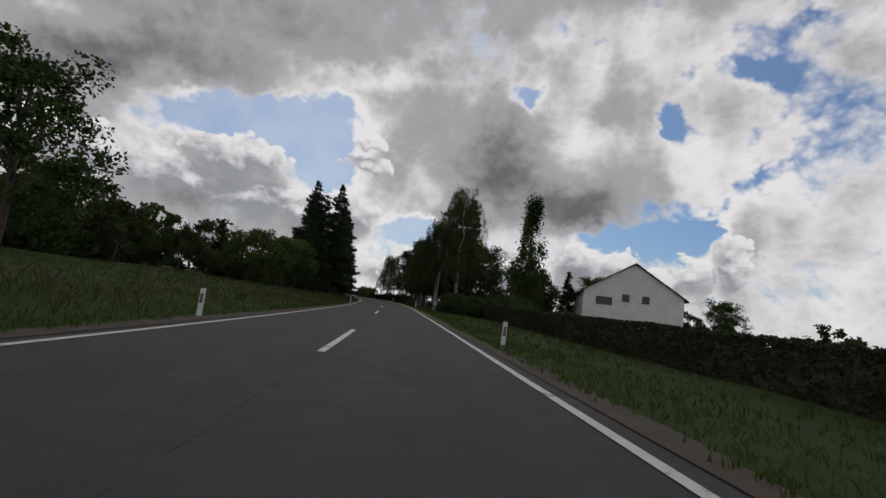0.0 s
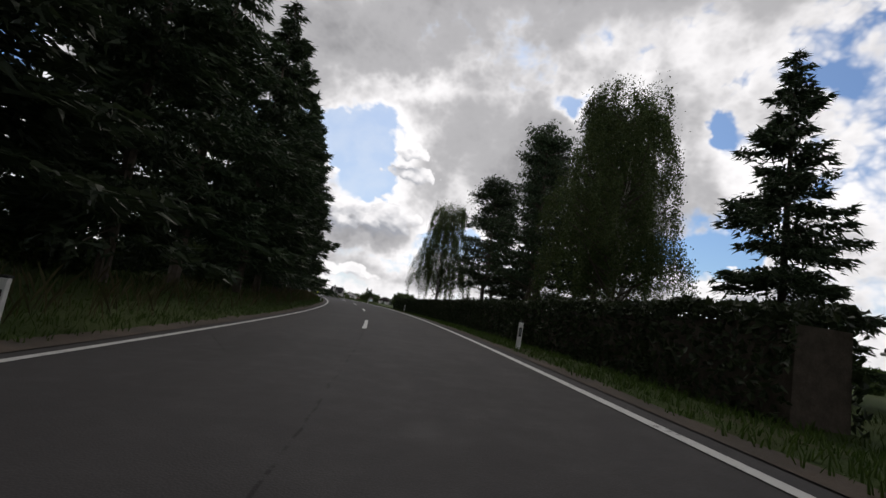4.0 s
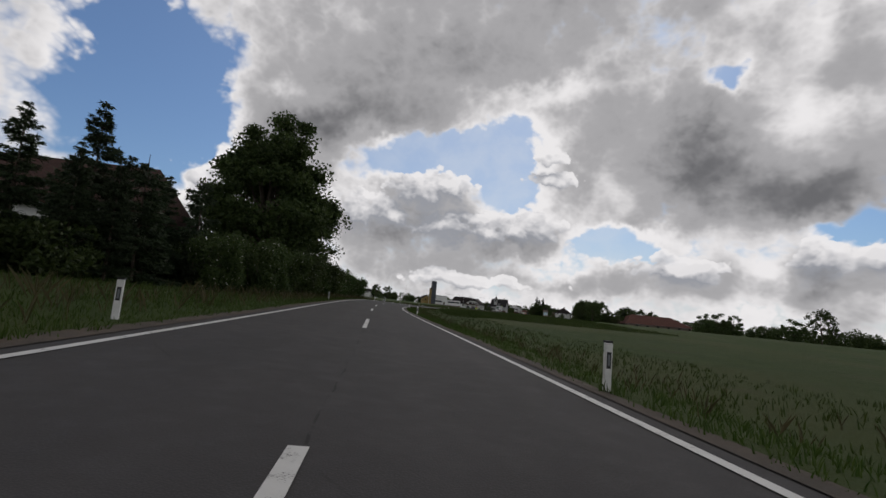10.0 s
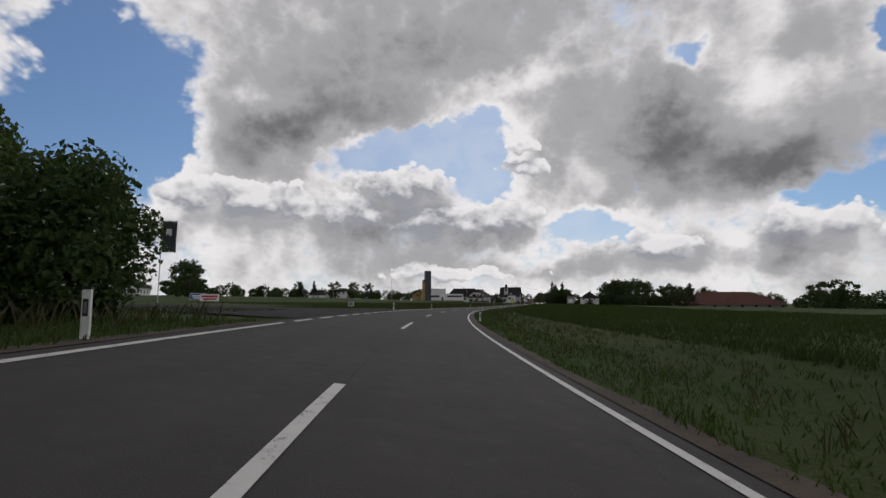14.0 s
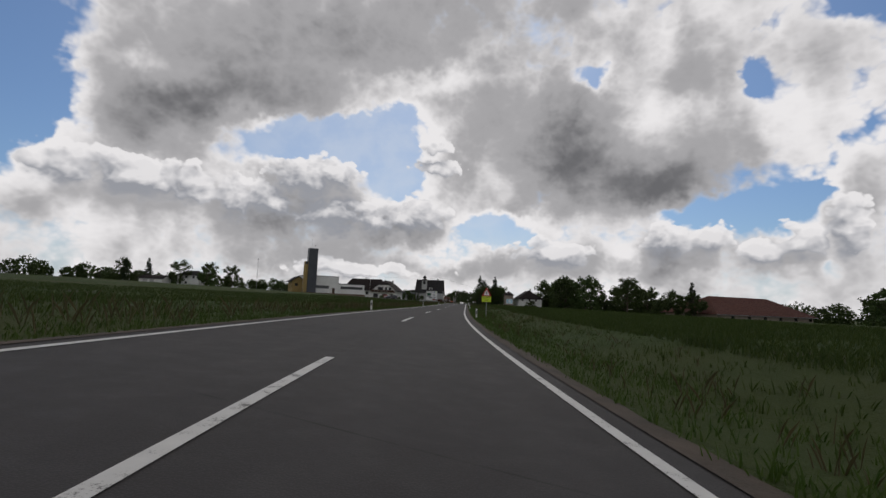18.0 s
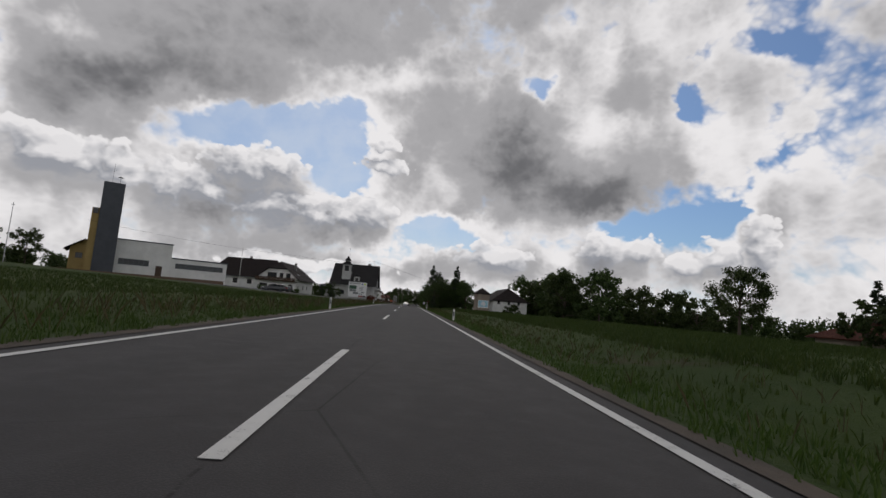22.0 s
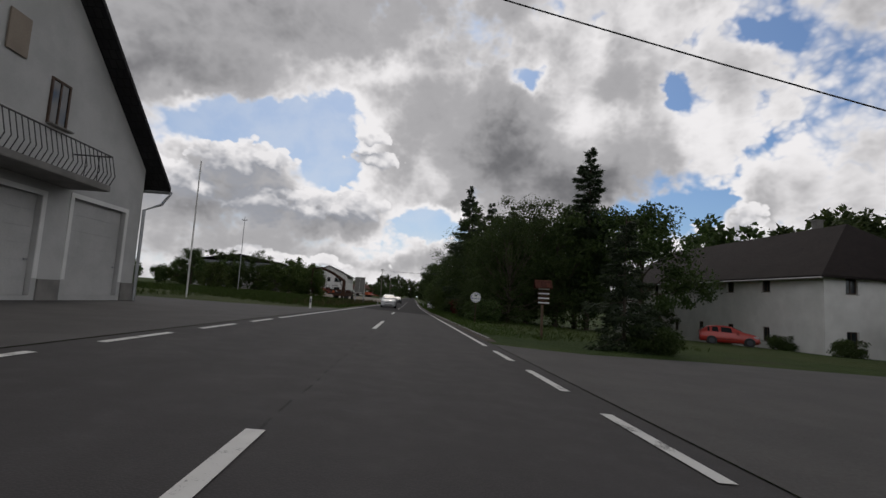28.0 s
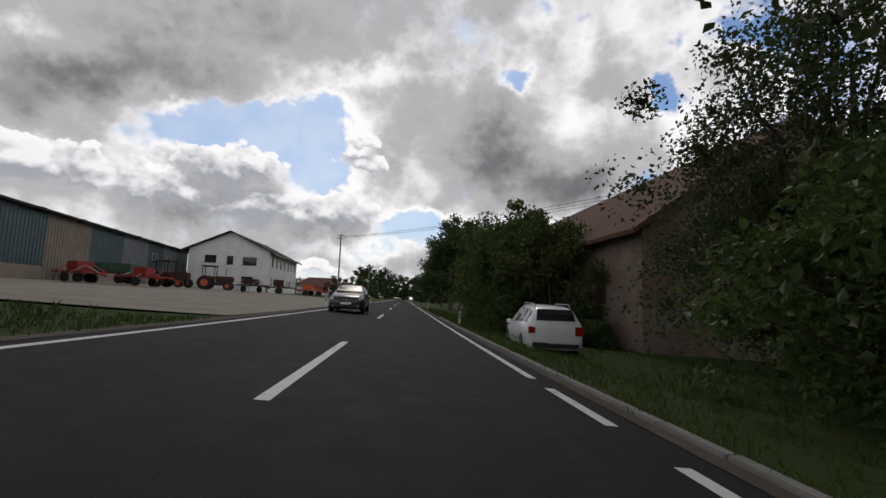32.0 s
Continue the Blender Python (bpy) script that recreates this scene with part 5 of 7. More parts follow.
def roof(parent, w, l, eave, ridge, over, hip, mat, axis="y", thick=0.18, m=None, name="roof", shift=0.0, half=0.0):
    """Two slopes (or four with hip) over a body w across and l along the ridge; UVs run along courses and slope."""
    W, Lh = w / 2 + over, l / 2 + over * 0.9
    drop = over * (ridge - eave) / (w / 2)
    A, B, C, D = (-W, -Lh, eave - drop), (W, -Lh, eave - drop), (W, Lh, eave - drop), (-W, Lh, eave - drop)
    R0, R1 = (shift, -Lh + hip, ridge), (shift, Lh - hip, ridge)
    polys = [[B, C, R1, R0], [D, A, R0, R1]] + ([[A, B, R0], [C, D, R1]] if hip else [])
    if half:
        # half-hips: the gable stands up to the height half, the hip closes the rest
        q = W * (ridge - half) / (ridge - eave + drop)
        polys = [[B, C, (q, Lh, half), R1, R0, (q, -Lh, half)], [D, A, (-q, -Lh, half), R0, R1, (-q, Lh, half)], [(-q, -Lh, half), (q, -Lh, half), R0], [(q, Lh, half), (-q, Lh, half), R1]]
    bm = bmesh.new()
    uvl = bm.loops.layers.uv.new("UVMap")

    def face(pts):
        f = bm.faces.new([bm.verts.new(p) for p in pts])
        f.normal_update()
        n = f.normal
        side = Vector((0, 0, 1)).cross(n).normalized() if abs(n.z) < 0.999 else Vector((1, 0, 0))
        up = n.cross(side)
        for lp in f.loops:
            lp[uvl].uv = (lp.vert.co.dot(side), lp.vert.co.dot(up))

    for p in polys:
        face([(x, y, z + thick) for x, y, z in p])
        face([(x, y, z) for x, y, z in p[::-1]])
        for a, b in zip(p, p[1:] + p[:1]):
            face([a, b, (b[0], b[1], b[2] + thick), (a[0], a[1], a[2] + thick)])
    turn = Matrix.Rotation(radians(90), 4, "Z") if axis == "x" else Matrix.Identity(4)
    bm.transform((m or Matrix.Identity(4)) @ turn)
    me = bpy.data.meshes.new(name)
    bm.to_mesh(me)
    bm.free()
    return part(name, me, mat, parent)


def house(name, label, m, w, l, eave, ridge, wallmat, roofmat, holes=None, over=0.6, hip=0.0, base=-1.2, axis="y", category="house", chimneys=(), trim_mat=None, shift=0.0, cap=True):
    """A house w across (x) and l along (y); the ridge runs along axis. holes: by side s(outh, towards -y), n, e, w."""
    holes = holes or {}
    ob = thing(name, label, category, m=m)
    sides = {
        "s": (Matrix.Translation((-w / 2, -l / 2, 0)), w),
        "n": (Matrix.Translation((w / 2, l / 2, 0)) @ Matrix.Rotation(math.pi, 4, "Z"), w),
        "e": (Matrix.Translation((w / 2, -l / 2 + 0.3, 0)) @ Matrix.Rotation(math.pi / 2, 4, "Z"), l - 0.6),
        "w": (Matrix.Translation((-w / 2, l / 2 - 0.3, 0)) @ Matrix.Rotation(-math.pi / 2, 4, "Z"), l - 0.6),
    }
    for k, (mm, L) in sides.items():
        wall(ob, mm, L, base, eave, holes.get(k, []), wallmat, trim_mat=trim_mat)
    rw, rl = (w, l) if axis == "y" else (l, w)
    if not hip:
        turn = Matrix.Rotation(radians(90), 4, "Z") if axis == "x" else Matrix.Identity(4)
        for y0, y1 in ((-rl / 2, -rl / 2 + 0.3), (rl / 2 - 0.3, rl / 2)):
            part("gable", moved(prism([(-rw / 2, eave + 0.002), (rw / 2, eave + 0.002), (shift, ridge - 0.01)], y0, y1, axis="y"), turn), wallmat, ob)
    if cap:
        roof(ob, rw, rl, eave, ridge, over, hip, roofmat, axis, shift=shift)
    for cx, cy, top in chimneys:
        bm = box(cx - 0.3, cx + 0.3, cy - 0.3, cy + 0.3, eave, top, 0.01)
        box(cx - 0.38, cx + 0.38, cy - 0.38, cy + 0.38, top + 0.002, top + 0.1, bm=bm)
        part("chimney", bm, CONCRETE, ob)
    # gutter along the two eaves
    g = over - 0.03
    for k in (-1, 1):
        z = eave - over * (ridge - eave) / (rw / 2) - 0.02
        pts = [(k * (rw / 2 + over + 0.06), -rl / 2 - g, z), (k * (rw / 2 + over + 0.06), rl / 2 + g, z)]
        if axis == "x":
            pts = [(-p[1], p[0], p[2]) for p in pts]
        if cap:
            part("gutter", tube(pts, 0.07, 6), STEEL, ob)
    return ob


def row(n, x0, step, w, z0, z1, kind="w1"):
    return [(x0 + i * step, x0 + i * step + w, z0, z1, kind) for i in range(n)]


# white gabled house behind the first hedge
house("house", "white rendered house with a shallow dark gable roof", spot(87, 47.2, 1.1, -20), 17, 18, 6.6, 12.0, WHITE_WALL, GREY_TILES,
      {"s": [(6.6, 7.9, 5.1, 6.4), (10.0, 11.3, 5.1, 6.4), (2.2, 5.0, 4.2, 5.6)], "w": row(3, 2, 4.5, 1.4, 3.4, 4.7)})
house("bungalow", "low house with a dark roof behind garden trees", spot(98, 24, -0.5), 10, 14, 2.8, 5.0, WHITE_WALL, BROWN_TILES, {"w": row(3, 2, 4, 1.3, 0.9, 2.1)})
# farm on the left bank
house("farmhouse", "long farmhouse under a dark red tiled roof on the bank", spot(267, -30.5, 0.2, 0), 24, 13, 4.7, 8.9, WHITE_WALL, FARM_TILES,
      {"s": row(4, 3, 4.4, 1.1, 1.4, 2.7)}, over=0.8, axis="x", chimneys=[(-7, 0.5, 9.6), (-2.5, 0.5, 9.6)], hip=1.6)
# big hipped barn across the field
house("barn", "wide barn under a large hipped red tiled roof", spot(570, 95, -0.6, 23), 43, 20, 2.4, 7.6, BEIGE_WALL, RED_TILES,
      {"s": row(6, 6, 7, 1.6, 0.6, 1.6, "w2")}, over=1.0, hip=9, axis="x", category="barn")

# ---- fire station with its tower ----
def fire_station():
    m = spot(603, -55.1, -0.25, 31) @ Matrix.Diagonal((1.07, 1.07, 1.16, 1))
    ob = thing("fire_station", "modern white fire station with a dark slab tower", "fire station", m=m)
    z = 0.0
    I = Matrix.Translation
    # high hall (x -11.5 .. 1.2), low hall (1.2 .. 11.5); the front towards -y
    F = -7.5
    wall(ob, I((-11.5, F, 0)), 12.7, -1, 6.3, [(4.0, 9.0, 2.1, 3.1, "w5"), (10.2, 11.3, 0.2, 2.3, "d")], WHITE_WALL, name="wall", trim_mat=DARK_PANEL)
    wall(ob, I((1.2, F + 15, 0)) @ Matrix.Rotation(math.pi, 4, "Z"), 12.7, -1, 6.3, [], WHITE_WALL)
    wall(ob, I((1.2, F + 0.3, 0)) @ Matrix.Rotation(math.pi / 2, 4, "Z"), 14.4, -1, 6.3, [], WHITE_WALL)
    wall(ob, I((-11.5, F + 14.7, 0)) @ Matrix.Rotation(-math.pi / 2, 4, "Z"), 14.4, -1, 6.3, [], WHITE_WALL)
    part("parapet", box(-11.6, 1.3, F - 0.1, F + 15.1, 6.302, 6.5), DARK_PANEL, ob, "dark metal roof edge")
    wall(ob, I((1.21, F, 0)), 10.3, -1, 3.85, [(0.8, 9.6, 2.2, 3.1, "w8")], WHITE_WALL, trim_mat=DARK_PANEL)
    # beside the orange door, a black leaf stands in for a shaded opening
    wall(ob, I((11.5, F + 0.3, 0)) @ Matrix.Rotation(math.pi / 2, 4, "Z"), 19.0, -1, 3.85, [(11.8, 15.4, -0.4, 2.9, "g", ORANGE_PAINT), (16.0, 18.4, -0.4, 2.6, "g", BLACK_PLASTIC)], WHITE_WALL)
    wall(ob, I((11.5, F + 19.6, 0)) @ Matrix.Rotation(math.pi, 4, "Z"), 10.3, -1, 3.85, [], WHITE_WALL)
    part("parapet", box(1.31, 11.7, F - 0.1, F + 19.7, 3.852, 4.08), DARK_PANEL, ob, "dark metal roof edge")
    for y in (F + 3, F + 10, F + 17):
        part("wall_lamp", box(11.502, 11.8, y - 0.1, y + 0.1, 2.95, 3.1, 0.02), BLACK_PLASTIC, ob)
    # tower: dark slab in front of an ochre shaft
    part("tower", box(-11.4, -8.1, F - 2.9, F - 0.11, -1, 15.6, 0.03), DARK_PANEL, ob, "anthracite tower slab")
    part("shaft", box(-12.5, -11.402, F - 2.5, F - 0.11, -1, 11.0, 0.02), YELLOW_WALL, ob, "ochre stair shaft")
    window(ob, I((-12.5, F - 2.7, 0)), 0.15, 0.95, 10.0, 11.0, sill=False)
    part("antenna", tube([(-10.2, F - 1.6, 15.6), (-10.2, F - 1.6, 19.0)], 0.03, 6), STEEL, ob)
    part("antenna", tube([(-10.6, F - 1.6, 17.6), (-9.8, F - 1.6, 17.9)], 0.02, 5), STEEL, ob)
    part("siren", tube([(-9.0, F - 1.6, 15.6), (-9.0, F - 1.6, 16.7), (-9.0, F - 1.6, 16.75), (-9.0, F - 1.6, 16.95)], [0.04, 0.04, 0.45, 0.1], 12), STEEL, ob)
    part("terrace_wall", box(-20, 10.5, F - 4.2, F - 3.9, -1, 0.5, 0.02), WOOD, ob, "low brown timber edging")
    return ob


fire_station()
house("annex", "ochre gabled annex behind the tower", spot(597.5, -68.1, 0, 31), 4.6, 9, 4.6, 6.2, YELLOW_WALL, BROWN_TILES, {"s": [(1.0, 2.2, 2.4, 3.5)], "w": row(2, 2, 5, 1.2, 1.6, 2.8)}, over=0.9)
house("house", "two-storey white house with a grey roof beyond the field", spot(655, -146, -0.3, 0), 12, 10, 5.9, 8.2, WHITE_WALL, GREY_TILES,
      {"s": [(1.0, 2.4, 4.2, 5.4), (4.2, 5.6, 4.2, 5.4), (8.2, 9.6, 4.2, 5.4), (1.0, 2.4, 1.2, 2.4), (4.2, 5.6, 1.2, 2.4)]}, hip=4, axis="x")
house("garage_block", "low white outbuilding with dark doors", spot(645, -160, -0.3, 5), 12, 8, 2.8, 4.4, WHITE_WALL, BROWN_TILES, {"s": [(2, 4.4, 0, 2.3, "g"), (5.4, 7.8, 0, 2.3, "g")]}, axis="x")
house("house", "small white house at the edge of the far field", spot(505, -178, -0.3, 20), 9, 11, 4.0, 7.0, WHITE_WALL, BROWN_TILES, {"s": row(2, 1.5, 4, 1.3, 1.2, 2.5), "e": row(3, 1.5, 3, 1.2, 1.2, 2.5)})


# ---- the wide house with the balcony ----
def balcony_house():
    m = spot(643, -48.6, -0.3, -2) @ Matrix.Diagonal((0.88, 0.88, 0.95, 1))
    ob = house("country_house", "wide white country house with a dark half-hipped roof and balcony", m, 24, 12, 4.3, 9.7, WHITE_WALL, BROWN_TILES,
               {"s": [(4.2, 5.8, 1.6, 3.1, "w1"), (8.4, 10.0, 1.6, 3.1, "w1"), (13.2, 14.8, 1.6, 3.1, "w1")]}, over=0.8, hip=4.0, axis="x", chimneys=[(-0.6, 0.3, 10.4)])
    I = Matrix.Translation
    # the wing towards the road, its half-hipped gable over the balcony
    x0, x1, y0, y1 = 5.6, 18.4, -8.0, 14.0
    # the black leaf is no door: it puts in an open bay's shade
    wall(ob, I((x0, y0, 0)), x1 - x0, -1.2, 4.3, [(0.5, 3.2, 0.0, 2.2, "g", BLACK_PLASTIC), (5.4, 8.2, 0.0, 2.3, "g", DARK_WOOD)], WHITE_WALL)
    wall(ob, I((x1, y0 + 0.3, 0)) @ Matrix.Rotation(math.pi / 2, 4, "Z"), y1 - y0 - 0.6, -1.2, 4.3, [(1.0, 1.7, 0.9, 2.1), (2.6, 3.3, 0.9, 2.1), (8.0, 9.2, 1.0, 2.2), (13.0, 14.2, 1.0, 2.2)], WHITE_WALL)
    wall(ob, I((x0, y1, 0)) @ Matrix.Rotation(-math.pi / 2, 4, "Z"), y1 - y0 - 0.3, -1.2, 4.3, [], WHITE_WALL)
    wall(ob, I((x1, y1, 0)) @ Matrix.Rotation(math.pi, 4, "Z"), x1 - x0 - 0.3, -1.2, 4.3, [], WHITE_WALL)
    part("gable", prism([(x0, 4.302), (x1, 4.302), (15.1, 6.8), (8.9, 6.8)], y0, y0 + 0.3, axis="y"), WHITE_WALL, ob)
    roof(ob, 12.8, 22, 4.3, 9.1, 1.0, 3.0, BROWN_TILES, m=I((12, 3, 0)), half=6.9)
    G = I((x0, y0 - 0.2, 0))
    for a, b, n in ((3.0, 6.0, 2), (7.0, 8.2, 0), (9.2, 10.6, 0)):
        window(ob, G, a, b, 4.0 if b < 9 else 3.9, 5.6, bars=n, sill=False)
    # arched doorway: a black sheet on the wall puts in its shade
    arch = [(9.9, 0.0), (11.7, 0.0)] + [(10.8 + 0.9 * math.cos(t * math.pi / 8), 1.4 + 0.9 * math.sin(t * math.pi / 8)) for t in range(9)]
    part("archway", moved(prism(arch, -0.02, -0.003, axis="y"), I((x0, y0, 0))), BLACK_PLASTIC, ob, "black sheet for the shade in the arched doorway")
    part("roof_window", box(-0.5, 0.5, -0.6, 0.6, 0, 0.06), WINDOW_GLASS, ob).matrix_local = I((17.2, -2.5, 5.48)) @ Matrix.Rotation(radians(37), 4, "Y")
    part("chimney", box(14.6, 15.3, 1.0, 1.7, 6.8, 9.4, 0.01), CONCRETE, ob)
    floor = part("balcony", box(x0 - 0.6, x1 + 0.1, -9.3, -8.005, 3.0, 3.2), DARK_WOOD, ob, "brown timber balcony")
    for i in range(44):
        x = x0 - 0.55 + i * 0.3
        part("slat", box(x, x + 0.26, -9.32, -9.28, 3.0, 4.1), DARK_WOOD, floor)
    part("rail", box(x0 - 0.6, x1 + 0.1, -9.36, -9.24, 4.102, 4.18), DARK_WOOD, floor)
    return ob


balcony_house()


# ---- the old fire house with its turret ----
def old_fire_house():
    m = spot(640.8, -16.0, -0.15, 0)
    ob = thing("old_fire_house", "old grey-white fire house with a hose turret and dark roof", "fire house", m=m)
    I = Matrix.Translation
    w, l, eave, ridge = 12.4, 13.0, 5.0, 10.8
    E = I((w / 2, -l / 2, 0)) @ Matrix.Rotation(math.pi / 2, 4, "Z")
    wall(ob, E, l, -1, eave, [(1.1, 4.2, 0.0, 3.1, "g"), (5.6, 7.9, 0.0, 2.9, "g"), (9.2, 12.0, 0.0, 3.1, "g"), (4.3, 5.2, 3.55, 4.69, "d")], GREY_WALL, t=0.35)
    for a, b, h in ((1.1, 4.2, 3.1), (5.6, 7.9, 2.9), (9.2, 12.0, 3.1)):
        bm = box(a - 0.16, a - 0.004, -0.03, 0.1, 0.5, h + 0.15)
        box(b + 0.004, b + 0.16, -0.03, 0.1, 0.5, h + 0.15, bm=bm)
        box(a - 0.004, b + 0.004, -0.03, 0.1, h + 0.004, h + 0.15, bm=bm)
        part("surround", moved(bm, E), WHITE_WALL, ob, "white door surround")
    for a, b in ((-0.02, 0.9), (4.4, 5.4), (8.1, 9.0), (12.2, 13.02)):
        part("plinth", moved(box(a, b, -0.05, 0.05, -1, 0.48), E), CONCRETE, ob)
    wall(ob, I((-w / 2, -l / 2, 0)), w - 0.36, -1, eave, [(2.0, 3.8, 1.6, 2.8, "w1")], GREY_WALL)
    wall(ob, I((w / 2 - 0.36, l / 2, 0)) @ Matrix.Rotation(math.pi, 4, "Z"), w - 0.36, -1, eave, [], GREY_WALL)
    wall(ob, I((-w / 2, l / 2 - 0.31, 0)) @ Matrix.Rotation(-math.pi / 2, 4, "Z"), l - 0.62, -1, eave, row(2, 2.5, 5, 1.3, 1.5, 2.8), GREY_WALL)
    for x0 in (w / 2 - 0.35, -w / 2):
        part("gable", prism([(-l / 2, eave + 0.002), (l / 2, eave + 0.002), (0, ridge - 0.02)], x0, x0 + 0.35, axis="x"), GREY_WALL, ob)
    G = I((w / 2, -l / 2, 0)) @ Matrix.Rotation(math.pi / 2, 4, "Z") @ I((0, -0.19, 0))
    window(ob, G, 7.6, 8.4, 5.0, 6.4)
    window(ob, G, 4.3, 5.2, 4.72, 6.0, sill=False)
    part("niche", moved(box(5.9, 6.6, 0.12, 0.17, 6.4, 7.5, 0.01), G), BEIGE_WALL, ob, "faded mural panel")
    roof(ob, l, w, eave, ridge, 0.75, 0, GREY_TILES, axis="x")
    # balcony with thin bars
    slab = part("balcony", moved(box(3.7, 8.9, -1.25, -0.004, 3.3, 3.5, 0.02), E), CONCRETE, ob, "concrete balcony slab")
    for i in range(28):
        x = 3.75 + i * 0.19
        part("baluster", moved(tube([(x, -1.2, 3.5), (x, -1.34, 3.8), (x, -1.2, 4.4)], 0.014, 5), E), BLACK_PLASTIC, slab)
    for y in (-0.4, -0.8):
        part("baluster", moved(tube([(3.75, y, 3.5), (3.75, y, 4.4)], 0.014, 5), E), BLACK_PLASTIC, slab)
        part("baluster", moved(tube([(8.88, y, 3.5), (8.88, y, 4.4)], 0.014, 5), E), BLACK_PLASTIC, slab)
    part("handrail", moved(tube([(3.75, 0, 4.42), (3.75, -1.2, 4.42), (8.88, -1.2, 4.42), (8.88, 0, 4.42)], 0.025, 6), E), BLACK_PLASTIC, slab)
    # turret
    tx, ty = -2.4, -4.3
    part("turret", box(tx - 1.25, tx + 1.25, ty - 1.25, ty + 1.25, 4.0, 10.6, 0.02), GREY_WALL, ob, "slate-clad hose turret")
    for k in range(4):
        T = I((tx, ty, 0)) @ Matrix.Rotation(k * math.pi / 2, 4, "Z")
        part("louvre", moved(box(-0.6, 0.6, -1.30, -1.256, 8.5, 10.1, 0.01), T), BLACK_PLASTIC, ob)
    roof(ob, 2.6, 2.6, 10.6, 11.6, 0.35, 1.4, GREY_TILES, m=I((tx, ty, 0)), thick=0.12)
    part("lantern", box(tx - 0.62, tx + 0.62, ty - 0.62, ty + 0.62, 11.1, 11.95), GREY_WALL, ob)
    roof(ob, 1.3, 1.3, 11.95, 12.9, 0.25, 0.85, GREY_TILES, m=I((tx, ty, 0)), thick=0.1)
    part("antenna", tube([(tx + 0.3, ty, 12.7), (tx + 0.3, ty, 15.6)], 0.025, 5), STEEL, ob)
    # dormer, chimney, roof stand of the wires, gutter pipe
    dm = part("dormer", box(0.0, 1.7, -5.9, -3.4, 5.3, 7.0), GREY_WALL, ob)
    roof(ob, 1.7, 2.6, 6.7, 7.5, 0.25, 0, GREY_TILES, m=I((0.85, -4.6, 0)), thick=0.1)
    window(ob, I((0.4, -6.1, 0)), 0, 0.9, 5.6, 6.6)
    part("chimney", box(3.2, 4.1, 0.2, 1.0, 9.6, 11.5, 0.02), CONCRETE, ob)
    part("wire_stand", tube([(5.0, -0.2, 10.4), (5.0, -0.2, 12.6)], 0.05, 6), STEEL, ob)
    part("gutter", tube([(-w / 2 - 0.6, l / 2 + 0.8, 4.28), (w / 2 + 0.7, l / 2 + 0.8, 4.28), (w / 2 + 0.6, l / 2 + 0.3, 3.7), (w / 2 + 0.08, l / 2 + 0.06, 3.4), (w / 2 + 0.08, l / 2 + 0.06, -0.2)], 0.06, 6), STEEL, ob)
    part("gutter", tube([(-w / 2 - 0.6, -l / 2 - 0.8, 4.28), (w / 2 + 0.6, -l / 2 - 0.8, 4.28)], 0.06, 6), STEEL, ob)
    part("downpipe", tube([(4.6, -l / 2 - 0.8, 4.0), (5.2, -l / 2 - 0.06, 3.5), (5.2, -l / 2 - 0.06, -0.2)], 0.05, 6), STEEL, ob)
    return ob


old_fire_house()


# ---- transformer tower with a poster ----
def trafo():
    ob = thing("transformer_tower", "beige rendered transformer tower with a pyramid roof and pale blue poster", "transformer tower", m=spot(639.6, 22.9, 0.1, 8))
    part("wall", box(-1.9, 1.9, -1.9, 1.9, -0.6, 6.2, 0.02), BEIGE_WALL, ob)
    roof(ob, 3.8, 3.8, 6.2, 7.7, 0.45, 2.25, BROWN_TILES, thick=0.14)
    poster = part("poster", box(-1.6, 1.6, -1.99, -1.904, 1.7, 4.0, 0.01), SIGN_WHITE, ob)
    part("print", box(-1.5, 1.5, -1.998, -1.992, 2.0, 3.9), SKY_POSTER, poster, "pale blue picture with a white shape")
    bm = tube([(0, -2.003, 2.4), (0.1, -2.003, 2.9), (-0.1, -2.003, 3.6)], [0.55, 0.7, 0.35], 10)
    moved(bm, Matrix.Translation((0, -2.0, 0)) @ Matrix.Diagonal((1, 0.006, 1, 1)) @ Matrix.Translation((0, 2.003, 0)))
    part("figure", bm, SIGN_WHITE, poster)
    window(ob, Matrix.Translation((1.9, -1.2, 0)) @ Matrix.Rotation(math.pi / 2, 4, "Z") @ Matrix.Translation((0, -0.2, 0)), 0.2, 1.7, 5.0, 5.8, trim_mat=WHITE_PLASTIC, sill=False)
    part("ledge", box(-1.55, 0.6, -1.93, -1.903, 1.1, 1.16), BEIGE_WALL, ob)
    part("ledge", box(-1.4, 1.0, -1.93, -1.903, 5.7, 5.76), BEIGE_WALL, ob)
    for z in (5.3, 5.6):
        part("insulator", tube([(-1.9, -1.0, z), (-2.15, -1.0, z), (-2.15, -1.0, z + 0.15)], 0.04, 6), RED_PAINT, ob)
    return ob


trafo()
house("farm_building", "long two-storey white farm building under a hipped dark roof", spot(676, 35.6, 2.1, 0), 12, 34, 4.4, 8.6, WHITE_WALL, BROWN_TILES,
      {"w": row(7, 2.0, 4.3, 0.9, 3.0, 3.9, "w1") + row(7, 2.0, 4.3, 0.8, -0.9, 0.2, "w1"), "s": [(1.6, 2.5, 2.9, 4.0), (5.2, 6.1, 2.9, 4.0), (8.6, 9.5, 2.9, 4.0), (1.6, 2.5, -0.9, 0.3), (5.2, 6.1, -0.9, 0.3), (8.6, 9.5, -0.9, 0.3)]}, over=0.7, hip=5, base=-4.0, chimneys=[(0.8, -9, 9.6)])
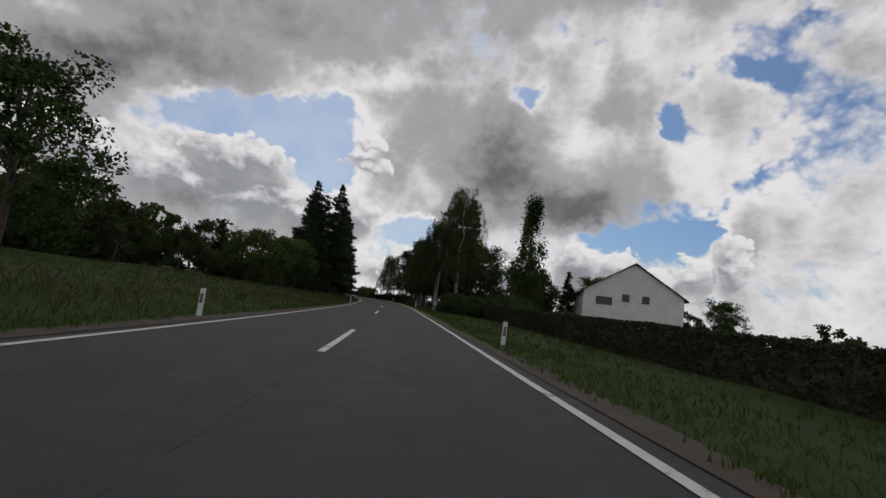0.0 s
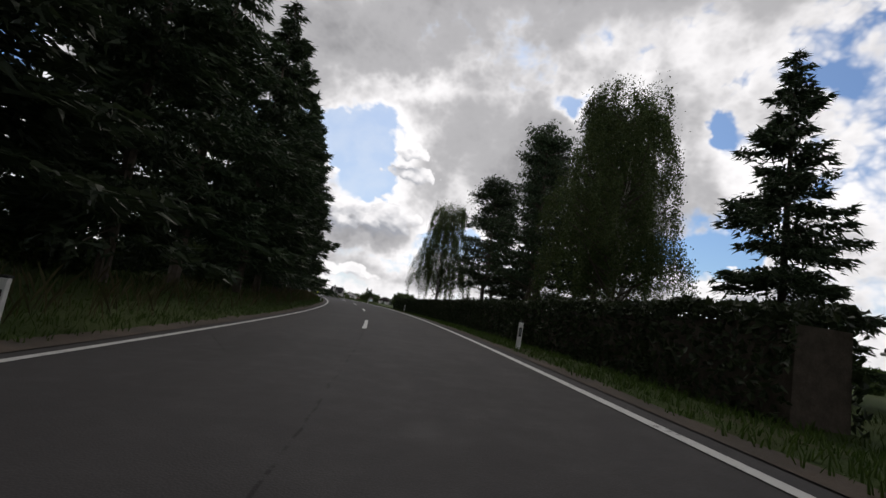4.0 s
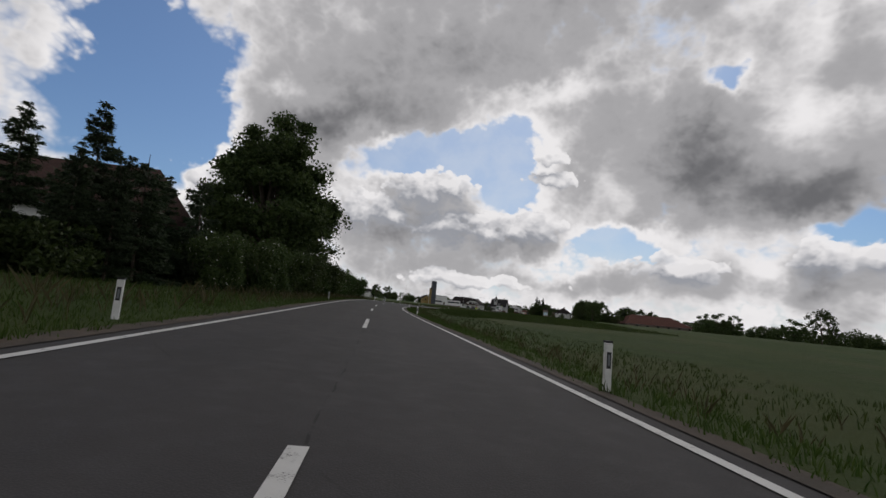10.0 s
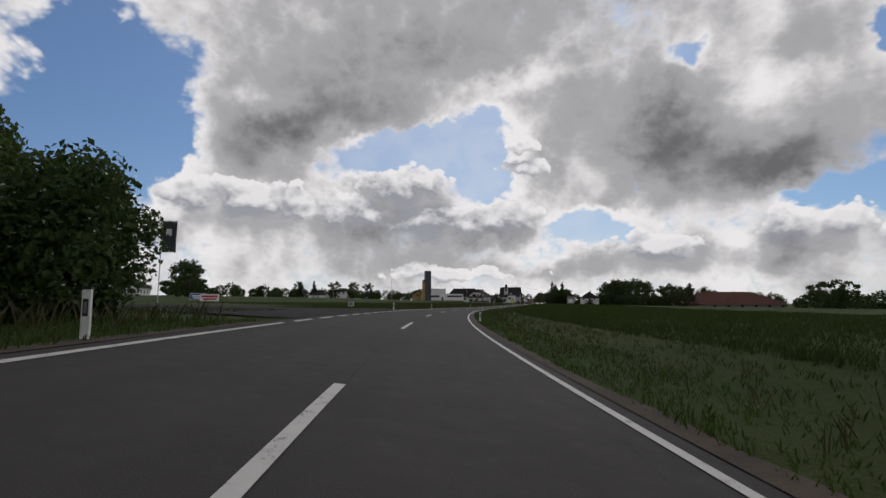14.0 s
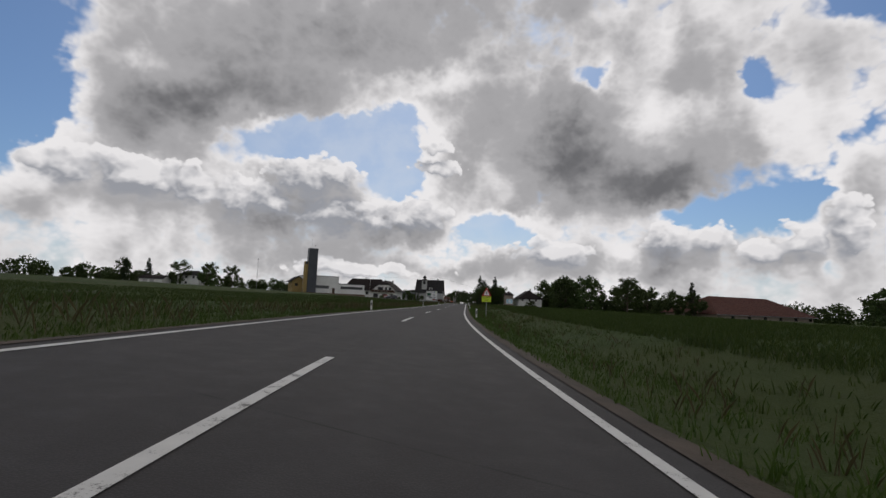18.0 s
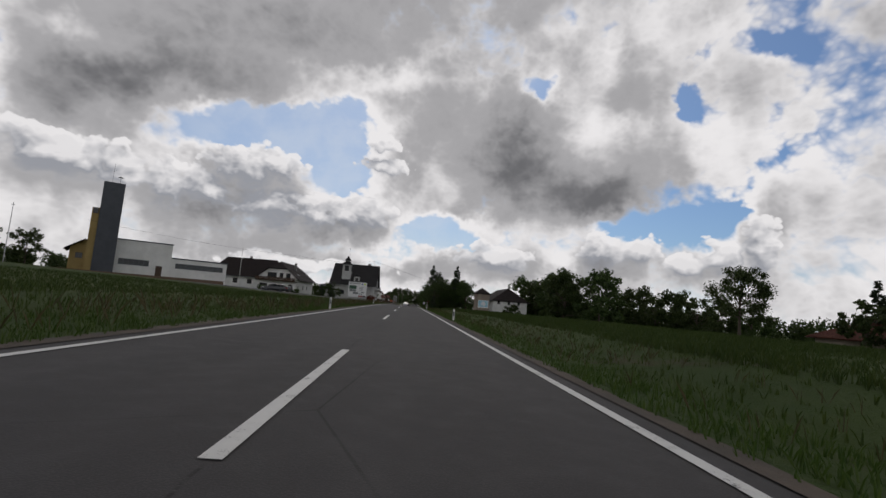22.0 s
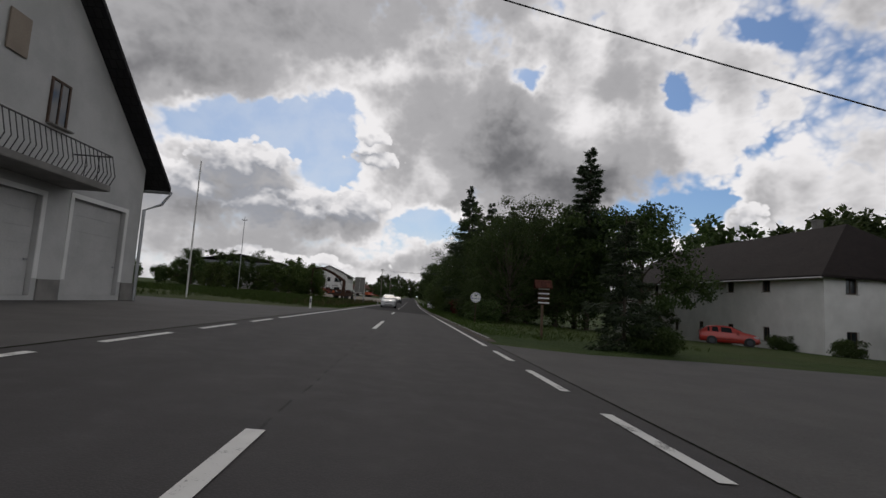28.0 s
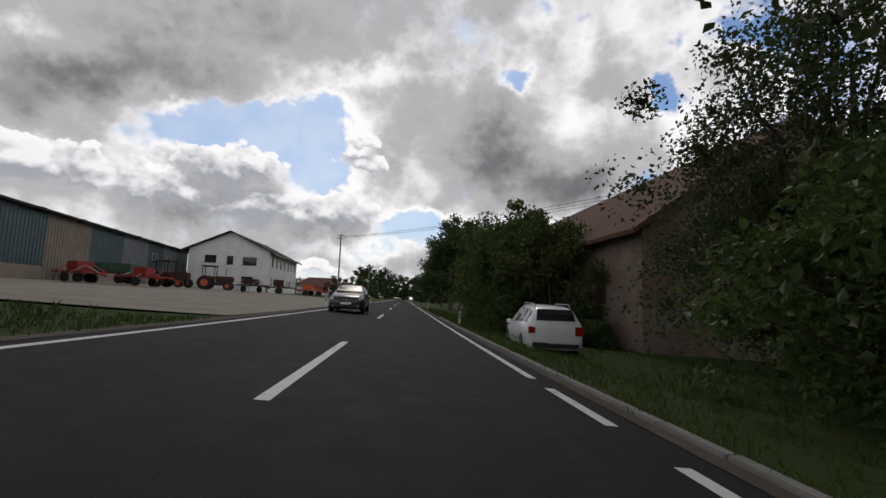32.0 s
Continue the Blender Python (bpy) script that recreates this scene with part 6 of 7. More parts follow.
house("bungalow", "low flat-roofed house behind bushes on the grassy rise", spot(742, -40, -0.6, 2), 15, 14, 4.6, 5.8, GREY_WALL, BROWN_TILES, {"s": row(3, 2, 4.5, 1.5, 3.0, 4.2)}, axis="x", over=0.9, chimneys=[(2, 1, 7.0)])


# ---- the contractor's yard ----
def long_hall():
    ob = thing("machinery_hall", "long machinery hall clad in blue-green and grey sheeting", "hall", m=spot(768, -37.5, -0.2, 8))
    L, h = 62, 6.0
    E = Matrix.Translation((5, -L / 2, 0)) @ Matrix.Rotation(math.pi / 2, 4, "Z")
    bays = [(0, 9, HALL_GREY), (9, 20, HALL_GREEN), (20, 28, BEIGE_WALL), (28, 36, HALL_GREEN), (36, 44, HALL_GREY), (44, 50, HALL_GREEN), (50, 56, HALL_GREY), (56, 62, HALL_GREEN)]
    for a, b, mat in bays:
        bm = box(a, b - 0.03, 0, 0.2, 1.2 if mat in (HALL_GREEN,) else -1, h)
        for i in range(int((b - a) / 0.5)):
            box(a + i * 0.5 + 0.2, a + i * 0.5 + 0.28, -0.035, -0.002, 1.2 if mat in (HALL_GREEN,) else -1, h, bm=bm)
        part("cladding", moved(bm, E), mat, ob)
        if mat is HALL_GREEN:
            part("plinth", moved(box(a, b - 0.03, 0.02, 0.2, -1, 1.19), E), BEIGE_WALL, ob)
    window(ob, E @ Matrix.Translation((0, -0.2, 0)), 45.5, 47.5, 3.6, 4.6, trim_mat=WHITE_PLASTIC)
    window(ob, E @ Matrix.Translation((0, -0.2, 0)), 51.5, 53.2, 3.6, 4.6, trim_mat=WHITE_PLASTIC)
    part("back_wall", box(-13, 4.79, -L / 2, L / 2, -1, h), HALL_GREY, ob)
    roof(ob, 18.4, L, h, h + 1.5, 0.5, 0, GREY_TILES, m=Matrix.Translation((-4, 0, 0)), thick=0.22)
    for i in range(9):
        y = -L / 2 + 4 + i * 7
        part("roof_vent", box(4.9, 5.5, y, y + 0.8, h - 0.15, h + 0.25, 0.03), DARK_PANEL, ob)
    return ob


long_hall()
house("office_house", "long white two-storey house with a shallow gable and rows of windows", spot(802.5, -27.2, -0.2, 2), 12.4, 23, 6.5, 9.4, WHITE_WALL, GREY_TILES,
      {"s": [(2.4, 4.2, 4.4, 5.6, "w1"), (5.8, 6.8, 4.2, 5.6), (8.2, 10.4, 4.2, 5.5, "w1"), (8.2, 10.0, 1.4, 2.4, "w1"), (5.6, 7.0, 0.0, 2.2, "d")], "e": row(7, 1.4, 3.1, 1.1, 4.2, 5.7) + row(7, 1.4, 3.1, 1.1, 1.0, 2.4)}, over=0.9, chimneys=[(1.5, 4, 8.9)])
house("farmhouse", "low farmhouse with a bright red tiled roof", spot(856, -23, -0.2, 0), 11, 16, 2.6, 5.0, WHITE_WALL, RED_TILES, {"s": row(2, 2, 5, 1.4, 0.9, 2.1), "e": row(3, 2, 4.5, 1.2, 0.9, 2.1)}, axis="x", hip=2)


def brick_barn():
    m = spot(746, 15.9, 0.65, 2) @ Matrix.Diagonal((1, 1, 1.08, 1))
    ob = thing("brick_barn", "old brick barn with crumbling render and a sagging clay tile roof", "barn", m=m)
    w, l, eave, ridge = 13, 32, 4.0, 8.3
    def brickwall(x0, x1, y0, y1, z1, holes=()):
        bm = box(x0, x1, y0, y1, -1, z1)
        uv = bm.loops.layers.uv.new("UVMap")
        for f in bm.faces:
            f.normal_update()
            for lp in f.loops:
                c = lp.vert.co
                lp[uv].uv = (c.y if abs(f.normal.x) > 0.5 else c.x, c.z)
        return part("wall", bm, OLD_BRICK, ob)
    for a, b, z in ((-16, -9.8, 4.0), (-9.4, -2.2, 4.0), (-1.8, 6, 4.0), (6.4, 16, 4.0)):
        brickwall(-w / 2, -w / 2 + 0.4, a, b, z)
    for y in (-9.8, -2.2, 6.0):
        brickwall(-w / 2 - 0.1, -w / 2 + 0.42, y, y + 0.4, 4.0)
    brickwall(w / 2 - 0.4, w / 2, -16, 16, 4.0)
    brickwall(-w / 2 + 0.4, w / 2 - 0.4, -16, -15.6, 4.0)
    brickwall(-w / 2 + 0.4, w / 2 - 0.4, 15.6, 16, 4.0)
    for y in (-16, 15.6):
        bm = prism([(-w / 2, 4.002), (w / 2, 4.002), (0, ridge - 0.02)], y, y + 0.4, axis="y")
        uv = bm.loops.layers.uv.new("UVMap")
        for f in bm.faces:
            for lp in f.loops:
                lp[uv].uv = (lp.vert.co.x, lp.vert.co.z)
        part("gable", bm, OLD_BRICK, ob)
    roof(ob, w, l, eave, ridge, 0.6, 0, OLD_TILES)
    for y in (-13, -5.5, 2.5):
        part("hatch", box(-w / 2 - 0.04, -w / 2 - 0.002, y, y + 1.0, 1.2, 2.4, 0.01), DARK_WOOD, ob)
    return ob


brick_barn()

# ---- roadside things ----
def marker_post():
    ob = thing("marker_post", "white plastic roadside marker post with a black reflector band", "marker post", "marker posts along the road")
    prof = [(-0.06, -0.045), (0.06, -0.045), (0.05, 0.03), (0.0, 0.055), (-0.05, 0.03)]
    bm = bmesh.new()
    rings = [[bm.verts.new((x, y, z)) for x, y in prof] for z in (-0.25, 0.80)]
    rings.append([bm.verts.new((x * 0.96, y * 0.96, 0.86 + (0.04 if y > 0 else 0))) for x, y in prof])
    for a, b in zip(rings, rings[1:]):
        for i in range(5):
            bm.faces.new((a[i], a[(i + 1) % 5], b[(i + 1) % 5], b[i]))
    bm.faces.new(rings[0])
    bm.faces.new(rings[-1])
    bmesh.ops.bevel(bm, geom=[e for e in bm.edges if abs(e.verts[0].co.z - e.verts[1].co.z) > 0.5], offset=0.008, segments=1, affect="EDGES")
    part("post", bm, WHITE_PLASTIC, ob)
    part("band", box(-0.036, 0.036, -0.0495, -0.046, 0.50, 0.74, 0.001), BLACK_PLASTIC, ob, "black band")
    part("reflector", box(-0.018, 0.018, -0.054, -0.050, 0.54, 0.70, 0.001), GREY_PRINT, ob, "dull grey reflector")
    part("cap", box(-0.055, 0.055, -0.045, 0.05, 0.872, 0.905, 0.004), BLACK_PLASTIC, ob)
    return ob


post = marker_post()
POSTS_RIGHT = [(12.8, 4.0), (58, 4.0), (102.5, 4.1), (140.9, 4.9), (167.2, 3.75), (197, 3.8), (230.7, 3.8), (266, 3.8), (305.7, 3.8), (345.3, 3.75), (392, 3.9), (437, 3.85), (476.6, 3.75), (520.4, 3.8), (565.3, 3.9), (738, 4.1), (772, 4.1), (812, 4.1)]
POSTS_LEFT = [(12.6, 3.75), (56.9, 3.65), (96, 3.9), (140.1, 3.75), (168.4, 3.75), (200, 3.8), (233, 4.2), (268, 4.1), (319, 3.8), (357, 3.9), (386, 3.6), (435.3, 3.65), (478, 3.65), (521.5, 3.65), (563, 4.0), (656, 4.6), (706, 3.9), (745, 4.0), (790, 4.0)]
first = True
for side, rows in ((1, POSTS_RIGHT), (-1, POSTS_LEFT)):
    for d, s in rows:
        m = spot(d, side * s, -0.17, 6 * math.sin(d * 3)) @ Matrix.Rotation(radians(2.2 * math.sin(d * 7)), 4, "X")
        if first:
            post.matrix_world, first = m, False
        else:
            copy_thing(post, m)


def words(text, size, mat, parent, m, name="lettering", spacing=1.0, width=None):
    """Raised letters as a mesh, centred, in the plane x-z facing -y."""
    cu = bpy.data.curves.new(name, "FONT")
    cu.body, cu.size, cu.align_x, cu.extrude, cu.space_character = text, size, "CENTER", 0.0015, spacing
    cu.resolution_u = 2
    tmp = bpy.data.objects.new(name, cu)
    me = bpy.data.meshes.new_from_object(tmp)
    bpy.data.objects.remove(tmp)
    bpy.data.curves.remove(cu)
    me.transform(m @ Matrix.Rotation(radians(90), 4, "X"))
    return part(name, me, mat, parent)


def warning_sign():
    ob = thing("warning_sign", "triangular danger sign over a yellow-green panel on a pole", "traffic sign", m=spot(452.3, 5.3, -0.1, -4))
    pole = part("pole", tube([(0, 0, -0.6), (0, 0, 3.0)], 0.033, 10), STEEL, ob)
    part("panel", box(-0.49, 0.49, -0.07, -0.045, 1.56, 2.13, 0.008), YELLOW_SIGN, ob, "yellow-green panel")
    for i, t in enumerate(("Feuerwehr-", "Ausfahrt", "150m")):
        words(t, 0.175, BLACK_PLASTIC, ob, Matrix.Translation((0, -0.072, 1.975 - i * 0.175)))

    def tri(h, z, y0, y1, mat, name, lab=""):
        r = h * 0.53
        bm = prism([(-r, z), (r, z), (0, z + h)], y0, y1, axis="y")
        bmesh.ops.bevel(bm, geom=[e for e in bm.edges if abs(e.verts[0].co.y - e.verts[1].co.y) > 1e-4], offset=0.05, segments=3, affect="EDGES")
        return part(name, bm, mat, ob, lab)

    tri(0.96, 2.16, -0.065, -0.045, SIGN_RED, "triangle", "red border")
    tri(0.62, 2.26, -0.070, -0.0655, SIGN_WHITE, "field", "white field")
    part("mark", tube([(0, 0, 0), (0, 0, 0.28)], [0.028, 0.05], 10), BLACK_PLASTIC, ob).matrix_local = Matrix.Translation((0, -0.072, 2.42)) @ Matrix.Diagonal((0.95, 0.05, 0.9, 1))
    part("mark", tube([(0, -0.074, 2.34), (0, -0.0705, 2.34)], 0.037, 14), BLACK_PLASTIC, ob)
    for z in (1.68, 1.95, 2.4):
        part("clamp", box(-0.05, 0.05, -0.044, 0.045, z, z + 0.04), STEEL, ob)


warning_sign()


def pole(name, label, d, s, h, r=0.11, arms=(), mat=None, lean=0.0, box_at=None):
    ob = thing(name, label, "pole", m=spot(d, s, 0) @ Matrix.Rotation(radians(lean), 4, "Y"))
    part("mast", tube([(0, 0, -0.5), (0, 0, h)], [r, r * 0.72], 10), mat or POLE_WOOD, ob)
    for z, w in arms:
        part("crossarm", box(-w / 2, w / 2, -0.05, 0.05, z, z + 0.09, 0.01), STEEL, ob)
        for x in np.linspace(-w / 2 + 0.08, w / 2 - 0.08, 2):
            part("insulator", tube([(x, 0, z + 0.09), (x, 0, z + 0.24)], [0.03, 0.045], 8), CONCRETE, ob)
    if box_at:
        part("meter_box", box(-0.16, 0.16, -0.30, -0.10, box_at, box_at + 0.55, 0.02), STEEL, ob)
    return ob


pole("utility_pole", "leaning grey wooden pole with a small metal box", 60, 6.5, 4.9, 0.12, lean=1.0, box_at=0.7)
pole("utility_pole", "wooden power pole with crossarms by the yard", 784, -8.6, 9.6, 0.13, [(8.9, 1.2), (9.3, 0.8)])
pole("utility_pole", "wooden power pole far along the road", 840, -8.4, 9.0, 0.13, [(8.4, 1.1)])
pole("flagpole", "thin white flagpole beside the old fire house", 657, -12, 8.2, 0.05, mat=WHITE_PLASTIC)
pole("flagpole", "thin white flagpole at the car park", 607, -39, 9.5, 0.05, mat=WHITE_PLASTIC)
pole("light_mast", "slim mast between the village houses", 700, -24, 11, 0.06, [(10.4, 0.8)], STEEL)
pole("light_mast", "slim lattice-like radio mast by the training yard", 600, -86, 13, 0.09, [(12.4, 0.7)], STEEL)
pole("light_mast", "slim mast behind the village", 690, -62, 13, 0.07, mat=STEEL)


def wire(name, label, a, b, sag, r=0.012):
    a, b = Vector(a), Vector(b)
    pts = [a.lerp(b, t) - Vector((0, 0, sag * 4 * t * (1 - t))) for t in [i / 16 for i in range(17)]]
    me_ob = part(name, tube(pts, r, 5), BLACK_PLASTIC, None)
    return tagged(me_ob, label, "cable")


def over(d, s, z):
    p = land(d, s)
    return (p.x, p.y, p.z + z)


HOUSE_STAND = spot(640.8, -16.0, -0.15) @ Vector((5.0, -0.2, 12.4))
wire("overhead_wire", "thick overhead cable crossing the road to the tower", HOUSE_STAND, spot(639.6, 22.9, 0.1, 8) @ Vector((-2.15, -1.0, 5.3)), 0.25, 0.022)
wire("overhead_wire", "overhead cable between the village roofs", HOUSE_STAND, over(622, -29.3, 9.9), 0.8, 0.016)
wire("overhead_wire", "overhead cable leading to the hall", over(622, -29.3, 9.9), over(585, -60, 9.5), 0.7, 0.016)
for k in (-0.5, 0.0, 0.5):
    wire("power_line", "power line strung between wooden poles", over(784, -8.6 + k, 9.2), over(840, -8.4 + k, 8.6), 0.8, 0.014)
    wire("power_line", "power line strung over the road", over(784, -8.6 + k, 9.2), over(720, 26 + k * 2, 9.6), 1.0, 0.014)


# ---- cars ----
def car(name, label, paint, m, L=4.1, W=1.72, H=1.48, wagon=False, group=""):
    ob = thing(name, label, "car", group, m)
    # stations along the car: y, sill, belt, top, half widths at belt and top
    h = H
    st = [(-0.500, 0.34, 0.56, 0.64, 0.66, 0.54), (-0.488, 0.24, 0.62, 0.75, 0.84, 0.68), (-0.44, 0.20, 0.69, 0.85, 0.96, 0.78), (-0.34, 0.20, 0.78, 0.95, 1.0, 0.84), (-0.245, 0.20, 0.85, 1.01, 1.0, 0.86),
          (-0.06, 0.20, 0.90, h * 0.94, 1.0, 0.72), (0.03, 0.20, 0.92, h, 1.0, 0.69), (0.18, 0.20, 0.94, h * 0.995, 1.0, 0.66), (0.32, 0.20, 0.96, h * 0.97, 1.0, 0.66),
          (0.43 if wagon else 0.37, 0.22, 0.97, h * (0.93 if wagon else 0.93), 0.98, 0.66), (0.475, 0.24, 0.96, h * (0.80 if wagon else 0.72), 0.95, 0.72), (0.497, 0.30, 0.90, 0.98, 0.90, 0.76), (0.500, 0.42, 0.70, 0.78, 0.84, 0.76)]
    ring = lambda y, sill, belt, top, wb, wt: [(-W / 2 * wb * 0.90, sill), (-W / 2 * wb, sill + 0.14), (-W / 2 * wb * 1.0, (sill + belt) / 2), (-W / 2 * wb * 0.975, belt), (-W / 2 * wt * 1.02, belt + (top - belt) * 0.88), (-W / 2 * wt * 0.86, top), (0, top + 0.02),
                                               (W / 2 * wt * 0.86, top), (W / 2 * wt * 1.02, belt + (top - belt) * 0.88), (W / 2 * wb * 0.975, belt), (W / 2 * wb, (sill + belt) / 2), (W / 2 * wb, sill + 0.14), (W / 2 * wb * 0.90, sill)]
    bm = bmesh.new()
    rings = [[bm.verts.new((x, s[0] * L, z)) for x, z in ring(*s)] for s in st]
    for a, b in zip(rings, rings[1:]):
        for i in range(13):
            bm.faces.new((a[i], a[(i + 1) % 13], b[(i + 1) % 13], b[i]))
    bm.faces.new(rings[0])
    bm.faces.new(rings[-1])
    body = part("body", bm, paint, ob, smooth=True)

    def pane(pts, label="", deep=0.014):
        b2 = bmesh.new()
        f = b2.faces.new([b2.verts.new(p) for p in pts])
        f.normal_update()
        c = Vector((0, 0, 0.75))
        n = f.normal.copy()
        if (f.calc_center_median() - c).dot(n) < 0:
            n.negate()
        r = bmesh.ops.extrude_face_region(b2, geom=[f])
        for v in r["geom"]:
            if isinstance(v, bmesh.types.BMVert):
                v.co += n * deep
        part("pane", b2, CAR_GLASS, body, label)

    def at(i, k, u, k2):
        """A point between ring points k and k2 of station i (fractions between stations allowed)."""
        a, f = int(i), i - int(i)
        s0, s1 = st[a], st[min(a + 1, len(st) - 1)]
        p = [Vector((ring(*s)[q][0], s[0] * L, ring(*s)[q][1])) for s in (s0, s1) for q in (k, k2)]
        return (p[0].lerp(p[1], u)).lerp(p[2].lerp(p[3], u), f)

    for side in (0, 1):
        K = (3, 4) if side == 0 else (9, 8)
        for i0, i1 in ((5.15, 6.7), (6.95, 7.75), (8.05, 8.8)):
            pane([at(i0, K[0], 0.12, K[1]), at(i1, K[0], 0.12, K[1]), at(i1, K[0], 0.94, K[1]), at(i0 + 0.15, K[0], 0.94, K[1])])
        sx = -1 if side == 0 else 1
        part("mirror", box(sx * W * 0.50, sx * (W * 0.50 + 0.17), -0.16 * L, -0.16 * L + 0.12, 0.88, 1.03, 0.03), paint, body)
        lamp = moved(tube([(0, 0, 0), (0, 0.10, 0.02), (0, 0.32, 0.06), (0, 0.44, 0.09)], [0.05, 0.115, 0.10, 0.02], 12), Matrix.Translation((sx * W * 0.355, -0.488 * L, 0.665)) @ Matrix.Rotation(radians(-24 * sx), 4, "Z") @ Matrix.Diagonal((1.15, 1, 0.85, 1)))
        part("headlamp", lamp, LAMP_CLEAR, body, "clear headlamp", True)
        part("fog_lamp", tube([(sx * W * 0.35, -0.5 * L - 0.045, 0.35), (sx * W * 0.35, -0.5 * L - 0.02, 0.35)], 0.05, 12), LAMP_CLEAR, body)
        part("tail_lamp", box(sx * W * 0.34, sx * W * 0.462, 0.465 * L, 0.502 * L, 0.70, 0.98 if not wagon else 0.92, 0.02), LAMP_RED, body)
        part("door_line", box(sx * W * 0.497, sx * W * 0.503, -0.14 * L, 0.33 * L, 0.44, 0.48, 0.003), BLACK_PLASTIC, body)
        part("arch", tube([(sx * W * 0.488, -0.33 * L, 0.31), (sx * W * 0.504, -0.33 * L, 0.31)], 0.365, 20), BLACK_PLASTIC, body)
        part("arch", tube([(sx * W * 0.488, 0.29 * L, 0.31), (sx * W * 0.504, 0.29 * L, 0.31)], 0.365, 20), BLACK_PLASTIC, body)
        for y in (-0.33, 0.29):
            wh = part("wheel", tube([(sx * (W * 0.5 - 0.20), y * L, 0.31), (sx * (W * 0.5 - 0.17), y * L, 0.31), (sx * (W * 0.5 + 0.0), y * L, 0.31), (sx * (W * 0.5 + 0.02), y * L, 0.31)], [0.28, 0.31, 0.31, 0.28], 20), RUBBER, ob)
            part("rim", tube([(sx * (W * 0.5 + 0.021), y * L, 0.31), (sx * (W * 0.5 + 0.03), y * L, 0.31)], [0.205, 0.18], 16), DARK_PANEL, wh)
    for y0, zz, f in ((-0.5, 0.335, -1), (0.5, 0.60, 1)):
        part("bumper", box(-W * 0.40, W * 0.40, y0 * L - 0.03 if f < 0 else y0 * L - 0.05, y0 * L + 0.05 if f < 0 else y0 * L + 0.03, 0.30, 0.46, 0.03), paint if f < 0 else BLACK_PLASTIC, body)
        part("number_plate", box(-0.26, 0.26, y0 * L + f * 0.032, y0 * L + f * 0.042, zz + 0.10, zz + 0.21, 0.003), SIGN_WHITE, body)
    part("grille", box(-W * 0.22, W * 0.22, -0.506 * L, -0.49 * L, 0.575, 0.625, 0.01), BLACK_PLASTIC, body)
    part("intake", box(-W * 0.27, W * 0.27, -0.5 * L - 0.036, -0.49 * L, 0.315, 0.405, 0.012), BLACK_PLASTIC, body, "lower air intake")
    part("badge", tube([(0, -0.502 * L, 0.665), (0, -0.49 * L, 0.665)], 0.035, 14), CHROME, body)
    part("wiper", tube([(-0.5, -0.247 * L, 1.03), (0.1, -0.235 * L, 1.05)], 0.012, 5), BLACK_PLASTIC, body)
    pane([at(4.2, 4, 0.7, 5), at(4.2, 8, 0.7, 7), at(5.15, 8, 0.8, 7), at(5.15, 4, 0.8, 5)], "windscreen", 0.05)
    for i0, i1 in ((9.2, 9.99), (10.0, 10.55)):
        pane([at(i0, 4, 0.8, 5), at(i0, 8, 0.8, 7), at(i1, 8, 0.8, 7), at(i1, 4, 0.8, 5)], "rear window", 0.05)
    if wagon:
        for sx in (-1, 1):
            part("roof_rail", tube([(sx * 0.52, -0.02 * L, H - 0.02), (sx * 0.53, 0.02 * L, H + 0.05), (sx * 0.53, 0.36 * L, H + 0.03), (sx * 0.52, 0.40 * L, H - 0.05)], 0.018, 6), STEEL, body)
    return ob


car("oncoming_car", "small white hatchback in the opposite lane", CAR_WHITE, spot(683.6, -1.25, 0.0, 3), 4.05, 1.70, 1.49)
car("oncoming_car", "black compact car in the opposite lane", CAR_BLACK, spot(739.0, -1.75, 0.0, 0), 4.3, 1.77, 1.44)
car("parked_car", "white estate car parked on the grass verge", CAR_WHITE, spot(728.6, 5.75, -0.12, 176), 4.5, 1.72, 1.55, True)
car("parked_car", "black estate car in the car park", CAR_BLACK, spot(594.5, -27.5, 0.0, -62), 4.6, 1.8, 1.50, True)
car("parked_car", "dark estate car in the car park", CAR_BLACK, spot(601.5, -29.0, 0.0, -70), 4.7, 1.8, 1.50, True)
car("parked_car", "red hatchback before the country house", CAR_RED, spot(614.0, -32.8, 0.0, 165), 3.7, 1.65, 1.45)
car("parked_car", "dark hatchback before the country house", CAR_BLACK, spot(614.5, -29.6, 0.0, 172), 3.9, 1.7, 1.45)
car("parked_car", "red car parked on the lawn of the farm", CAR_RED, spot(663.5, 25.8, 0.0, 60), 4.0, 1.7, 1.45)
car("parked_car", "silver estate car beside the machinery hall", CAR_SILVER, spot(765, -33.5, 0.0, 35), 4.4, 1.75, 1.5, True)
car("parked_car", "red car beside the billboards", CAR_RED, spot(343, -36, 0.0, 80), 4.1, 1.7, 1.45)


# ---- boards and signs ----
def board(name, label, m, w, h, z0, faces, posts=2, trim_mat=None, depth=0.08):
    """A board on posts facing -y; faces: (x0, x1, z0, z1, material, name) on its front, in its own metres."""
    ob = thing(name, label, "sign", m=m)
    for i in range(posts):
        x = (i + 0.5) / posts * w - w / 2 if posts > 2 else (i - 0.5) * w * 0.8 if posts == 2 else 0
        part("post", box(x - 0.06, x + 0.06, 0.005, 0.125, -0.6, z0 + h, 0.01), trim_mat or STEEL, ob)
    back = part("panel", box(-w / 2, w / 2, -depth, 0, z0, z0 + h, 0.01), SIGN_WHITE, ob)
    for k, (x0, x1, a, b, mat, nm) in enumerate(faces):
        part(nm, box(x0, x1, -depth - 0.012 - 0.0004 * k, -depth - 0.004, z0 + a, z0 + b), mat, back)
    return ob


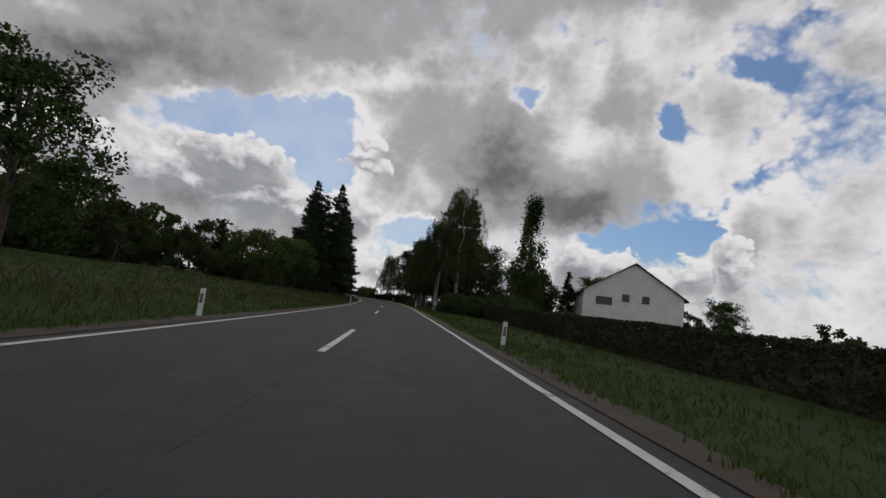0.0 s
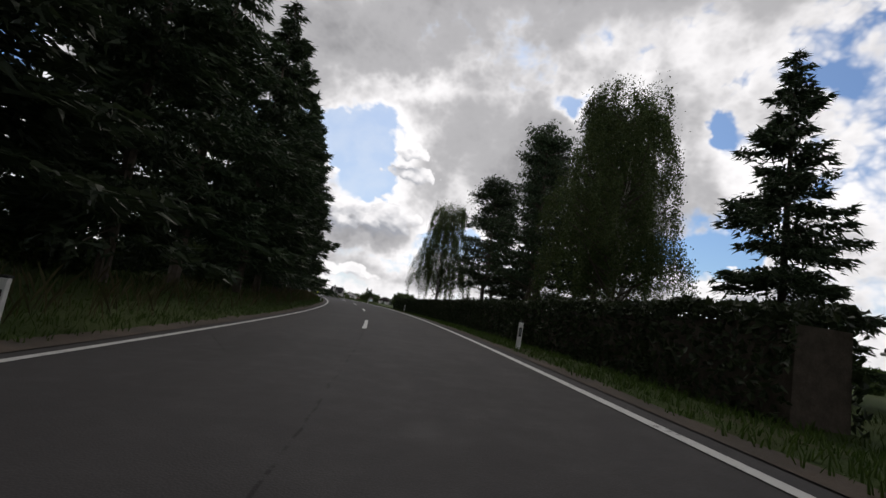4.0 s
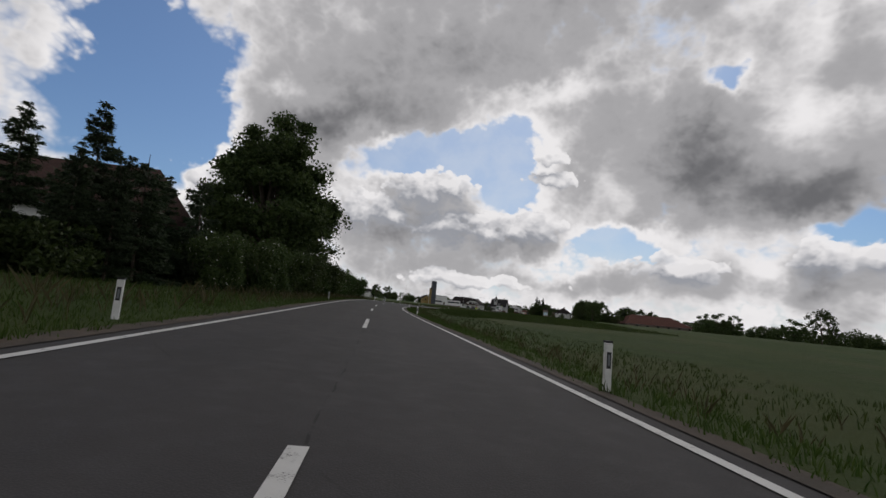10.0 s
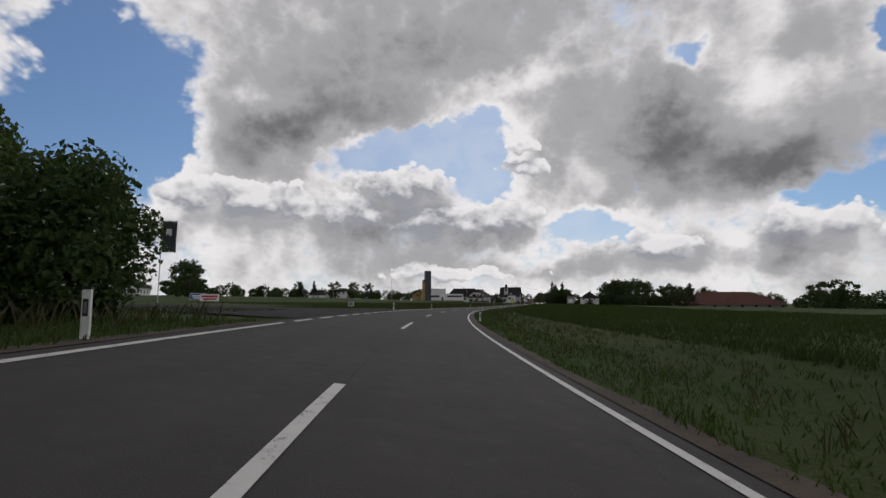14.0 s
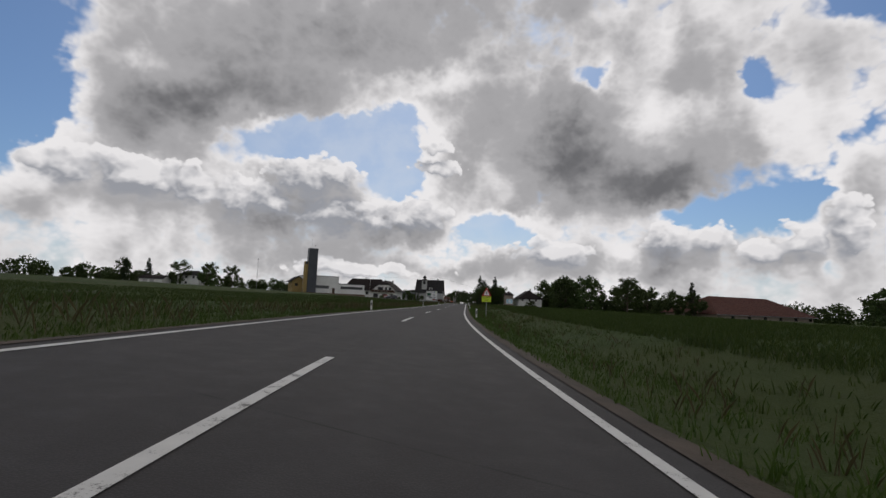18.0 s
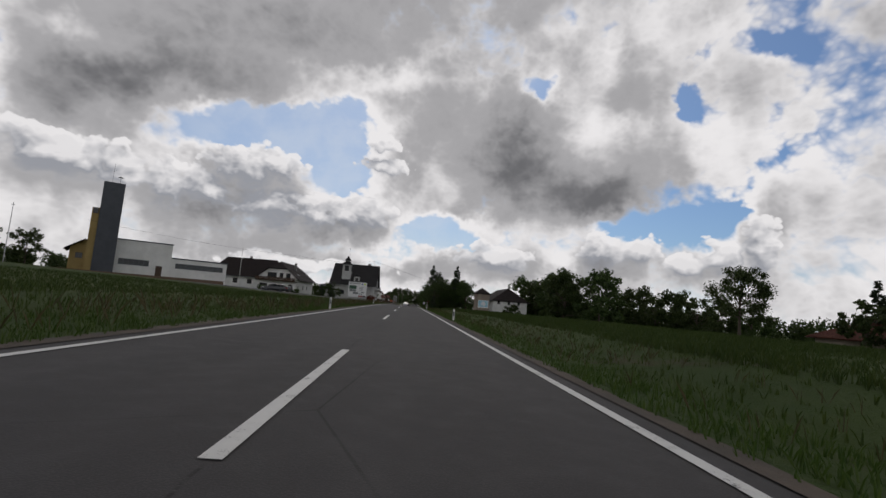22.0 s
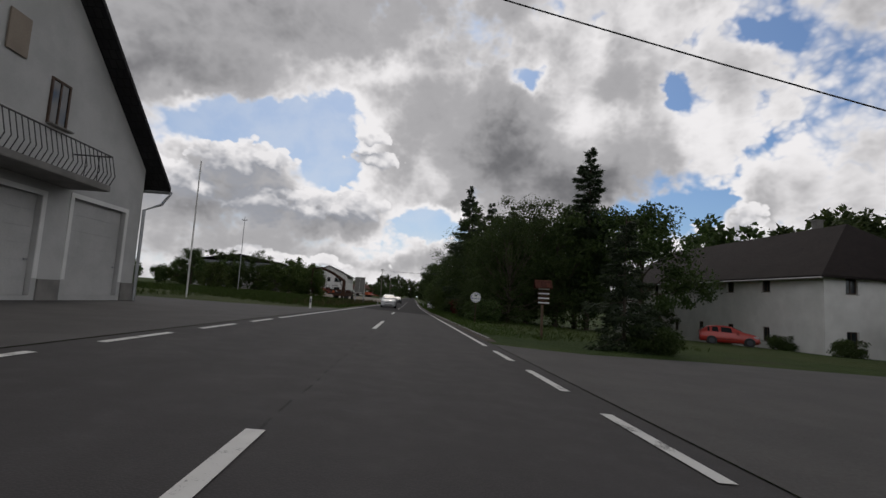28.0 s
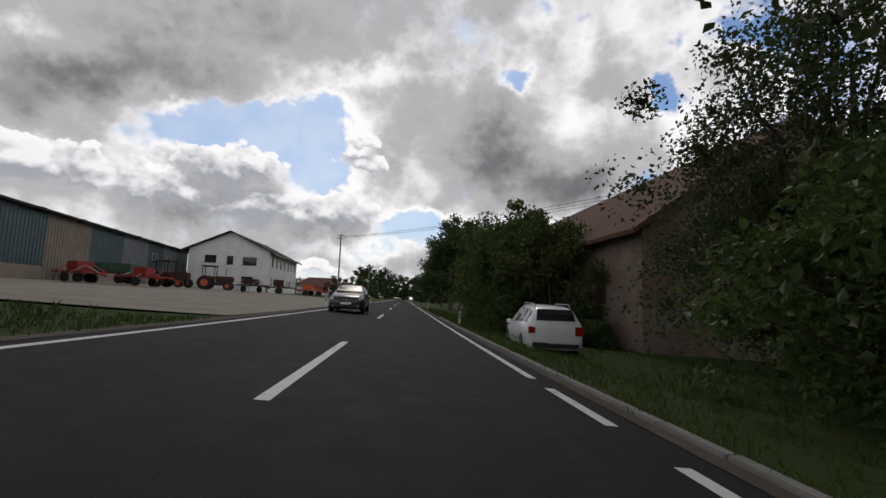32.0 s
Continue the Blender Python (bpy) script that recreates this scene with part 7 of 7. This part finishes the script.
bars = lambda x0, x1, zs, h=0.06: [(x0, x1 - 0.13 * (i % 3), z, z + h, GREY_PRINT, "print_line") for i, z in enumerate(zs)]
board("site_board", "large white site board with printed pictures and plain panels", spot(630.2, -14.1, -0.1, 0), 5.2, 4.3, 0.9,
      [(-2.3, -0.3, 2.3, 3.3, GREEN_PAINT, "picture"), (-2.2, -0.4, 1.6, 2.2, GREY_PRINT, "picture"), (-1.2, 0.3, 0.9, 1.45, GREY_PRINT, "picture"), (1.1, 1.45, 3.55, 4.0, BLUE_PAINT, "crest"), (1.8, 2.2, 3.55, 4.05, YELLOW_SIGN, "crest"),
       (0.4, 1.6, 0.12, 0.55, RED_PAINT, "panel_logo"), (1.7, 2.4, 0.12, 0.55, DARK_PANEL, "panel_logo"), (1.2, 1.9, 1.3, 1.55, DARK_PANEL, "panel_logo"), (0.6, 0.9, 0.8, 1.2, GREY_PRINT, "panel_logo"), (1.1, 1.4, 0.75, 1.15, GREY_PRINT, "panel_logo")] + bars(-2.3, 0.8, (3.95, 3.75), 0.11) + bars(0.5, 1.7, (2.9, 2.7, 2.5, 2.3, 2.0, 1.8)))
board("side_board", "small white board leaning on the site board", spot(629.9, -11.0, -0.1, 0), 1.1, 1.2, 0.25, [(-0.4, 0.0, 0.7, 0.95, BLUE_PAINT, "panel_logo"), (-0.4, 0.3, 0.15, 0.5, GREY_PRINT, "panel_logo")], 1)
board("billboard", "dark advertising billboard beside the side road", spot(351, -37, 0, 16), 5.2, 3.2, 1.0, [(-2.5, 2.5, 0.1, 3.1, GREY_PRINT, "picture"), (-2.4, -0.2, 0.4, 1.4, DARK_PANEL, "picture"), (-1.3, -0.5, 1.5, 2.8, SIGN_WHITE, "picture")], 2, DARK_PANEL)
board("billboard", "second advertising billboard on dark posts", spot(357, -33.6, 0, 16), 3.4, 3.9, 1.0, [(-1.6, 1.6, 2.0, 3.8, GREY_PRINT, "picture"), (-1.6, 1.6, 0.1, 1.9, DARK_PANEL, "picture")], 2, DARK_PANEL)
board("banner", "blue banner stretched between stakes in the field", spot(381, -38.5, 0, 10), 2.4, 1.0, 0.3, [(-1.15, 1.15, 0.05, 0.95, BLUE_PAINT, "cloth"), (-0.9, 0.9, 0.5, 0.72, SIGN_WHITE, "print_line"), (-0.7, 0.7, 0.2, 0.4, SIGN_WHITE, "print_line")], 2, WOOD)
board("banner", "red-lettered white banner stretched between stakes", spot(377, -34.0, 0, 10), 2.6, 1.0, 0.2, [(-1.1, 1.1, 0.55, 0.82, SIGN_RED, "print_line"), (-0.9, 1.0, 0.2, 0.42, SIGN_RED, "print_line")], 2, WOOD)
b30 = board("billboard", "two grey-backed billboards on steel posts at the field's edge", spot(699.5, -6.3, 0, -24), 1.7, 2.3, 1.5, [(-0.82, -0.02, 0.05, 2.25, CONCRETE, "picture"), (0.02, 0.82, 0.05, 2.25, CONCRETE, "picture")], 2)
board("notice", "small grey information box in the field", spot(372, -12, 0, 0), 0.7, 0.5, 0.2, [(-0.3, 0.3, 0.06, 0.44, GREY_PRINT, "picture")], 1)


def flag_banner():
    ob = thing("banner_pole", "tall pole with a dark green hanging banner", "banner", m=spot(359, -28.2, 0, 12))
    part("pole", tube([(0, 0, -0.4), (0, 0, 8.6)], 0.05, 8), STEEL, ob)
    bm = bmesh.new()
    n = 8
    vs = [[bm.verts.new((0.08 + 1.35 * i / n, 0.05 * math.sin(i * 1.1 + j), 5.2 + 3.2 * j / 6)) for i in range(n + 1)] for j in range(7)]
    for j in range(6):
        for i in range(n):
            bm.faces.new((vs[j][i], vs[j][i + 1], vs[j + 1][i + 1], vs[j + 1][i]))
    bmesh.ops.solidify(bm, geom=bm.faces[:], thickness=0.012)
    cloth = part("cloth", bm, DARK_PANEL, ob, "dark hanging banner")
    part("emblem", box(0.45, 1.0, -0.10, -0.07, 6.9, 7.6, 0.02), STEEL, cloth)
    part("arm", tube([(0, 0, 8.45), (1.5, 0, 8.45)], 0.025, 6), STEEL, ob)


flag_banner()


def round_sign():
    ob = thing("guesthouse_sign", "round pale sign with a leaf mark on a thin post", "sign", m=spot(661.1, 5.7, 0, -6))
    part("post", tube([(0, 0, -0.4), (0, 0, 1.55)], 0.03, 8), DARK_WOOD, ob)
    disc = part("disc", tube([(0, -0.05, 1.72), (0, -0.02, 1.72)], 0.36, 28), SIGN_WHITE, ob)
    for r0, r1 in ((0.30, 0.325),):
        bm = bmesh.new()
        n = 32
        a = [bm.verts.new((r0 * math.cos(2 * math.pi * i / n), -0.053, 1.72 + r0 * math.sin(2 * math.pi * i / n))) for i in range(n)]
        b = [bm.verts.new((r1 * math.cos(2 * math.pi * i / n), -0.053, 1.72 + r1 * math.sin(2 * math.pi * i / n))) for i in range(n)]
        for i in range(n):
            bm.faces.new((a[i], a[(i + 1) % n], b[(i + 1) % n], b[i]))
        part("ring", bm, BLUE_PAINT, disc)
    for k in (-1, 1):
        bm = tube([(0, 0, 0), (k * 0.05, 0, 0.09), (k * 0.09, 0, 0.17)], [0.01, 0.045, 0.006], 8)
        moved(bm, Matrix.Translation((0, -0.053, 1.78)) @ Matrix.Diagonal((1, 0.05, 1, 1)))
        part("leaf", bm, GREEN_PAINT, disc)
    words("Zimmer", 0.15, BLUE_PAINT, disc, Matrix.Translation((0, -0.054, 1.60)))


round_sign()


def shrine():
    ob = thing("direction_board", "wooden post with three small red and white boards under a roof", "sign", m=spot(647.5, 6.6, 0, -5) @ Matrix.Diagonal((0.8, 0.8, 0.95, 1)))
    part("post", box(-0.06, 0.06, -0.06, 0.06, -0.5, 2.2, 0.01), WOOD, ob)
    for i in range(4):
        b = part("board", box(-0.28, 0.36, -0.10, -0.065, 1.45 + i * 0.2, 1.62 + i * 0.2, 0.01), RUST, ob, "weathered red board")
        part("stripe", box(-0.25, 0.33, -0.108, -0.103, 1.5 + i * 0.2, 1.56 + i * 0.2), SIGN_WHITE, b)
    roof(ob, 0.5, 0.7, 2.25, 2.5, 0.1, 0, RED_TILES, axis="x", thick=0.03)


shrine()


# ---- side roads, forecourts, yard ----
def apron(name, label, corners, mat, up, cells=14):
    """A paved patch over the ground between four corners (d, s)."""
    a, b, c, d = corners
    vs, fs = [], []
    for i in range(cells + 1):
        for j in range(cells + 1):
            u, v = i / cells, j / cells
            dd = (a[0] * (1 - u) + b[0] * u) * (1 - v) + (d[0] * (1 - u) + c[0] * u) * v
            ss = (a[1] * (1 - u) + b[1] * u) * (1 - v) + (d[1] * (1 - u) + c[1] * u) * v
            p = land(dd, ss)
            vs.append((p.x, p.y, p.z + 0.012 + up * min(1, max(0, (abs(ss) - EDGE) / 2))))
    for i in range(cells):
        for j in range(cells):
            q = i * (cells + 1) + j
            fs.append((q, q + 1, q + cells + 2, q + cells + 1))
    return tagged(new(name, mesh_np(name, vs, fs, mat)), label, "paving", kind="structure")


apron("side_road", "dark asphalt side road joining the main road", [(328, -3.4), (368, -3.4), (352, -26), (343, -26)], NEW_ASPHALT, 0.03)
apron("side_road", "pale farm track beyond the junction", [(343, -25.6), (352, -25.6), (352, -140), (344, -140)], CONCRETE, 0.034)
apron("car_park", "wide asphalt car park of the fire station", [(583, -9.5), (612, -9.5), (613, -44), (581, -44)], PAVING, 0.010, 16)
apron("forecourt", "asphalt forecourt of the old fire house", [(611, -3.4), (660, -3.4), (652, -12), (617, -12)], PAVING, 0.010)
apron("side_road", "asphalt side road to the farm", [(623, 3.4), (641, 3.4), (638, 22), (631, 22)], PAVING, 0.010)
apron("side_road", "asphalt lane past the farm", [(632, 21.6), (640, 21.6), (634, 60), (624, 60)], PAVING, 0.010)
apron("yard", "pale gravel yard of the contractor", [(727, -3.9), (780, -3.9), (800, -36), (722, -36)], GRAVEL, 0.03, 24)


def kerb(d0, d1, s, name="kerb"):
    ob = thing(name, "low grey concrete kerb along the road", "kerb", kind="structure")
    d = d0
    while d < d1:
        m0, m1 = land(d, s), land(d + 0.98, s)
        way = (m1 - m0)
        b = part("kerbstone", box(-0.06, 0.06, 0, way.length, -0.1, 0.055, 0.012), CONCRETE, ob)
        b.matrix_world = Matrix.Translation(m0) @ Matrix.Rotation(math.atan2(-way.x, way.y), 4, "Z")
        d += 1.0


kerb(643, 673, 3.62)
kerb(691, 745, 3.62)


# ---- machines in the yard ----
def loader_wreck():
    ob = thing("crane_truck", "rusty old loading crane with a raised boom on the grass", "crane", m=spot(719.5, -11.3, 0.0, -10) @ Matrix.Diagonal((1.05, 1.0, 1.08, 1)))
    part("bed", box(-1.1, 1.1, -3.0, 1.2, 0.55, 1.05, 0.04), RUST, ob)
    part("engine", box(-0.8, 0.8, 1.25, 2.9, 0.6, 1.35, 0.06), RUST, ob)
    part("column", tube([(0, -0.6, 1.05), (0.1, -0.7, 3.2)], [0.34, 0.26], 10), RUST, ob)
    part("boom", tube([(0.1, -0.7, 3.15), (-1.6, -1.6, 4.3), (-3.6, -2.6, 5.2)], [0.26, 0.24, 0.2], 4), RUST, ob)
    part("jib", tube([(-3.6, -2.6, 5.2), (-4.9, -3.2, 4.9), (-5.0, -3.3, 2.2)], [0.14, 0.12, 0.08], 6), RUST, ob)
    part("ram", tube([(0.25, -0.2, 1.3), (-1.2, -1.3, 3.8)], 0.09, 8), STEEL, ob)
    for y in (-2.2, -0.9, 2.0):
        for x in (-0.95, 0.95):
            part("wheel", tube([(x - 0.13, y, 0.42), (x + 0.13, y, 0.42)], 0.45, 18), RUBBER, ob)


loader_wreck()


def tractor(name, label, paint, m):
    ob = thing(name, label, "tractor", m=m)
    part("hood", box(-0.42, 0.42, -2.1, -0.2, 0.85, 1.55, 0.10), paint, ob)
    part("chassis", box(-0.3, 0.3, -2.0, 1.2, 0.5, 0.86, 0.04), BLACK_PLASTIC, ob)
    cab = part("cab", box(-0.7, 0.7, -0.2, 1.2, 1.2, 1.5, 0.05), paint, ob)
    for x in (-0.66, 0.66):
        for y in (-0.15, 1.1):
            part("pillar", box(x - 0.04, x + 0.04, y - 0.04, y + 0.04, 1.5, 2.6), BLACK_PLASTIC, cab)
    part("roof", box(-0.78, 0.78, -0.3, 1.25, 2.6, 2.72, 0.04), paint, cab)
    part("exhaust", tube([(0.25, -1.2, 1.5), (0.25, -1.2, 2.5)], 0.04, 8), RUST, ob)
    for x in (-0.8, 0.8):
        for y, r in ((0.8, 0.78), (-1.6, 0.46)):
            wh = part("wheel", tube([(x - 0.18, y, r), (x - 0.1, y, r), (x + 0.1, y, r), (x + 0.18, y, r)], [r * 0.9, r, r, r * 0.9], 22), RUBBER, ob)
            part("rim", tube([(x - 0.185, y, r), (x + 0.185, y, r)], r * 0.5, 14), ORANGE_PAINT, wh)
            part("mudguard", tube([(x, y - r * 0.9, r + 0.45 * r), (x, y, 2.05 * r), (x, y + r * 0.9, r + 0.45 * r)], 0.06, 6), paint, wh)
    return ob


def implement(name, label, paint, m, seed, L=3.2):
    """A trailed farm implement: chassis, drawbar, tines and wheels."""
    rng = random.Random(seed)
    ob = thing(name, label, "farm machine", m=m)
    part("frame", box(-1.2, 1.2, -L / 2, L / 2, 0.75, 0.90, 0.02), paint, ob)
    part("drawbar", tube([(0, -L / 2, 0.8), (0, -L / 2 - 1.3, 0.55)], 0.07, 6), paint, ob)
    for i in range(6):
        x = -1.0 + i * 0.4
        part("tine", tube([(x, L / 2 - 0.4, 0.75), (x, L / 2, 0.5), (x, L / 2 - 0.15, 0.1)], 0.03, 5), RUST, ob)
    for i in range(5):
        y = -L / 2 + 0.3 + i * L / 5
        part("arm", tube([(-1.3, y, 0.8), (rng.uniform(-0.4, 0.4), y, 1.1 + rng.uniform(0, 0.6)), (1.3, y, 0.8)], 0.045, 5), rng.choice([paint, STEEL, RUST]), ob)
    for x in (-1.25, 1.25):
        part("wheel", tube([(x - 0.1, 0, 0.38), (x + 0.1, 0, 0.38)], 0.38, 16), RUBBER, ob)
    part("cover", box(-0.7, 0.8, -0.5, 0.7, 0.95, 1.45 + rng.uniform(0, 0.4), 0.08), paint, ob)
    return ob


def wagon(name, label, paint, m):
    ob = thing(name, label, "trailer", m=m)
    part("bed", box(-1.15, 1.15, -2.6, 2.6, 0.95, 1.1, 0.02), RUST, ob)
    for x in (-1.13, 1.13):
        bm = box(x - 0.03, x + 0.03, -2.6, 2.6, 1.1, 1.85, 0.01)
        for i in range(8):
            box(x - 0.05, x + 0.05, -2.5 + i * 0.7, -2.42 + i * 0.7, 1.1, 1.86, bm=bm)
        part("side_wall", bm, paint, ob)
    for y in (-2.58, 2.58):
        part("end_wall", box(-1.1, 1.1, y - 0.03, y + 0.03, 1.1, 1.85, 0.01), paint, ob)
    for x in (-0.95, 0.95):
        for y in (-1.7, 1.7):
            part("wheel", tube([(x - 0.13, y, 0.45), (x + 0.13, y, 0.45)], 0.45, 18), RUBBER, ob)


tractor("tractor", "rusty red tractor standing in the yard", RUST, spot(769, -20.5, 0.1, 100))
tractor("tractor", "dark loader tractor among the machines", RUST, spot(764, -23, 0.1, 80))
wagon("trailer", "dark green tipping trailer in the yard", GREEN_PAINT, spot(760, -27, 0.1, 96))
implement("tedder", "red hay tedder with folded arms", RED_PAINT, spot(755, -26, 0.1, 70), 1)
implement("tedder", "red and white hay tedder in the row of machines", RED_PAINT, spot(758.5, -22.6, 0.1, 85), 2, 4.0)
implement("cultivator", "rusty cultivator at the yard's edge", RUST, spot(773, -17.5, 0.1, 60), 3)
implement("harrow", "orange harrow parked by the road", ORANGE_PAINT, spot(784, -12.8, 0.1, 80), 4)
implement("harrow", "red harrow parked beside another machine", RED_PAINT, spot(789, -12.2, 0.1, 95), 5)
implement("cultivator", "rusty cultivator among other machines", RUST, spot(778, -15.5, 0.1, 110), 6)
implement("sprayer", "blue field sprayer beside the hall", BLUE_PAINT, spot(757, -33.5, 0.1, 90), 7, 2.4)
implement("cultivator", "rusty cultivator before the hall", RUST, spot(751.5, -32.5, 0.1, 40), 8)
implement("tedder", "red hay rake near the hall", RED_PAINT, spot(748, -31.5, 0.1, 20), 9)

# ---- grass and crops ----
def blades(name, label, mat, seed, d0, d1, s0, s1, per_m2, h0, h1, width, side=1, skip=(), clump=0.5, category="grass"):
    """Tufts of curved blades over a strip; per_m2 tufts, three blades each. skip: (d0, d1, s0, s1) left bare."""
    rng = np.random.default_rng(seed)
    n = int((d1 - d0) * (s1 - s0) * per_m2)
    d, s = rng.uniform(d0, d1, n), s0 + (s1 - s0) * rng.uniform(0, 1, n) ** 1.25
    keep = np.ones(n, bool)
    for a, b, c, e in skip:
        keep &= ~((d > a) & (d < b) & (s > c) & (s < e))
    d, s = d[keep], s[keep]
    # heights on a coarse table of the land, then between
    gd, gs = np.arange(d0, d1 + 4, 4.0), np.unique(np.concatenate([np.linspace(s0, s1, 14)]))
    tab = np.array([[tuple(land(a, side * b)) for b in gs] for a in gd])
    fi, fj = np.clip((d - d0) / 4.0, 0, len(gd) - 1.001), np.clip((s - s0) / (s1 - s0) * 13, 0, 12.999)
    i, j = fi.astype(int), fj.astype(int)
    u, v = (fi - i)[:, None], (fj - j)[:, None]
    base = (tab[i, j] * (1 - u) + tab[i + 1, j] * u) * (1 - v) + (tab[i, j + 1] * (1 - u) + tab[i + 1, j + 1] * u) * v
    patch = np.array([0.6 + 0.8 * clump * noise.noise((x * 0.35, y * 0.35, seed)) + 0.4 for x, y, _ in base[::1]]) if len(base) < 60000 else 1 + clump * 0.6 * np.sin(base[:, 0] * 0.9 + np.sin(base[:, 1] * 0.7)) * np.sin(base[:, 1] * 0.53)
    V, k = [], 3
    for _ in range(k):
        a = rng.uniform(0, 2 * math.pi, len(base))
        h = rng.uniform(h0, h1, len(base)) * np.clip(patch, 0.35, 1.7)
        lean = h * rng.uniform(0.15, 0.7, len(base))
        off = rng.normal(size=(len(base), 2)) * 0.05
        p0 = base + np.stack([off[:, 0], off[:, 1], np.full(len(base), -0.03)], 1)
        w = np.stack([-np.sin(a), np.cos(a), 0 * a], 1) * width
        f = np.stack([np.cos(a) * lean, np.sin(a) * lean, h], 1)
        mid = p0 + f * (0.45, 0.45, 0.62)
        V.append(np.stack([p0 - w, p0 + w, mid + w * 0.75, p0 + f, mid - w * 0.75], 1))
    V = np.concatenate(V).reshape(-1, 3)
    return tagged(new(name, mesh_np(name, V, np.arange(len(V)).reshape(-1, 5), mat)), label, category, kind="stuff")


SKIP_L = [(326, 370, 3, 8), (342, 355, 3, 30), (580, 614, 9, 46), (609, 662, 3, 13), (725, 800, 3, 40)]
SKIP_R = [(622, 646, 3, 24)]
blades("verge_grass", "tufted green grass on the verge", GRASS, 1, -10, 780, 3.62, 6.5, 22, 0.05, 0.18, 0.011, -1, SKIP_L)
blades("verge_grass", "tufted green grass on the verge", GRASS, 2, -10, 780, 3.62, 6.5, 22, 0.05, 0.18, 0.011, 1, SKIP_R)
blades("meadow_grass", "longer meadow grass behind the verge", GRASS, 3, -10, 740, 6.2, 16, 5, 0.08, 0.26, 0.014, -1, SKIP_L)
blades("meadow_grass", "longer meadow grass behind the verge", GRASS, 4, -10, 740, 6.2, 13, 5, 0.07, 0.22, 0.014, 1, SKIP_R + [(118, 158, 6, 7.6)])
blades("seeding_grass", "pale seeding grass stalks beside the field", DRY_GRASS, 5, 160, 600, 4.4, 8.5, 0.9, 0.18, 0.4, 0.008, 1, SKIP_R)
blades("seeding_grass", "pale seeding grass stalks beside the field", DRY_GRASS, 6, 0, 720, 4.4, 8, 1.6, 0.3, 0.65, 0.008, -1, SKIP_L)
blades("crop", "dense green crop in the field", CROP, 7, 285, 622, 9, 40, 8, 0.18, 0.34, 0.017, 1, category="crop")
blades("crop", "dense green crop in the field", CROP, 8, 375, 560, 12, 36, 5, 0.12, 0.26, 0.018, -1, category="crop")
blades("crop", "dense green crop on the rise", CROP, 9, 664, 712, 8, 30, 9, 0.2, 0.42, 0.02, -1, category="crop")
